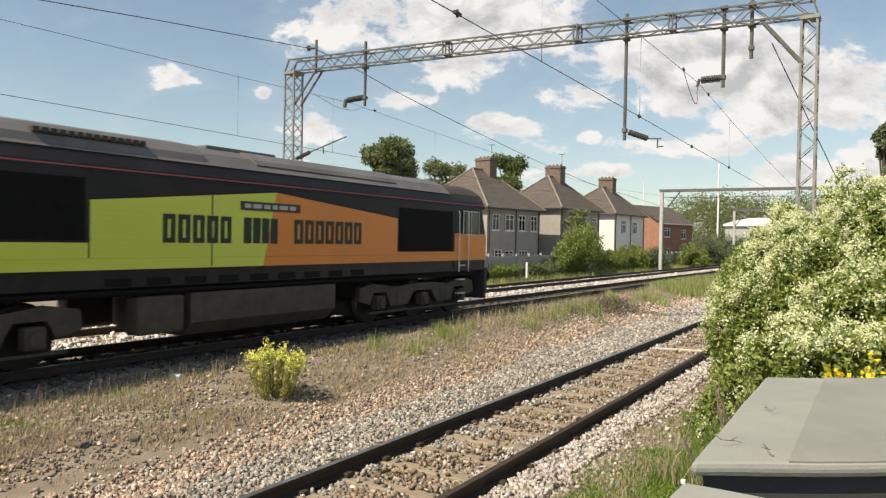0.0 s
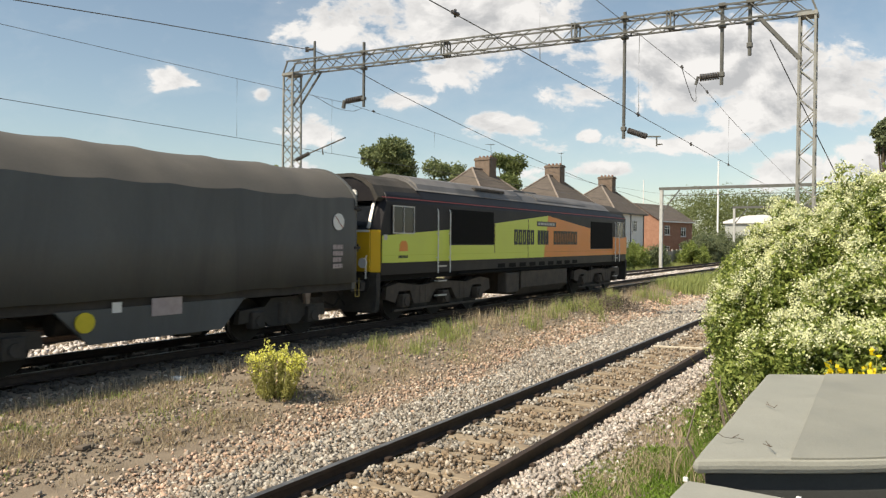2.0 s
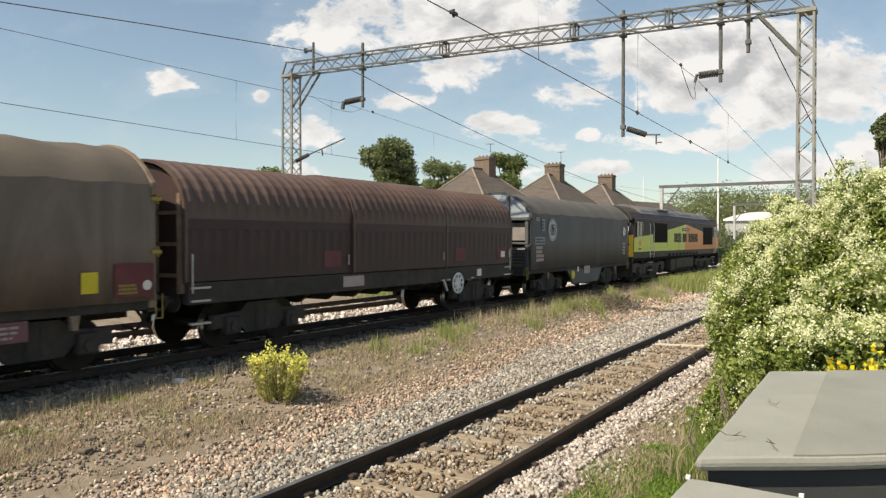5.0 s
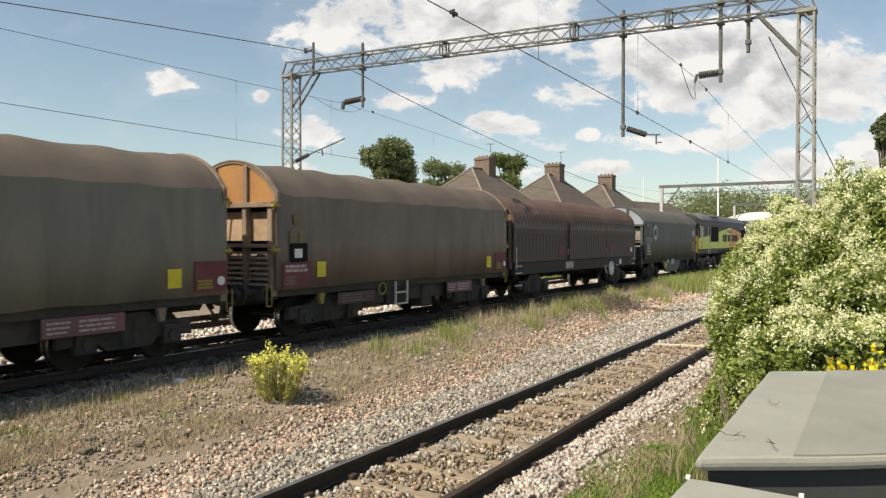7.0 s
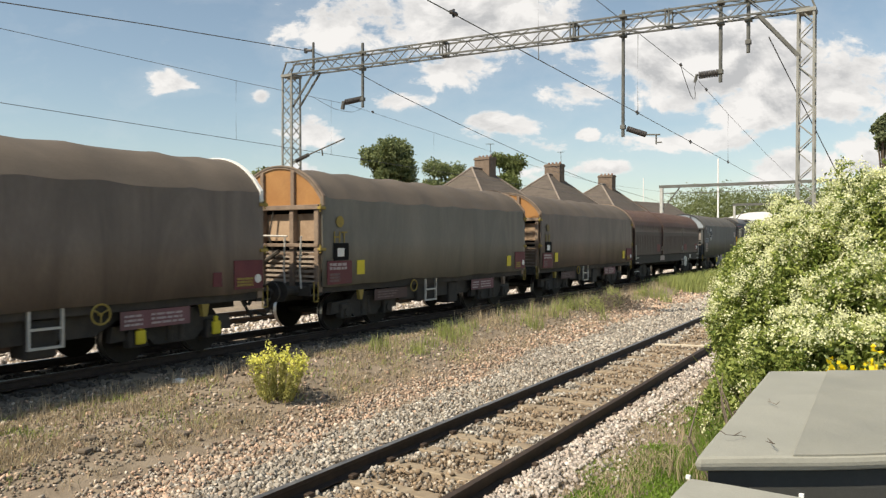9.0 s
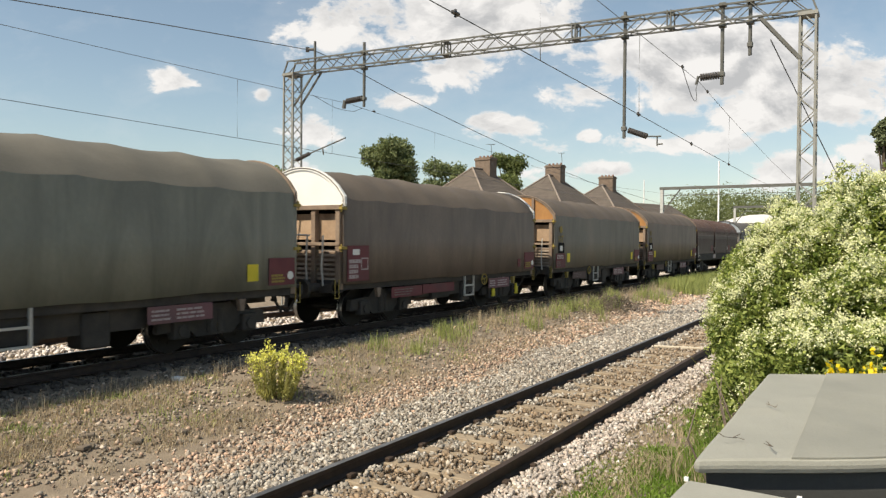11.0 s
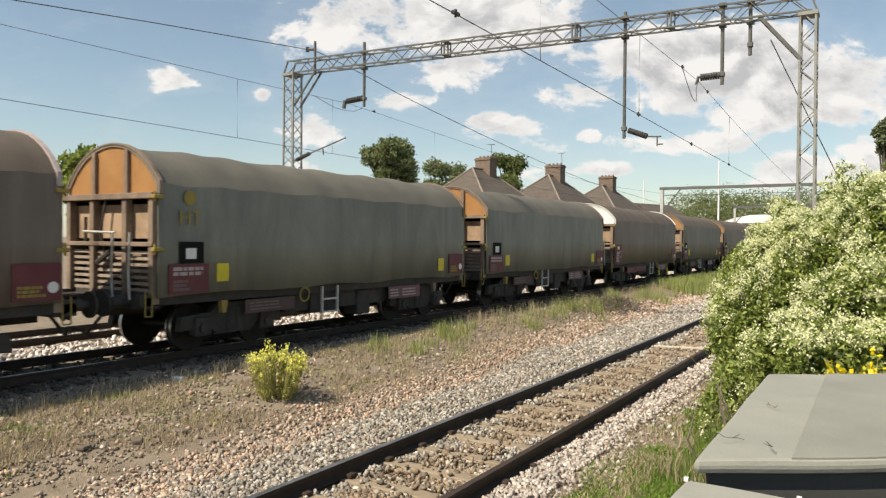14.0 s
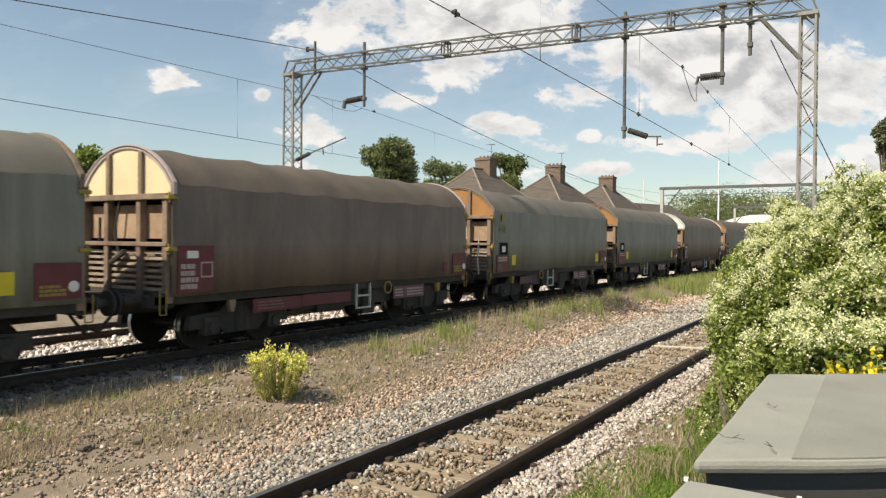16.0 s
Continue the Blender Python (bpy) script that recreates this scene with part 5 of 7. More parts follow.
        tube(bm, (xe + e * .10, .22, 2.3), (xe + e * .08, .05, 1.75), .025, 6)
        tube(bm, (xe + e * .10, -.1, 1.95), (xe + e * .12, .3, 1.72), .05, 6)
        part("locking_lever", bm, M["under"], w)
        part("locking_lever", tube(B(), (xe + e * .06, .75, 2.6), (xe + e * .06, .75, 2.1), .03, 6), M["under"], w)
        make_buffers(w, e * (length - .58), e)
        # platform over the buffers
        bm = B()
        box(bm, *sorted((e * (half - .1), e * (length - .56))), -1.32, 1.32, .93, 1.13)
        part("headstock", bm, M["under"], w)
        if rails and e < 0:
            bm = B()
            xr = e * (half + .32)
            for y in (-1.05, -.55):
                tube(bm, (xr, y, 1.1), (xr, y + .04, 1.55), .022, 8)
                tube(bm, (xr, y + .04, 1.55), (xr, y, 2.3), .022, 8)
            tube(bm, (xr, -.62, 2.3), (xr, .35, 2.32), .022, 8)
            tube(bm, (xr, .35, 2.32), (xr + .25, .38, 2.3), .022, 8)
            part("platform_handrail", bm, M["dusty_pipe"], w, "pale grey platform handrail")
        bm = B()
        tube(bm, (e * (half + .2), -1.33, .80), (e * (half + .2), -1.33, 1.25), .014, 6)
        tube(bm, (e * (half + .2), -1.33, .80), (e * (half + .06), -1.33, .80), .014, 6)
        tube(bm, (e * (half + .06), -1.33, .80), (e * (half + .06), -1.33, 1.25), .014, 6)
        part("corner_handle", bm, M["yellow_dirty"], w)
    # frame, belly and fittings
    for s in (-1, 1):
        part("solebar", box(B(), -half - .3, half + .3, *sorted((s * 1.18, s * 1.32)), .98, 1.19), M["under"], w)
        part("fish_belly_sill", prism(B(), [(-2.0, 1.0), (-1.4, .42), (1.4, .42), (2.0, 1.0)] if blue else [(-2.5, 1.0), (-1.9, .58), (1.7, .58), (2.5, 1.0)], "y", *(sorted((s * 1.28, s * 1.36)) if blue else sorted((s * 1.10, s * 1.16)))), M["tarp_grey"] if blue else M["under"], w, "dark grimy fish-belly sill")
    part("floor_plate", box(B(), -half, half, -1.1, 1.1, 1.02, 1.22), M["under"], w)
    part("centre_sill", box(B(), -5.6, 5.6, -.25, .25, .75, 1.016), M["under"], w)
    for s in (-1, 1):
        y = s * 1.328
        a, b = sorted((y, y + s * .012))
        if not blue:
            part("sill_plate", box(B(), -3.28, -1.83, a, b, .67, .95), M["maroon"] if marks == "maroon" else M["sill_brown"], w, "dull maroon sill plate")
            bars(w, "small_lettering", y + s * .014, -3.15, -2.2, .72, .92, 3, M["bar_faded"], seed + 1, .45)
            if marks == "maroon":
                part("sill_plate", box(B(), -1.80, -.1, a, b, .70, .96), M["maroon"], w, "faded maroon sill patch")
        if not blue:
            part("sill_plate", box(B(), 1.68 + shift, 3.14 + shift, a, b, .65, .97), M["sill_pink"], w, "faded pinkish lettered sill plate")
            bars(w, "small_lettering", y + s * .014, 1.76 + shift, 2.2 + shift, .70, .93, 3, M["bar_pale"], seed + 2, .5)
            bars(w, "small_lettering", y + s * .014, 2.3 + shift, 3.08 + shift, .70, .93, 3, M["bar_pale"], seed + 3, .5)
        if not blue:
            bm = B()
            lad = .08 + shift if marks == "maroon" else -.97
            for x in (lad + .02, lad + .56):
                box(bm, x - .022, x + .022, *sorted((y, y + s * .05)), .50, 1.12)
            for z in (.50, .80):
                box(bm, lad, lad + .58, *sorted((y, y + s * .05)), z, z + .04)
            part("step_frame", bm, M["dusty_pipe"], w, "pale grey side step frame")
            bm = B()
            cx, cz, r = (1.37 + shift * .8 if marks == "maroon" else -1.57), .97, .17 if spokes else .15
            for i in range(16):
                a0, a1 = i * math.pi / 8, (i + 1) * math.pi / 8
                tube(bm, (cx + math.cos(a0) * r, y + s * .06, cz + math.sin(a0) * r), (cx + math.cos(a1) * r, y + s * .06, cz + math.sin(a1) * r), .02, 6)
            for i in range(3) if spokes else ():
                a0 = i * 2.094 + .5
                tube(bm, (cx, y + s * .06, cz), (cx + math.cos(a0) * r, y + s * .06, cz + math.sin(a0) * r), .014, 6)
            if spokes:
                tube(bm, (cx, y, cz), (cx, y + s * .07, cz), .03, 8)
            part("brake_wheel", bm, M["yellow_dirty"], w, "dull yellow brake handwheel ring")
        for x in (-3.83, 3.9):
            part("grease_box", prism(B(), [(x - .045, .74), (x + .045, .74), (x + .09, .98), (x - .09, .98)], "y", *sorted((s * 1.25, s * 1.345))), M["yellow_dirty"] if not blue and (marks == "tags") == (x < 0) else M["end_steel"], w, "small worn filler box")
        for x in (2.53, 4.23) if spokes else ():
            bm = box(B(), x - .10, x + .10, *sorted((s * 1.225, s * 1.30)), .36, .62, .03)
            box(bm, x - .035, x + .035, *sorted((s * 1.225, s * 1.28)), .622, .72)
            part("axlebox_cover", bm, M["yellow_tag"], w, "dirty yellow axlebox cover")
        part("brake_box", box(B(), -1.2, -.2, *sorted((s * .8, s * 1.25)), .52, .98, .03), M["under"], w)
        part("valve_box", box(B(), .52, 1.05, *sorted((s * .75, s * 1.22)), .33, .95, .05), M["under"], w)
        part("air_reservoir", tube(B(), (-1.7, s * .7, .72), (-1.25, s * .7, .72), .19, 14), M["under"], w)
        ym = s * 1.425
        if marks == "tags":
            panel(w, "yellow_tag", rect(-4.10, -3.80, 1.37, 1.72), ym, M["yellow_tag"], "faded yellow painted square", .005)
            panel(w, "yellow_tag", rect(3.95, 4.25, 1.33, 1.68), ym, M["yellow_tag"], "", .005)
        if marks == "tags":
            panel(w, "corner_panel", rect(-5.20, -4.30, 1.17, 1.72), s * 1.42, M["maroon"], "maroon corner panel with markings", .012)
            panel(w, "card_holder", rect(-4.98, -4.42, 1.735, 2.14), s * 1.426, M["louvre"], "black painted patch", .008)
            panel(w, "label_card", rect(-4.84, -4.60, 1.82, 2.02), s * 1.436, M["white_paint"], "small white label card", .005)
            bars(w, "small_lettering", s * 1.436, -5.12, -4.36, 1.50, 1.68, 2, M["bar_pale"], seed + 5)
            bars(w, "small_lettering", s * 1.436, -5.12, -4.75, 1.22, 1.44, 3, M["bar_faded"], seed + 7)
        if marks == "maroon":
            panel(w, "corner_panel", rect(-5.22, -4.38, 1.19, 2.06), s * 1.42, M["maroon"], "maroon corner panel with markings", .012)
            panel(w, "label_card", rect(-5.02, -4.76, 1.83, 1.97), s * 1.436, M["white_paint"], "small white label card", .005)
            bars(w, "small_lettering", s * 1.436, -5.16, -4.72, 1.24, 1.74, 4, M["bar_pale"], seed + 5)
            bm = B()
            for x0, x1, z0, z1 in ((-4.70, -4.42, 1.46, 1.49), (-4.70, -4.42, 1.73, 1.76), (-4.70, -4.675, 1.49, 1.73), (-4.445, -4.42, 1.49, 1.73)):
                box(bm, x0, x1, *sorted((s * 1.434, s * 1.44)), z0, z1)
            part("load_grid", bm, M["bar_pale"], w, "pale outlined square marking")
            panel(w, "faded_patch", rect(4.02, 4.24, 1.30, 1.58), s * 1.42, M["maroon"], "", .006)
        if marks in ("tags", "maroon"):
            panel(w, "corner_panel", rect(4.55, 5.32, 1.22, 1.80), s * 1.42, M["maroon"], "", .012)
            bars(w, "small_lettering", s * 1.436, 4.62, 5.06, 1.27, 1.46, 3, M["yellow_dirty"], seed + 6)
            bm = B()
            tube(bm, (5.18, s * 1.433, 1.42), (5.18, s * 1.439, 1.42), .09, 16)
            part("warning_disc", bm, M["white_paint"], w)
    make_bogie2(w, -3.38)
    make_bogie2(w, 3.38)
    return w


HOODS = []


def centre(a, b):
    return (a + b) / 2


HOODS.append(make_hood_wagon(centre(-11.2, -.09), M["tarp_grey"], M["tarp_top_grey"], M["end_blue"], "slate grey hood wagon with round pale emblem and blue-grey ends", 11, half=5.55, length=6.55, rails=False, blue=True, marks="none", end_label="blue-grey wagon end"))
SPEC = [(-37.6, -26.85, "tarp_brown", "end_orange", "tags", "brown tarpaulin hood wagon with rusty orange ends", False),
        (-49.65, -38.95, "tarp_olive", "end_orange", "tags", "faded olive tarpaulin hood wagon chalked with two letters", True),
        (-62.2, -51.5, "tarp_brown", "end_white", "maroon", "dark brown tarpaulin hood wagon with white ends", True),
        (-74.6, -63.8, "tarp_green", "end_orange", "tags", "grey-green tarpaulin hood wagon with orange ends", False),
        (-86.9, -76.05, "tarp_green", "end_orange", "tags", "grey-green tarpaulin hood wagon chalked with two letters", True),
        (-99.35, -88.68, "tarp_brown", "end_cream", "maroon", "brown tarpaulin hood wagon with cream ends", False),
        (-111.8, -101.05, "tarp_green", "end_orange", "tags", "grey-green tarpaulin hood wagon with orange ends", True)]
for i, (a, b, tarp, end, marks, label, rails) in enumerate(SPEC):
    HOODS.append(make_hood_wagon(centre(a, b), M[tarp], M["tarp_top_green" if tarp == "tarp_green" else "tarp_top"], M[end], label, 20 + i, half=(b - a) / 2, rails=rails, marks=marks, shift=.40 if i == 2 else 0, spokes=i == 2, end_label=label.split(" with ")[-1] if "with" in label else "rusty orange wagon end"))


def finish_grey_wagon(w):
    """Round emblem and lettering panels of the slate wagon."""
    for s in (-1, 1):
        y = s * 1.424
        bm = B()
        tube(bm, (-3.62, y, 2.60), (-3.62, y + s * .006, 2.60), .43, 36)
        em = part("emblem_disc", bm, M["emblem"], w, "pale round emblem disc")
        bm = B()
        for r0, r1 in ((.40, .375),):
            for i in range(40):
                a0, a1 = i * math.pi / 20, (i + 1) * math.pi / 20
                q = [(-3.62 + math.cos(a) * r, 2.60 + math.sin(a) * r) for a, r in ((a0, r0), (a1, r0), (a1, r1), (a0, r1))]
                prism(bm, q, "y", y + s * .006, y + s * .010)
        part("emblem_ring", bm, M["tarp_grey"], em)
        bm = B()
        for dx in (-.13, .0, .13):
            for i in range(12):
                a0, a1 = i * math.pi / 6, (i + 1) * math.pi / 6
                tube(bm, (-3.62 + dx + math.cos(a0) * .10, y + s * .009, 2.6 + math.sin(a0) * .2), (-3.62 + dx + math.cos(a1) * .10, y + s * .009, 2.6 + math.sin(a1) * .2), .014, 5)
        part("emblem_lines", bm, M["tarp_grey"], em)
        panel(w, "data_panel", rect(-5.2, -4.35, 2.05, 2.32), y, M["end_blue"], "pale data panel", .006)
        bars(w, "small_lettering", y + s * .007, -5.15, -4.4, 2.08, 2.28, 2, M["tarp_grey"], 31)
        bars(w, "small_lettering", y, -5.1, -4.45, 1.40, 2.0, 4, M["bar_pale"], 32)
        panel(w, "data_panel", rect(-4.6, -4.35, 2.55, 2.98), y, M["end_blue"], "", .006)
        bars(w, "small_lettering", y + s * .007, -4.57, -4.38, 2.58, 2.95, 3, M["tarp_grey"], 33)
        bars(w, "small_lettering", y, -5.1, -4.8, 2.9, 3.05, 2, M["bar_pale"], 34)
        bm = B()
        tube(bm, (4.85, y, 2.62), (4.85, y + s * .006, 2.62), .20, 24)
        part("warning_disc", bm, M["white_paint"], w)
        bm = B()
        beam(bm, (4.72, y + s * .009, 2.75), (4.98, y + s * .009, 2.49), .03, .004)
        part("warning_stroke", bm, M["bar_red"], w)
        bars(w, "small_lettering", y, 4.65, 5.05, 1.5, 2.1, 4, M["bar_pale"], 35)
        panel(w, "pale_plate", rect(-.22, .43, .80, 1.12), s * 1.375, M["bar_pale"], "pale plate on the sill", .006)
        panel(w, "label_card", rect(-1.0, -.82, .92, 1.10), s * 1.375, M["white_paint"], "", .006)
        bm = B()
        tube(bm, (-1.5, s * 1.37, .80), (-1.5, s * 1.41, .80), .17, 20)
        part("brake_disc", bm, M["yellow_tag"], w, "yellow round brake marker")
    bm = B()
    prism(bm, [(.42, 3.15), (.58, 3.15), (.58, 3.55), (.5, 3.72), (.42, 3.55)], "x", -5.60, -5.585)
    part("end_marking", bm, M["white_paint"], w)


finish_grey_wagon(HOODS[0])


def chalk_letters(w, z):
    """The two letters that can be read on one hood."""
    for s in (-1, 1):
        cu = bpy.data.curves.new("chalk_letters", "FONT")
        cu.body, cu.size, cu.extrude = "HT", 0.39, 0.003
        cu.materials.append(M["yellow_dirty"])
        ob = new("chalk_letters", cu)
        ob.parent = w
        ob.matrix_basis = pose(-5.00, s * 1.436, z, 90, 0, 0) if s < 0 else pose(-4.46, s * 1.436, z, 90, 0, 180)
        bm = B()
        tube(bm, (-4.74, s * 1.425, z + .50), (-4.74, s * 1.432, z + .50), .14, 14)
        part("chalk_blot", bm, M["yellow_dirty"], w)


chalk_letters(HOODS[5], 2.46)


def faded_chalk(w):
    """Worn chalk marks on the brown hood."""
    for s in (-1, 1):
        bm = B()
        tube(bm, (-4.74, s * 1.420, 2.66), (-4.74, s * 1.430, 2.66), .14, 14)
        part("chalk_blot", bm, M["tarp_worn"], w, "worn ochre chalk blot")
        for x in (-4.98, -4.70):
            part("chalk_bar", box(B(), x, x + .15, *sorted((s * 1.420, s * 1.430)), 2.15, 2.42), M["tarp_worn"], w)


faded_chalk(HOODS[1])
chalk_letters(HOODS[2], 2.15)


def make_coil_wagon(at_x):
    w = thing("coil_wagon", (at_x, Y_TRAIN, 0), "dark maroon steel coil wagon with ribbed sliding covers", "freight wagon", "wagons of the freight train")
    half = 6.8
    sections = ((-6.75, -1.78, 1.36), (-1.84, 2.46, 1.42), (2.40, 6.75, 1.36))
    for x0, x1, hw in sections:
        bm = B()
        prof = [(-hw, 1.42), (-hw, 2.40), (-hw - .012, 2.43), (-hw - .005, 2.62)]
        for i in range(1, 16):
            a = math.pi * (1 - i / 16)
            prof.append((math.cos(a) * hw, 2.62 + math.sin(a) ** .8 * (1.18 + (hw - 1.36) * .8)))
        prof += [(hw + .005, 2.62), (hw + .012, 2.43), (hw, 2.40), (hw, 1.42)]
        rings = []
        nrib = int((x1 - x0) / .285)
        m = nrib * 6
        for i in range(m + 1):
            x = x0 + (x1 - x0) * i / m
            rib = .048 * (1 if i % 6 in (2, 3) else .35 if i % 6 in (1, 4) else 0) if 0 < i < m else 0
            ring = []
            for y, z in prof:
                f = 1.0
                if 1.5 < z < 2.42:
                    f = 1 + rib * .25
                if z > 2.65:
                    f = 1 + rib / 1.4 * min(1, (z - 2.6) / .3) * (1 if z < 3.75 else .3)
                ring.append((x, y * f, z if z < 2.65 else 2.62 + (z - 2.62) * f))
            rings.append(ring)
        loft(bm, rings)
        bmesh.ops.recalc_face_normals(bm, faces=bm.faces)
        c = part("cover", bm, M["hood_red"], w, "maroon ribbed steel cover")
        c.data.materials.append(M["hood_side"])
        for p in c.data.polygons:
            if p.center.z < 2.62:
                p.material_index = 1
        sol = c.modifiers.new("thickness", "SOLIDIFY")
        sol.thickness = .02
        for xx in (x0, x1):
            bm = B()
            out = [(y * 1.012, z + .01) for y, z in prof]
            inn = [(y * .96, z - .05) for y, z in reversed(prof)]
            prism(bm, out + inn, "x", xx - .035, xx + .035)
            part("cover_rim", bm, M["hood_red"], c)
        for s in (-1, 1):
            for cx in [q for q in (-2.58, 3.31, 6.0) if x0 < q < x1]:
                panel(c, "faded_panel", rect(cx - .3, cx + .3, 1.58, 1.96), s * (hw + .012), M["maroon"], "faded red square", .005)
        bm = B()
        for s in (-1, 1):
            tube(bm, (x1 - .25, -hw - .05, 1.62), (x1 - .25, -hw - .05, 1.86), .018, 6)
        part("cover_handle", bm, M["white_paint"], c)
    for e in (-1, 1):
        bm = B()
        prism(bm, [(-1.33, 1.2), (-1.33, 2.6), (-.9, 3.45), (0, 3.78), (.9, 3.45), (1.33, 2.6), (1.33, 1.2)], "x", *sorted((e * 6.68, e * 6.62)))
        part("end_wall", bm, M["hood_side"], w)
        bm = B()
        for y in (-1.2, -.45, .45, 1.2):
            box(bm, *sorted((e * 6.69, e * 6.80)), y - .05, y + .05, 1.2, 3.1)
        for z in (1.5, 2.1, 2.7):
            box(bm, *sorted((e * 6.69, e * 6.76)), -1.3, 1.3, z, z + .07)
        part("end_frame", bm, M["end_steel"], w)
        make_buffers(w, e * 6.62, e)
        for s in (-1, 1):
            for z in (1.30, 1.05, .62):
                part("corner_step", box(B(), *sorted((e * 6.2, e * 6.65)), *sorted((s * 1.30, s * 1.40)), z - .02, z + .02), M["dusty_pipe"], w)
            part("corner_handrail", tube(B(), (e * 6.62, s * 1.38, 1.2), (e * 6.62, s * 1.38, 1.95), .02, 6), M["dusty_pipe"], w)
    bm = B()
    for s in (-1, 1):
        box(bm, -6.7, 6.7, *sorted((s * 1.18, s * 1.36)), .98, 1.40, .02)
    box(bm, -6.6, 6.6, -1.1, 1.1, 1.0, 1.38)
    for x in np.arange(-3.0, 3.2, 1.0):
        prism(bm, [(-1.1, 1.0), (1.1, 1.0), (.7, .75), (-.7, .75)], "x", x - .05, x + .05)
    part("underframe", bm, M["under"], w)
    for s in (-1, 1):
        bm = B()
        cx, cz, r = 3.1, .92, .29
        y = s * 1.42
        for i in range(20):
            a0, a1 = i * math.pi / 10, (i + 1) * math.pi / 10
            tube(bm, (cx + math.cos(a0) * r, y, cz + math.sin(a0) * r), (cx + math.cos(a1) * r, y, cz + math.sin(a1) * r), .03, 6)
        tube(bm, (cx, y - .01, cz), (cx, y + .02, cz), .17, 20)
        for i in range(8):
            a0 = i * math.pi / 4
            tube(bm, (cx + math.cos(a0) * .1, y, cz + math.sin(a0) * .1), (cx + math.cos(a0) * r, y, cz + math.sin(a0) * r), .035, 6)
        part("brake_handwheel", bm, M["white_paint"], w, "white painted brake handwheel")
        panel(w, "label_card", rect(4.35, 4.62, 1.08, 1.30), s * 1.372, M["white_paint"], "", .006)
        panel(w, "label_card", rect(-2.2, -1.4, 1.08, 1.34), s * 1.372, M["bar_pale"], "", .006)
        panel(w, "label_card", rect(5.92, 6.20, 1.64, 1.84), s * 1.392, M["white_paint"], "", .006)
        bm = B()
        beam(bm, (2.3, s * 1.40, 1.05), (2.5, s * 1.40, .72), .06)
        for x in (2.3, 2.6, 3.1, 4.0):
            part("sill_lug", box(B(), x - .08, x + .08, *sorted((s * 1.37, s * 1.41)), 1.02, 1.06), M["dusty_pipe"], w)
        part("brake_lever", bm, M["dusty_pipe"], w)
    make_bogie2(w, -4.6)
    make_bogie2(w, 4.6)
    return w


COIL = make_coil_wagon(-19.4)
# ---- loose cover: ballast stones, grass, shrubs, trees ----
RNG = np.random.default_rng(12)


def z_at(xs, ys):
    return np.array([ground_z(float(x), float(y)) for x, y in zip(xs, ys)])


CUBE = np.array([(-1, -1, -1), (1, -1, -1), (1, 1, -1), (-1, 1, -1), (-1, -1, 1), (1, -1, 1), (1, 1, 1), (-1, 1, 1)], float)
CUBE_F = np.array([(3, 2, 1, 0), (4, 5, 6, 7), (0, 1, 5, 4), (1, 2, 6, 5), (2, 3, 7, 6), (3, 0, 4, 7)])


def turns(n):
    """n random rotation matrices."""
    q = RNG.normal(size=(n, 4))
    q /= np.linalg.norm(q, axis=1)[:, None]
    w, x, y, z = q.T
    return np.stack([np.stack([1 - 2 * (y * y + z * z), 2 * (x * y - z * w), 2 * (x * z + y * w)], -1),
                     np.stack([2 * (x * y + z * w), 1 - 2 * (x * x + z * z), 2 * (y * z - x * w)], -1),
                     np.stack([2 * (x * z - y * w), 2 * (y * z + x * w), 1 - 2 * (x * x + y * y)], -1)], 1)


def stones(name, xs, ys, size, material, label, lift=0.3, zbase=None):
    """Broken angular stones scattered at xs, ys."""
    n = len(xs)
    z = z_at(xs, ys) if zbase is None else zbase
    s = size * RNG.uniform(.55, 1.45, n)
    shape = CUBE[None] * RNG.uniform(.30, 1.10, (n, 1, 3)) * (1 + RNG.uniform(-.50, .28, (n, 8, 3)))
    v = np.einsum("nij,nkj->nki", turns(n), shape * s[:, None, None] * .5)
    v += np.stack([xs, ys, z + s * lift * RNG.uniform(.2, 1.9, n)], -1)[:, None]
    f = (CUBE_F[None] + (np.arange(n) * 8)[:, None, None]).reshape(-1, 4)
    ob = raw(name, v.reshape(-1, 3), f, material)
    return tagged(ob, label, "ballast", kind="stuff")


def scatter(n, x0, x1, lo, hi, power=1.0):
    """n places between x0 and x1, denser near x0, across lo..hi off the siding's centre line."""
    xs = x0 + (x1 - x0) * RNG.random(n) ** power
    ys = np.array([y_side(x) for x in xs]) + RNG.uniform(lo, hi, n)
    return xs, ys


def clear_of_rails(xs, ys, gap=.10):
    d = np.abs(ys - np.array([y_side(x) for x in xs]))
    k = np.abs(d - .753) > gap
    return xs[k], ys[k]


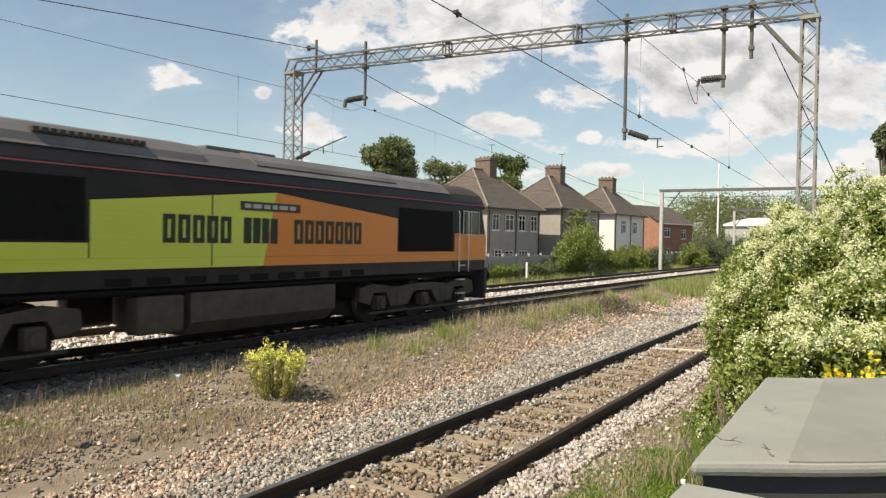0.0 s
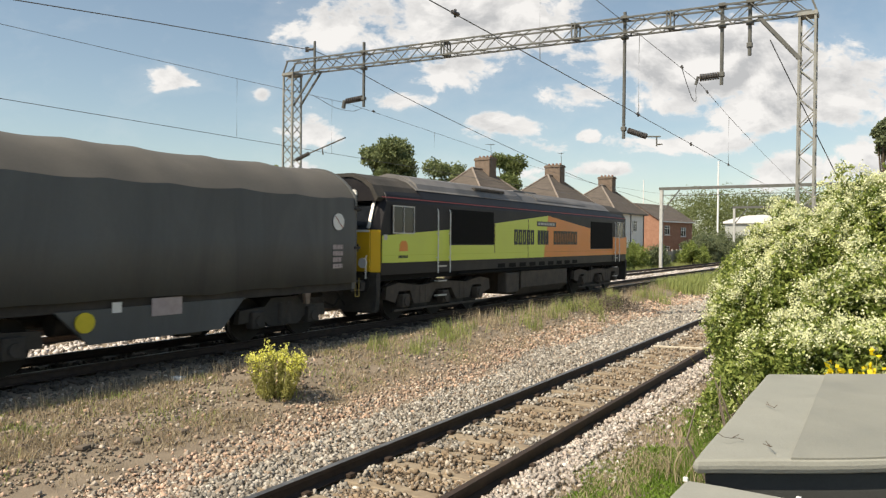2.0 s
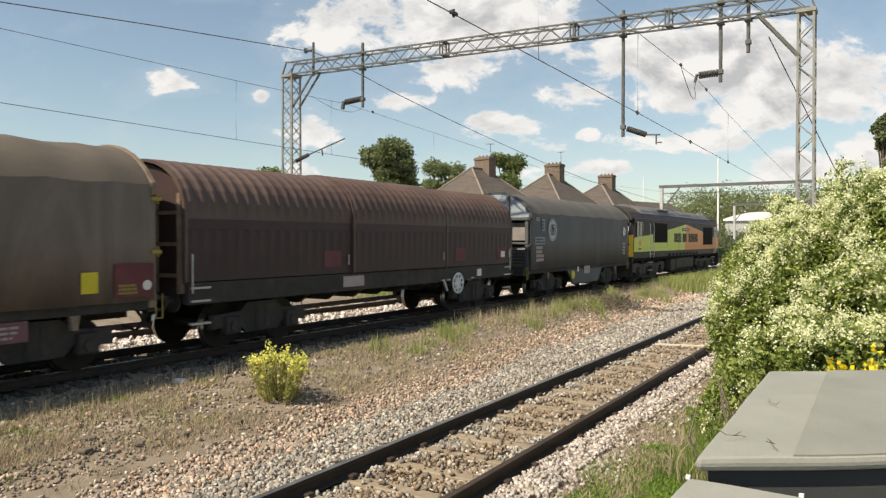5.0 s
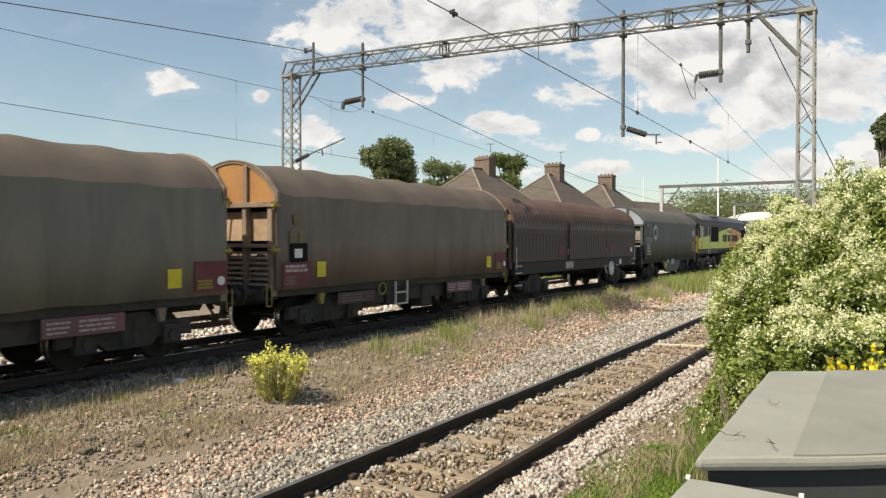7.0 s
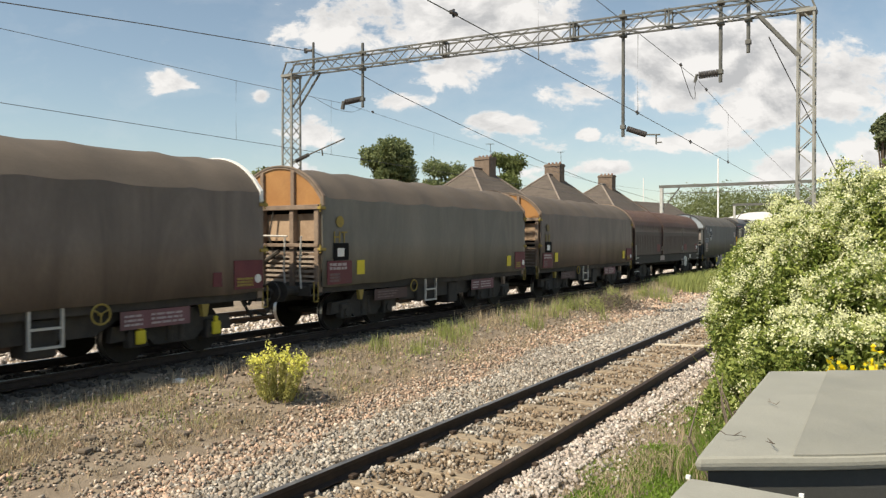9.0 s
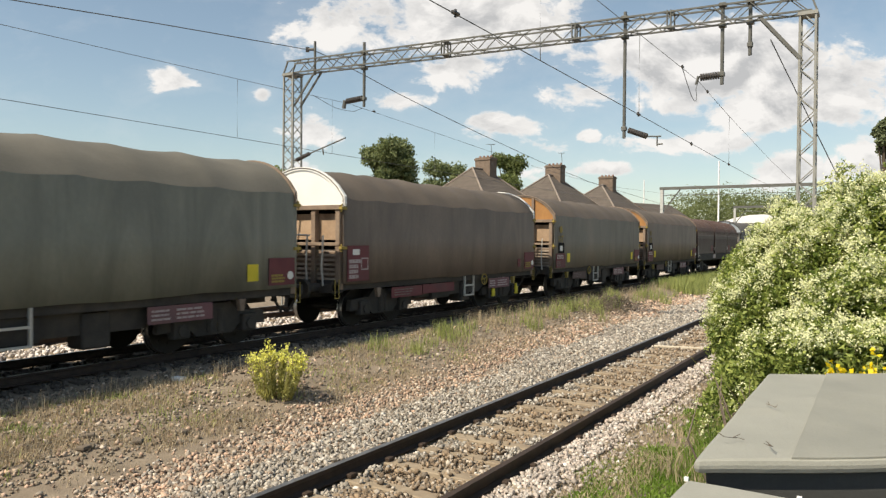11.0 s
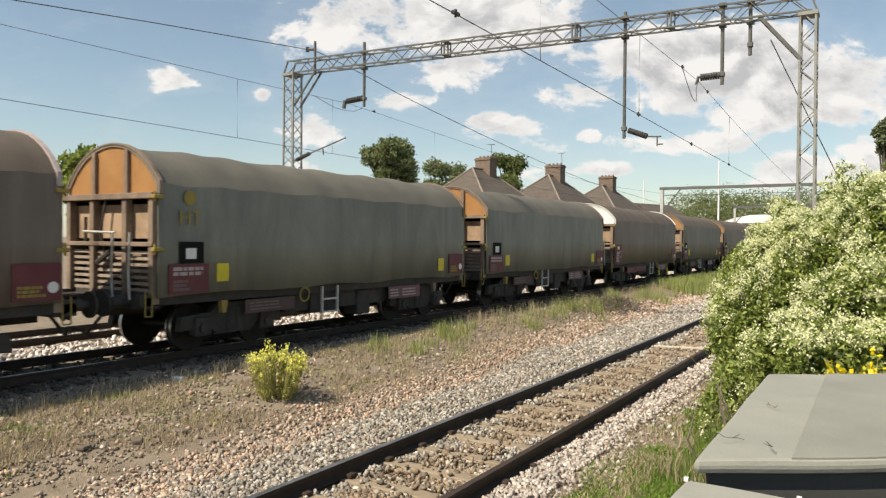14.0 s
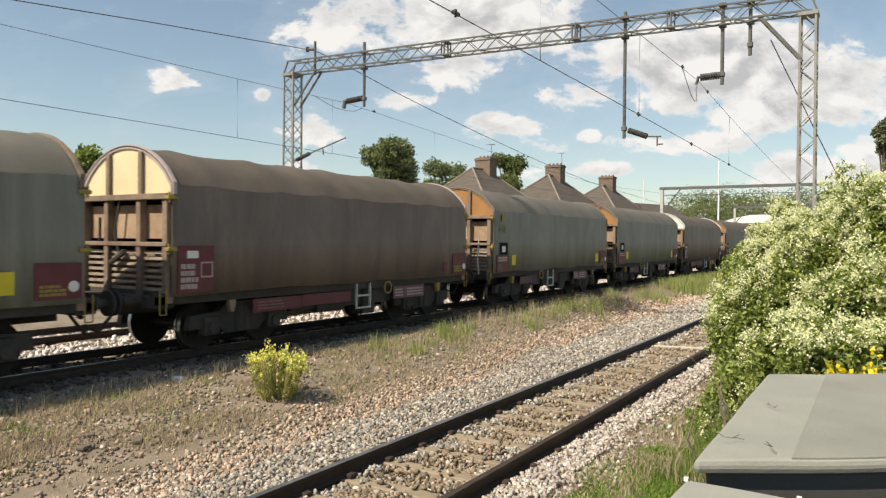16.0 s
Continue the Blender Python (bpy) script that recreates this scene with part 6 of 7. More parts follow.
def make_ballast():
    # grey stones hugging the siding, thinning outwards into pinkish older ones
    for n, lo, hi, m, lab, edge in ((42000, .80, 3.2, "stone_grey", "loose grey ballast stones along the siding rail", (1.6, .9)), (46000, .9, 4.3, "stone", "loose pinkish brown ballast stones beside the siding", None)):
        xs, ys = clear_of_rails(*scatter(n, 2.5, 38, lo, hi, 2.0))
        e = ys - np.array([y_side(x) for x in xs])
        w = .16 * np.sin(xs * .9) + .10 * np.sin(xs * 2.3 + 1) + np.clip(.09 * (xs - 6), 0, .95)
        chance = np.clip((2.15 + w - e) / .35, .05, 1) if edge else np.clip((e - 1.90 - w) / .35, .05, 1) * np.clip((3.35 + w - e) / .6, .04, 1)
        k = RNG.random(len(xs)) < chance
        xs, ys = xs[k], ys[k]
        e = np.abs(ys - np.array([y_side(x) for x in xs]))
        stones("ballast_stones", xs, ys, .042 * np.clip(xs / 14, 1, 2), M[m], lab, .3, np.where(e < 1.32, np.maximum(z_at(xs, ys), Z_SIDE - .175), z_at(xs, ys)))
    # between the rails, spilling over the sleepers
    xs, ys = clear_of_rails(*scatter(26000, 2.5, 34, -.70, .70, 1.9))
    f = np.abs(((xs - 2.0 + .35) % .70) - .35)
    k = (f > .125) | (RNG.random(len(xs)) < .09)
    xs, ys, f = xs[k], ys[k], f[k]
    z = np.where(f > .125, Z_SIDE - .198 + .022 * np.sin(xs * 3.1 + ys * 5), Z_SIDE - .16)
    off = np.abs(ys - np.array([y_side(x) for x in xs])) + .12 * np.sin(xs * 1.7) + RNG.normal(0, .08, len(xs))
    for k, m, lab in ((off < .38, "stone_brown", "oily brown ballast stones between sleepers"), (off >= .38, "stone_grey", "pale grey ballast stones beside the siding rails")):
        stones("ballast_stones", xs[k], ys[k], .044 * np.clip(xs[k] / 14, 1, 2), M[m], lab, .3, z[k])
    # pale stones on the camera's side
    xs, ys = clear_of_rails(*scatter(26000, 2.5, 30, -1.85, -.80, 1.9))
    e = np.array([y_side(x) for x in xs]) - ys
    k = RNG.random(len(xs)) < np.clip((1.65 + .15 * np.sin(xs * 1.7) - e) / .5, .05, 1)
    xs, ys, e = xs[k], ys[k], e[k]
    stones("ballast_stones", xs, ys, .042 * np.clip(xs / 14, 1, 2), M["stone_pale"], "pale fresh ballast stones beside the siding rail", .3, np.where(e < 1.34, np.maximum(z_at(xs, ys), Z_SIDE - .17), z_at(xs, ys)))
    # thin gravel on the verge
    xs, ys = scatter(12000, 3, 30, 3.4, 6.9, 2.2)
    stones("verge_gravel", xs, ys, .036 * np.clip(xs / 14, 1, 2), M["stone_verge"], "small brown gravel scattered over dry verge", .2)
    xs, ys = scatter(3000, 3, 32, 3.4, 6.9, 2.0)
    stones("verge_gravel", xs, ys, .05, M["stone"], "scattered pinkish stones on dry verge", .2)
    # main line beds
    n = 9500
    xs = 3 + 85 * RNG.random(n) ** 1.7
    ys = RNG.uniform(14.05, 15.55, n)
    stones("ballast_stones", xs, ys, .085, M["stone_fresh"], "pale ballast between the two main tracks", .2)
    xs = 3 + 60 * RNG.random(n) ** 1.9
    ys = RNG.uniform(10.55, 14.05, n)
    k = (np.abs(np.abs(ys - Y_TRAIN) - .753) > .1) & (ys > 11.3)
    # stones under the train: grimy, and coloured darker for its shade
    stones("ballast_stones", xs[k], ys[k], .07, M["stone_grime_shade"], "grimy ballast, darkened further for the shade under the freight train", .2)
    k = ys <= 11.3
    stones("ballast_stones", xs[k], ys[k], .055, M["stone_verge"], "brown stones on the shoulder of the main line", .2)
    xs = 3 + 60 * RNG.random(6500) ** 1.5
    ys = RNG.uniform(15.55, 18.4, 6500)
    k = (np.abs(np.abs(ys - Y_FAR) - .753) > .1)
    stones("ballast_stones", xs[k], ys[k], .08, M["stone_fresh"], "pale ballast of the second main track", .2)


make_ballast()


def near_stones():
    """The stones closest to the cabinets, each one a piece of the siding's bed."""
    rnd = random.Random(31)
    kinds = []
    for name in ("stone_grey", "stone", "stone_grey", "stone_pale"):
        shapes = []
        for i in range(6):
            bm = B()
            bmesh.ops.create_cube(bm, size=1.0)
            for v in bm.verts:
                v.co = Vector([c * rnd.uniform(.55, 1.1) for c in v.co])
            bmesh.ops.bevel(bm, geom=list(bm.edges), offset=.07, segments=1, affect="EDGES")
            shapes.append(data_of(bm, "ballast_stone", M[name]))
        kinds.append(shapes)
    for i in range(300):
        pale = i % 5 == 0
        x = rnd.uniform(4.6, 8.2)
        y = y_side(x) + (-rnd.uniform(.95, 1.5) if pale else rnd.uniform(.92, 2.9))
        o = new("ballast_stone", rnd.choice(kinds[3] if pale else kinds[rnd.randrange(3)]))
        o.parent = near_track
        k = rnd.uniform(.04, .068)
        z = ground_z(x, y) + .028
        if abs(y - y_side(x)) < 1.32:
            z = max(z, Z_SIDE - .15)
        m = pose(x, y, z, rnd.uniform(-40, 40), rnd.uniform(-40, 40), rnd.uniform(0, 360))
        o.matrix_basis = m @ Matrix.Diagonal((k * rnd.uniform(.8, 1.4), k, k * rnd.uniform(.6, 1), 1))


near_stones()


def blades(name, xs, ys, height, width, material, label, lean=.45, zb=None):
    """Bent grass blades, three corners wide at the foot and a tip."""
    n = len(xs)
    z = z_at(xs, ys) if zb is None else zb
    h = height * RNG.uniform(.45, 1.2, n)
    a = RNG.uniform(0, 2 * math.pi, n)
    b = RNG.uniform(0, 2 * math.pi, n)
    off = np.stack([np.cos(b), np.sin(b)], -1) * (h * lean * RNG.uniform(.1, 1, n))[:, None]
    wd = np.stack([np.cos(a), np.sin(a)], -1) * width / 2
    p = np.stack([xs, ys], -1)
    v = np.zeros((n, 5, 3))
    v[:, 0, :2], v[:, 1, :2] = p - wd, p + wd
    v[:, 2, :2], v[:, 3, :2] = p + wd * .7 + off * .35, p - wd * .7 + off * .35
    v[:, 4, :2] = p + off
    v[:, 0, 2] = v[:, 1, 2] = z - .01
    v[:, 2, 2] = v[:, 3, 2] = z + h * .6
    v[:, 4, 2] = z + h
    base = np.arange(n) * 5
    f = np.concatenate([np.stack([base, base + 1, base + 2], -1), np.stack([base, base + 2, base + 3], -1), np.stack([base + 3, base + 2, base + 4], -1)])
    ob = raw(name, v.reshape(-1, 3), f, material)
    return tagged(ob, label, "grass", kind="stuff")


def tufts(n_tufts, per, x0, x1, y0, y1, spread, power=1.0):
    cx = x0 + (x1 - x0) * RNG.random(n_tufts) ** power
    cy = RNG.uniform(y0, y1, n_tufts)
    xs = np.repeat(cx, per) + RNG.normal(0, spread, n_tufts * per)
    ys = np.repeat(cy, per) + RNG.normal(0, spread, n_tufts * per)
    return xs, ys


def make_grass():
    xs, ys = tufts(5200, 10, 4, 34, 7.7, 10.4, .12, 1.6)
    k = np.array([noise.noise(Vector((x * .8, y * 1.3, 5.0))) for x, y in zip(xs, ys)]) > -.08
    xs, ys = xs[k], ys[k]
    blades("dry_grass", xs, ys, .10, .008, M["grass_dry"], "short dry straw-coloured grass on the verge", 1.1)
    xs, ys = tufts(80, 22, 4, 16, 8.2, 10.3, .16, 1.2)
    blades("weeds", xs, ys, .10, .016, M["grass_green"], "low olive weeds on the verge", 1.2)
    # tall green grass strip
    xs, ys = tufts(150, 26, 17.0, 38, 8.2, 9.6, .16)
    k = (ys > 8.3 + .6 * np.sin(xs * .8)) & (np.array([noise.noise(Vector((x * .55, y * .9, 2.0))) for x, y in zip(xs, ys)]) > .05)
    blades("tall_grass", xs[k], ys[k], .50, .016, M["grass_green"], "tall green grass between the tracks", .5)
    xs, ys = tufts(420, 26, 36, 66, 8.4, 10.6, .25)
    blades("tall_grass", xs, ys, .50, .03, M["grass_green"], "tall green grass further along the tracks", .5)
    xs, ys = tufts(16, 40, 12.0, 17.0, 8.9, 9.8, .13)
    blades("tall_grass", xs, ys, .34, .013, M["grass_green"], "scattered green grass tufts on the verge", .5)
    xs, ys = tufts(80, 16, 17, 40, 9.5, 10.3, .15)
    blades("dry_grass", xs, ys, .40, .010, M["grass_dry"], "tall dry seed-headed grass along the main line", .4)
    xs, ys = tufts(80, 5, 4.2, 13, 9.95, 10.4, .06)
    blades("dry_stalks", xs, ys, .26, .008, M["grass_dry"], "pale dry stalks along the ballast edge", .3)
    # lush grass on the camera's side
    xs, ys = tufts(3400, 14, 4.5, 13.0, 1.2, 3.15, .07)
    d = np.array([y_side(x) for x in xs]) - ys
    k = d > 1.38 + .2 * np.sin(xs * 2.1) + .12 * np.sin(xs * 5.3) + .5 * np.clip((xs - 8) / 2, 0, 1) * (RNG.random(len(xs)) > .08)
    blades("lush_grass", xs[k], ys[k], .052, .017, M["lush"], "lush green grass beside the siding", 1.2)
    xs, ys = tufts(420, 16, 4.2, 9.0, 2.35, 3.05, .09)
    blades("dry_grass", xs, ys, .07, .009, M["grass_dry"], "bleached dry grass between ballast and lush grass", 1.3)
    xs, ys = tufts(170, 14, 7.5, 14.0, 2.4, 3.2, .10)
    blades("dry_grass", xs, ys, .08, .009, M["grass_dry"], "dry grass mixed in beside the siding", 1.0)
    xs, ys = tufts(560, 12, 8.4, 12.0, .95, 2.1, .10)
    blades("long_grass", xs, ys, .28, .011, M["lush"], "long green grass under the vine", .8)
    xs, ys = tufts(260, 12, 8.2, 12.2, .95, 2.3, .10)
    blades("dry_grass", xs, ys, .25, .009, M["grass_dry"], "long dry grass under the vine", .9)
    # far grass bank beyond the main line
    xs, ys = tufts(900, 14, 24, 110, 18.6, 20.6, .3)
    blades("bank_grass", xs, ys, .42, .03, M["grass_green"], "unkempt grass bank by the boundary fence", .6)


make_grass()


def leaf_cloud(pts, size, aspect=.6, droop=0.0):
    """A folded four-cornered leaf at each point; returns corners and faces."""
    n = len(pts)
    r = turns(n)
    s = size * RNG.uniform(.6, 1.3, n)
    loc = np.array([(0, 0, 0), (.5, aspect * .5, .10), (1, 0, -droop), (.5, -aspect * .5, .10)]) - (.5, 0, 0)
    v = np.einsum("nij,kj->nki", r, loc) * s[:, None, None] + pts[:, None]
    f = np.arange(n * 4).reshape(n, 4)
    return v.reshape(-1, 3), f


def shell(blobs, n, seed, inner=.72, rough=.18, cut=None):
    """Points in the outer layer of a union of ellipsoids (centre, radii), broken up by noise."""
    rg = np.random.default_rng(seed)
    vol = np.array([r[0] * r[1] + r[1] * r[2] + r[0] * r[2] for c, r in blobs])
    pick = rg.choice(len(blobs), n, p=vol / vol.sum())
    d = rg.normal(size=(n, 3))
    d /= np.linalg.norm(d, axis=1)[:, None]
    c = np.array([blobs[i][0] for i in pick], float)
    r = np.array([blobs[i][1] for i in pick], float)
    lump = np.array([noise.noise(Vector(q * 2.3 + i * 7.0)) for q, i in zip(d, pick)])
    rad = rg.uniform(inner, 1.0, n) + rough * lump
    p = c + d * r * rad[:, None]
    keep = np.ones(n, bool)
    for cc, rr in blobs:
        q = ((p - np.array(cc)) / np.array(rr))
        keep &= (q * q).sum(1) > (inner * .8) ** 2
    if cut is not None:
        keep &= p[:, 2] > cut
    return p[keep]


def make_tree(at, height, spread, seed, leaf, size, n, trunk=.35, label="", depth=None, low=.35, group="trees beyond the railway"):
    t = thing("tree", at, label, "tree", group)
    rnd = random.Random(seed)
    bm = B()
    tube(bm, (0, 0, -.5), (rnd.uniform(-.2, .2), 0, height * .45), trunk, 9, trunk * .6)
    blobs = []
    for i in range(24):
        a = rnd.uniform(0, 6.28)
        f = rnd.uniform(0, 1) ** .6
        zc = height * (low + (.86 - low) * rnd.random())
        mid = (low + .86) / 2
        taper = math.sqrt(max(.1, 1 - (abs(zc / height - mid) / (.98 - mid)) ** 2))
        rr = spread * f * .66 * taper
        c = Vector((math.cos(a) * rr, math.sin(a) * rr * (depth or 1), zc))
        r = spread * rnd.uniform(.26, .46) * (.7 + .3 * taper)
        blobs.append((tuple(c), (r, r, r * rnd.uniform(.7, .95))))
        tube(bm, (0, 0, height * rnd.uniform(.2, .42)), c, trunk * .4, 6, trunk * .1)
    part("trunk", bm, M["bark"], t)
    v, f = leaf_cloud(shell(blobs, n, seed, .35, .45), size)
    tagged(raw("crown", v, f, leaf, t), kind="stuff")
    return t


make_tree((55.0, 39.9, 0), 13.4, 3.0, 1, M["tree_leaf"], .28, 36000, .4, "dark green broadleaf tree with a rounded crown", low=.42)
make_tree((68.0, 42.3, 0), 11.6, 3.0, 2, M["tree_leaf"], .26, 20000, .35, "dark green broadleaf tree behind the houses", low=.45)
make_tree((84.0, 42.5, 0), 14.6, 3.0, 3, M["tree_light"], .34, 14000, .4, "bright green tree behind the house roofs", low=.4)
make_tree((30.0, 47.6, 0), 9.3, 2.5, 4, M["leaf_light"], .45, 5000, .35, "green tree beyond the freight train", low=.4)
make_tree((44.5, 45.1, 0), 8.9, 2.2, 5, M["tree_leaf"], .45, 4000, .3, "dark tree beyond the freight train", low=.4)
make_tree((58.5, .95, 0), 12.4, 1.0, 6, M["leaf_dull"], .3, 5000, .22, "dark narrow tree rising behind the vine", low=.66)
make_tree((69.0, 27.4, 0), 6.6, 1.7, 7, M["tree_leaf"], .25, 3000, .15, "small garden tree beside the grey house", low=.3)


def make_shrub(at, radii, seed, leaf, size, n, label, category="shrub"):
    t = thing("shrub", at, label, category, "shrubs by the boundary")
    rnd = random.Random(seed)
    blobs = []
    for i in range(16):
        a = rnd.uniform(0, 6.28)
        k = rnd.random() ** .5 * .85
        r = rnd.uniform(.22, .48)
        blobs.append(((math.cos(a) * radii[0] * k, math.sin(a) * radii[1] * k, radii[2] * rnd.uniform(.08, .80 - .35 * k)), (radii[0] * r, radii[1] * r, radii[2] * r * .75)))
    bm = B()
    for i in range(6):
        a = rnd.uniform(0, 6.28)
        tube(bm, (math.cos(a) * .1, math.sin(a) * .1, -.2), (math.cos(a) * radii[0] * .5, math.sin(a) * radii[1] * .5, radii[2] * .6), .04, 5, .015)
    tagged(part("stem_tangle", bm, M["bark"], t), kind="stuff")
    v, f = leaf_cloud(shell(blobs, n * 2, seed, .40, .55, 0.0), size * .72)
    tagged(raw("foliage", v, f, leaf, t), kind="stuff")


make_shrub((50.5, 19.9, .1), (4.0, 1.5, 3.5), 21, M["leaf_light"], .24, 9000, "bright green leafy shrub against the boundary fence")
make_shrub((54.5, 21.0, .1), (2.2, 1.4, 4.3), 22, M["tree_leaf"], .24, 4000, "dark green shrub by the fence")
make_shrub((63.5, 20.2, .1), (3.4, 1.3, 2.7), 23, M["leaf_light"], .22, 5000, "dull green shrub by the railway boundary")
make_shrub((39.5, 20.0, .05), (2.6, .6, .9), 24, M["leaf_light"], .16, 3000, "low brambles along the concrete fence")
make_shrub((44.0, 19.8, .05), (2.0, .7, 1.1), 29, M["tree_leaf"], .16, 2200, "low dark brambles along the concrete fence")
make_shrub((80.0, 18.6, .05), (2.4, 1.5, 2.7), 25, M["leaf_light"], .26, 4000, "green bush beside the far portal post")
make_shrub((58.5, 20.0, .1), (2.6, 1.0, 1.9), 31, M["leaf_light"], .2, 3000, "yellow-green scrub along the boundary fence")
make_shrub((47.0, 20.1, .1), (1.8, .8, 1.6), 32, M["leaf_light"], .18, 2500, "bright leafy brambles against the concrete fence")
make_shrub((69.5, 19.6, .1), (3.0, 1.3, 2.4), 33, M["leaf_dull"], .22, 4000, "dull green scrub beside the main line")
make_shrub((91.0, 20.0, .1), (6.0, 2.5, 3.4), 26, M["leaf_dull"], .30, 6000, "tall dark green bushes beside the main line")
make_shrub((104.0, 18.5, .1), (7.0, 3.0, 3.6), 27, M["leaf_dull"], .34, 6000, "tall dark green bushes further along the line")
make_shrub((108.0, 21.2, .1), (5.0, 3.5, 5.0), 34, M["leaf_dull"], .32, 5000, "tall green bushes in front of a distant warehouse")
make_shrub((118.0, 16.5, .1), (8.0, 4.0, 5.2), 28, M["leaf_dull"], .36, 7000, "green bushes at the bend of the line")


def make_far_woods():
    blobs = []
    rnd = random.Random(9)
    for i in range(46):
        a = radians(1 + 13.2 * i / 45)
        d = rnd.uniform(195, 250)
        h = rnd.uniform(10.5, 15.5) if i > 6 else rnd.uniform(9, 12)
        blobs.append(((math.cos(a) * d, math.sin(a) * d, h * .55), (8, 8, h * .55)))
    v, f = leaf_cloud(shell(blobs, 100000, 44, .72, .4, 0), .52)
    w = raw("far_woods", v, f, M["wood_leaf"])
    tagged(w, "distant belt of green deciduous woodland", "woodland", kind="stuff")
    # a lower dark belt behind the houses
    blobs = [((60 + 12 * i, 52 + rnd.uniform(-3, 3), 2.0), (8, 4, rnd.uniform(3.0, 5.0))) for i in range(10)]
    v, f = leaf_cloud(shell(blobs, 20000, 45, .8, .3, 0), .45)
    tagged(raw("garden_hedge", v, f, M["tree_leaf"]), "dark hedge and shrubs behind the gardens", "hedge", kind="stuff")


make_far_woods()


def make_distance():
    t = thing("warehouse", (0, 0, 0), "white industrial building with a low curved roof in the distance", "building")
    bm = B()
    box(bm, 139, 150, 16.5, 27.0, -1, 5.6)
    part("wall", bm, M["cladding"], t)
    bm = B()
    prism(bm, [(16.2, 5.604), (16.2, 6.1), (18.0, 6.7), (20.5, 7.1), (23.0, 7.0), (25.5, 6.5), (27.3, 5.9), (27.3, 5.604)], "x", 138.6, 150.4)
    part("roof", bm, M["tank"], t)
    for x, y, z, r, lab in ((150.0, 30.5, 18.0, .20, "tall white lighting mast in the distance"), (128.0, 38.5, 13.0, .12, "thin white lamp post beyond the houses")):
        bm = B()
        tube(bm, (x, y, -1), (x, y, z), r, 8, r * .7)
        m = part("lighting_mast", bm, M["tank"], None)
        tagged(m, lab, "mast")


make_distance()


# ---- flowering vine over the trackside fence ----
VINE = [((12.2, -.15, .45), (2.0, 2.00, 2.80)), ((9.6, .25, 0), (1.7, 1.30, 1.85)), ((12.0, 1.50, .8), (1.4, .85, 1.5)), ((10.3, 1.70, -.45), (1.5, .62, 1.10)), ((12.0, .95, 1.0), (1.5, 1.05, 1.55)),
        ((8.2, -1.7, .7), (2.4, 1.5, 2.3)), ((12.2, -3.2, .9), (3.4, 2.2, 2.7)), ((7.2, .35, -.25), (1.3, .68, 1.25)), ((8.7, 1.25, -.4), (1.1, .45, .85)), ((13.3, 2.15, 1.45), (.9, .50, .72))]


def vine_surface(n, seed, inner, outer=1.0, low=-.45):
    """Points on the vine's lumpy outside, the way out there, and how far each lump stands out."""
    rg = np.random.default_rng(seed)
    area = np.array([r[0] * r[1] + r[1] * r[2] + r[0] * r[2] for c, r in VINE])
    pick = rg.choice(len(VINE), n, p=area / area.sum())
    d = rg.normal(size=(n, 3))
    d /= np.linalg.norm(d, axis=1)[:, None]
    c = np.array([VINE[i][0] for i in pick], float)
    r = np.array([VINE[i][1] for i in pick], float)
    face = c + d * r
    ok = (face[:, 2] > low - .1) & (face[:, 1] > -.10 * face[:, 0] - .3)
    for cc, rr in VINE:
        q = (face - np.array(cc)) / np.array(rr)
        ok &= (q * q).sum(1) > .72
    c, r, d, face = c[ok], r[ok], d[ok], face[ok]
    lump = np.array([.9 * noise.noise(Vector(q * 1.5)) + .75 * noise.noise(Vector(q * 3.4)) for q in face])
    pit = np.array([max(0.0, noise.noise(Vector(q * 2.3 + (31, 7, 5))) - .22) for q in face])
    lump = lump - 1.5 * pit
    out = d / r
    out /= np.linalg.norm(out, axis=1)[:, None]
    p = c + d * r * (rg.uniform(inner, outer, len(c)) + .25 * lump - .02)[:, None]
    k = p[:, 2] > low
    return p[k], out[k], lump[k]


def drooping(p, out, per, length, thick, sag):
    """Points strung along a short shoot at each p that grows outwards and hangs over."""
    n = len(p)
    way = out * RNG.uniform(.3, 1, (n, 1)) + RNG.normal(0, .45, (n, 3))
    way /= np.linalg.norm(way, axis=1)[:, None]
    f = RNG.random((n, per, 1))
    size = length * RNG.uniform(.5, 1.3, (n, 1, 1))
    q = p[:, None] + way[:, None] * f * size
    q[..., 2] -= (sag * size[..., 0] * f[..., 0] ** 2)
    return (q + RNG.normal(0, thick, (n, per, 3))).reshape(-1, 3)


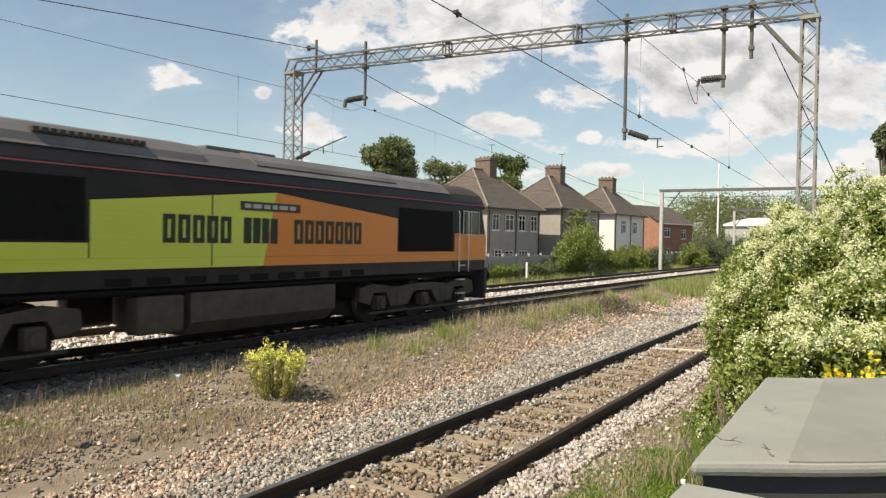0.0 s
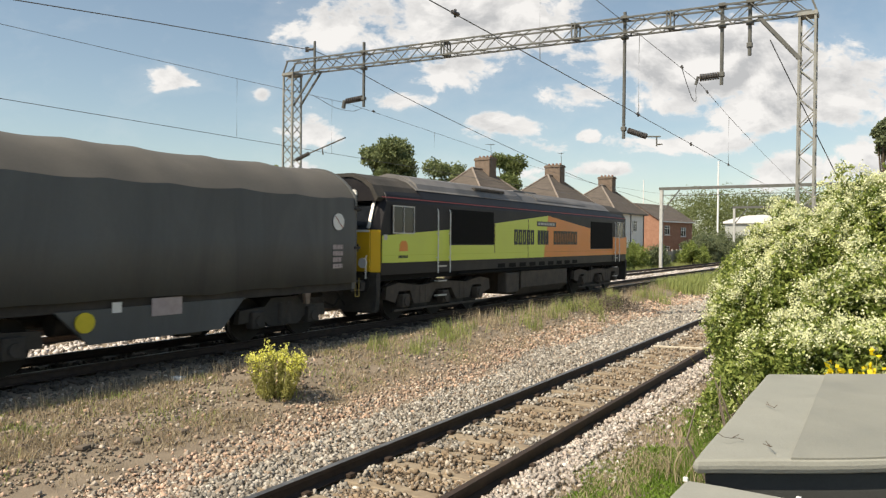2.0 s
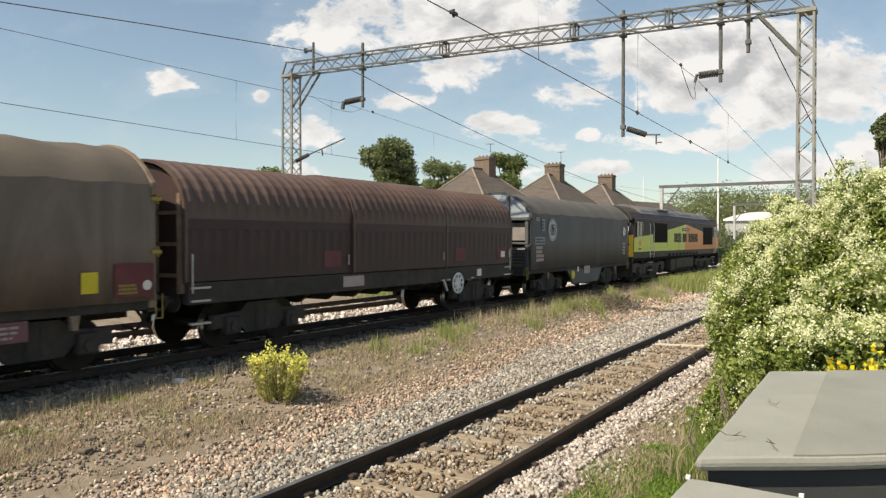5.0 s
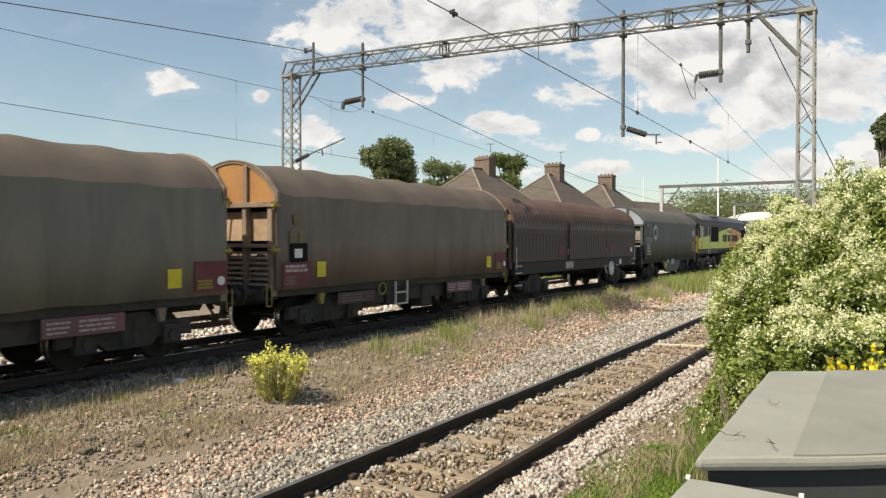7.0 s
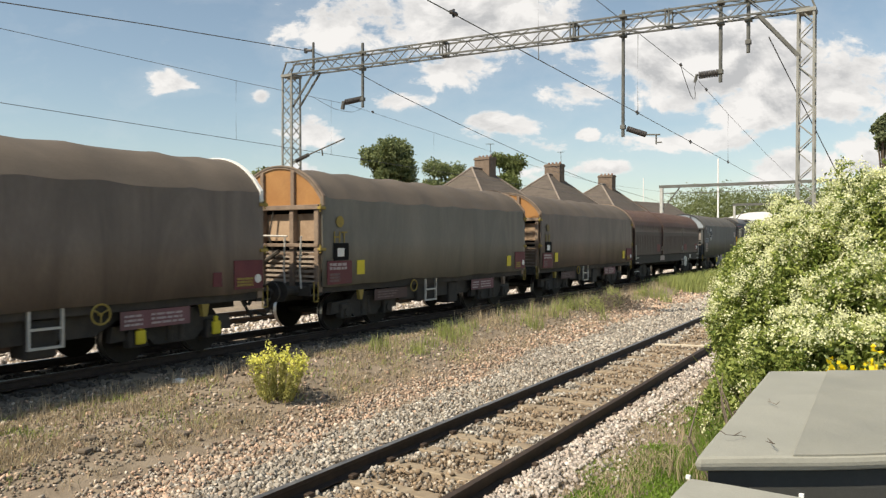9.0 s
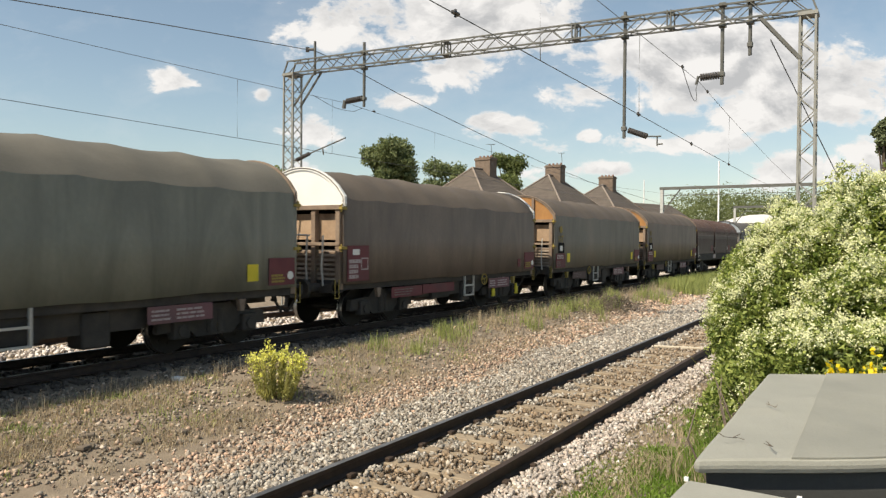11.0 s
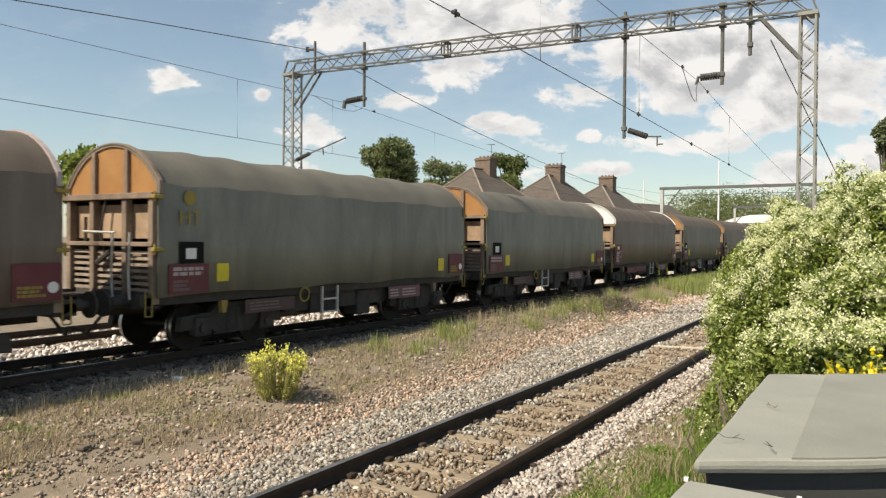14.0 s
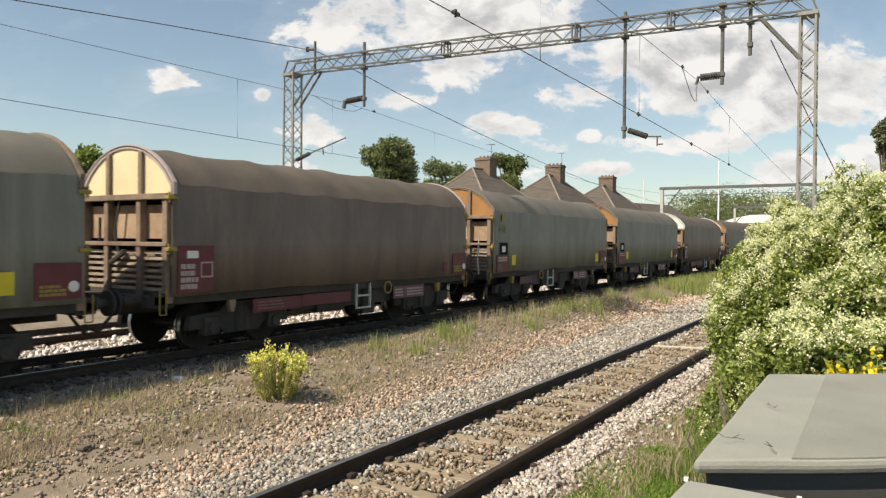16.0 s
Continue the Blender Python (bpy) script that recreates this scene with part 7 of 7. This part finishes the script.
def make_vine():
    t = thing("flowering_vine", (0, 0, 0), "dense green climbing vine covered in cream white blossom", "climbing plant")
    rg = np.random.default_rng(3)

    def open_foot(p):
        """Leaves thin out in the hollow by the cabinet, where bare stems and grass show."""
        hole = (((p - (7.9, 1.34, .62)) / (1.0, .55, .55)) ** 2).sum(1) < 1
        foot = (p[:, 1] > .70) & (((p[:, 0] < 8.9) & (p[:, 2] < .62)) | ((p[:, 0] < 11.9) & (p[:, 2] < .22)))
        return ~(hole | foot) | (rg.random(len(p)) < .05)
    # inner layer in the darkened leaf copy, so hollows look shaded
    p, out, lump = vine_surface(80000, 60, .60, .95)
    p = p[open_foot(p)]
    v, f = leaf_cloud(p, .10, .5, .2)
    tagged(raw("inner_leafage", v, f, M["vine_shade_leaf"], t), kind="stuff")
    p, out, lump = vine_surface(80000, 61, .90, 1.03)
    k = open_foot(p)
    p = drooping(p[k], out[k], 9, .20, .024, .9)
    v, f = leaf_cloud(p, .070, .46, .25)
    tagged(raw("leafage", v, f, M["vine_leaf"], t), kind="stuff")
    # blossom sprays on the lumps that stand out, mostly high up; hollows stay green
    q, out, lump = vine_surface(60000, 62, .99, 1.05, .05)
    patch = np.array([noise.noise(Vector((a * .9, b * .9, c * .7))) + .5 * noise.noise(Vector((a * 2.2, b * 2.2, c * 1.6 + 4))) for a, b, c in q])
    want = np.clip((.8 * lump + .8 * patch + .16 * (np.minimum(q[:, 2], 2.2) - 1.30) - .45 * np.clip((q[:, 1] - 1.5) / .7, 0, 1) - .9 * np.clip((1.25 - q[:, 2]) / .6, 0, 1) + .42) / .30, 0.02, 1)
    want[q[:, 0] < 8.0] *= .10
    k = rg.random(len(q)) < want * .60
    k &= ~((q[:, 0] < 8.9) & (q[:, 1] > .7) & (q[:, 2] < 1.2))
    spray = drooping(q[k], out[k], 46, .20, .030, .9)
    v, f = leaf_cloud(spray, .027, .85, .1)
    tagged(raw("blossom", v, f, M["blossom"], t), kind="stuff")
    # woody stems in the hollow near the cabinet
    bm = B()
    rnd = random.Random(4)
    for i in range(60):
        x, y = rnd.uniform(7.5, 9.2), rnd.uniform(.75, 1.5)
        a = Vector((x, y, -.5))
        b = a + Vector((rnd.uniform(-.4, .5), rnd.uniform(-.5, .4), rnd.uniform(.5, 1.0)))
        c = b + Vector((rnd.uniform(-.4, .5), rnd.uniform(-.6, .3), rnd.uniform(.1, .4)))
        r = rnd.uniform(.006, .016)
        tube(bm, a, b, r, 5, r * .8)
        tube(bm, b, c, r * .8, 5, r * .3)
    tagged(part("stem_tangle", bm, M["twig"], t, "bare brown woody stems"), kind="stuff")
    bm = B()
    for i in range(60):
        a = rnd.uniform(0, 6.28)
        c = VINE[rnd.randrange(len(VINE))]
        u = Vector((math.cos(a) * c[1][0], math.sin(a) * c[1][1], rnd.uniform(.2, .8) * c[1][2])) * .9 + Vector(c[0])
        w = u + Vector((rnd.uniform(-.3, .3), rnd.uniform(-.3, .3), rnd.uniform(.05, .4)))
        tube(bm, u, w, .006, 4, .002)
    tagged(part("shoot_tangle", bm, M["stem"], t), kind="stuff")


make_vine()


def flower_plant(name, at, height, spread, stems, per, petal, label, seed, size, even=.62, leafy=9):
    t = thing(name, at, label, "plant")
    rnd = random.Random(seed)
    bm = B()
    heads, leaves = [], []
    for i in range(stems):
        a, k = rnd.uniform(0, 6.28), rnd.random() ** .6
        h = height * rnd.uniform(even, 1.0) * (1 - .48 * (1 - even) / .6 * k)
        top = Vector((math.cos(a) * spread * k, math.sin(a) * spread * k, h))
        mid = Vector((top.x * .8, top.y * .8, h * .5))
        tube(bm, (top.x * .55, top.y * .55, -.03), mid, .006, 4, .005)
        tube(bm, mid, top, .005, 4, .003)
        for j in range(per):
            heads.append(top + Vector((rnd.gauss(0, .035), rnd.gauss(0, .035), rnd.gauss(0, .035))))
        for j in range(leafy):
            f = rnd.uniform(.05, .95)
            q = mid.lerp(top, f) if rnd.random() < .5 else Vector((mid.x * (.7 + .3 * f), mid.y * (.7 + .3 * f), mid.z * f))
            leaves.append(q + Vector((rnd.gauss(0, .025), rnd.gauss(0, .025), 0)))
    tagged(part("stalk_mass", bm, M["stem"], t), kind="stuff")
    v, f = leaf_cloud(np.array(leaves), .075, .3, .1)
    tagged(raw("leafage", v, f, M["stem"], t), kind="stuff")
    v, f = leaf_cloud(np.repeat(np.array(heads), 3, 0) + RNG.normal(0, .008, (len(heads) * 3, 3)), size, .9, .1)
    tagged(raw("flower_mass", v, f, petal, t), kind="stuff")


flower_plant("ragwort", (8.62, 8.55, ground_z(8.62, 8.55)), .93, .54, 95, 7, M["petal"], "yellow flowering weed clump on the dry verge", 71, .032, leafy=15)
for i, (x, y, z) in enumerate(((5.55, .41, 1.46), (5.6, .35, 1.56), (5.5, .28, 1.47), (5.6, .15, 1.58), (5.5, .09, 1.56))):
    flower_plant("yellow_flowers", (x, y, -.5), z + .50, .09, 8, 2, M["petal_orange"], "golden yellow flowers among the vine leaves", 80 + i, .036, .88)


def make_litter():
    bm = B()
    box(bm, -.11, .11, -.09, .09, 0, .07, .015)
    p = part("litter", bm, M["paper"], None)
    p.matrix_basis = pose(8.13, 10.27, ground_z(8.13, 10.27) + .005, 4, 6, 30)
    tagged(p, "crumpled white litter on dry verge", "litter")
    rl = random.Random(17)
    for i, (x, y) in enumerate(((2.95, .42), (2.38, .40), (2.36, .33))):
        bm = B()
        p = Vector((0, 0, 0))
        ang = rl.uniform(0, 6.28)
        for j in range(4):
            q = p + Vector((math.cos(ang) * .02, math.sin(ang) * .02, rl.uniform(-.002, .006)))
            tube(bm, p, q, .0014, 4, .0009)
            if j % 2:
                tube(bm, q, q + Vector((rl.uniform(-.02, .02), rl.uniform(-.02, .02), .01)), .0015, 4, .001)
            p, ang = q, ang + rl.uniform(-.6, .6)
        o = part("twig", bm, M["twig"], None)
        o.matrix_basis = pose(x, y, 1.619, 0, 0, 0)
        tagged(o, "thin dry vine twig lying on the grey lid", "twig", "twigs on the cabinet")
    # a dead brush heap
    bm = B()
    rnd = random.Random(8)
    for i in range(420):
        x, y = rnd.gauss(26.0, 1.4), rnd.gauss(8.9, .42)
        z = ground_z(x, y)
        h = max(.05, .55 - .18 * abs(x - 26) - .35 * abs(y - 8.9)) * rnd.random()
        a = Vector((x, y, z + h))
        tube(bm, a, a + Vector((rnd.uniform(-.5, .5), rnd.uniform(-.4, .4), rnd.uniform(-.05, .3))), .012, 3, .004)
    h = part("brush_heap", bm, M["twig"], None)
    tagged(h, "heap of dead grey brushwood on the verge", "brushwood", kind="stuff")
    bm = B()
    box(bm, -.06, .06, -.06, .06, -.2, .75, .01)
    o = part("marker_post", bm, M["white_paint"], None)
    o.matrix_basis = pose(40.5, 19.2, .2)
    tagged(o, "short white marker post on the grass bank", "post")
    # stray dark lumps at the foot of the bank
    for i, (x, y) in enumerate(((5.3, 8.4), (5.9, 8.25), (6.5, 8.15), (7.35, 8.1), (5.5, 8.75))):
        bm = B()
        box(bm, -.12, .12, -.06, .06, 0, .05, .015)
        o = part("timber_offcut", bm, M["twig"], None)
        o.matrix_basis = pose(x, y, ground_z(x, y) - .005, 0, 3, 20 + 31 * i)
        tagged(o, "dark weathered timber offcut lying on ballast", "timber", "stray timber")
    # broken pale sleeper end between the siding rails
    bm = B()
    box(bm, -.07, .07, -.65, .65, 0, .05, .012)
    o = part("pale_board", bm, M["stone_board"], None)
    o.matrix_basis = pose(18.0, y_side(18.0) - .05, Z_SIDE - .155, 0, 0, 14)
    tagged(o, "pale board lying across the siding sleepers", "board")


make_litter()


def motions():
    """The train's run and the turning wheels."""
    times = [i * .5 for i in range(33)]
    for v in (LOCO, COIL, *HOODS):
        x0 = v.location.x
        walk(v, [(t, pose(x0 + travelled(t), Y_TRAIN, 0)) for t in times])
    steps = [i / 15 for i in range(241)]
    for w, x, r in WHEELS:
        walk(w, [(t, pose(x, 0, r, 0, math.degrees(travelled(t) / r) % 360, 0)) for t in steps])


motions()
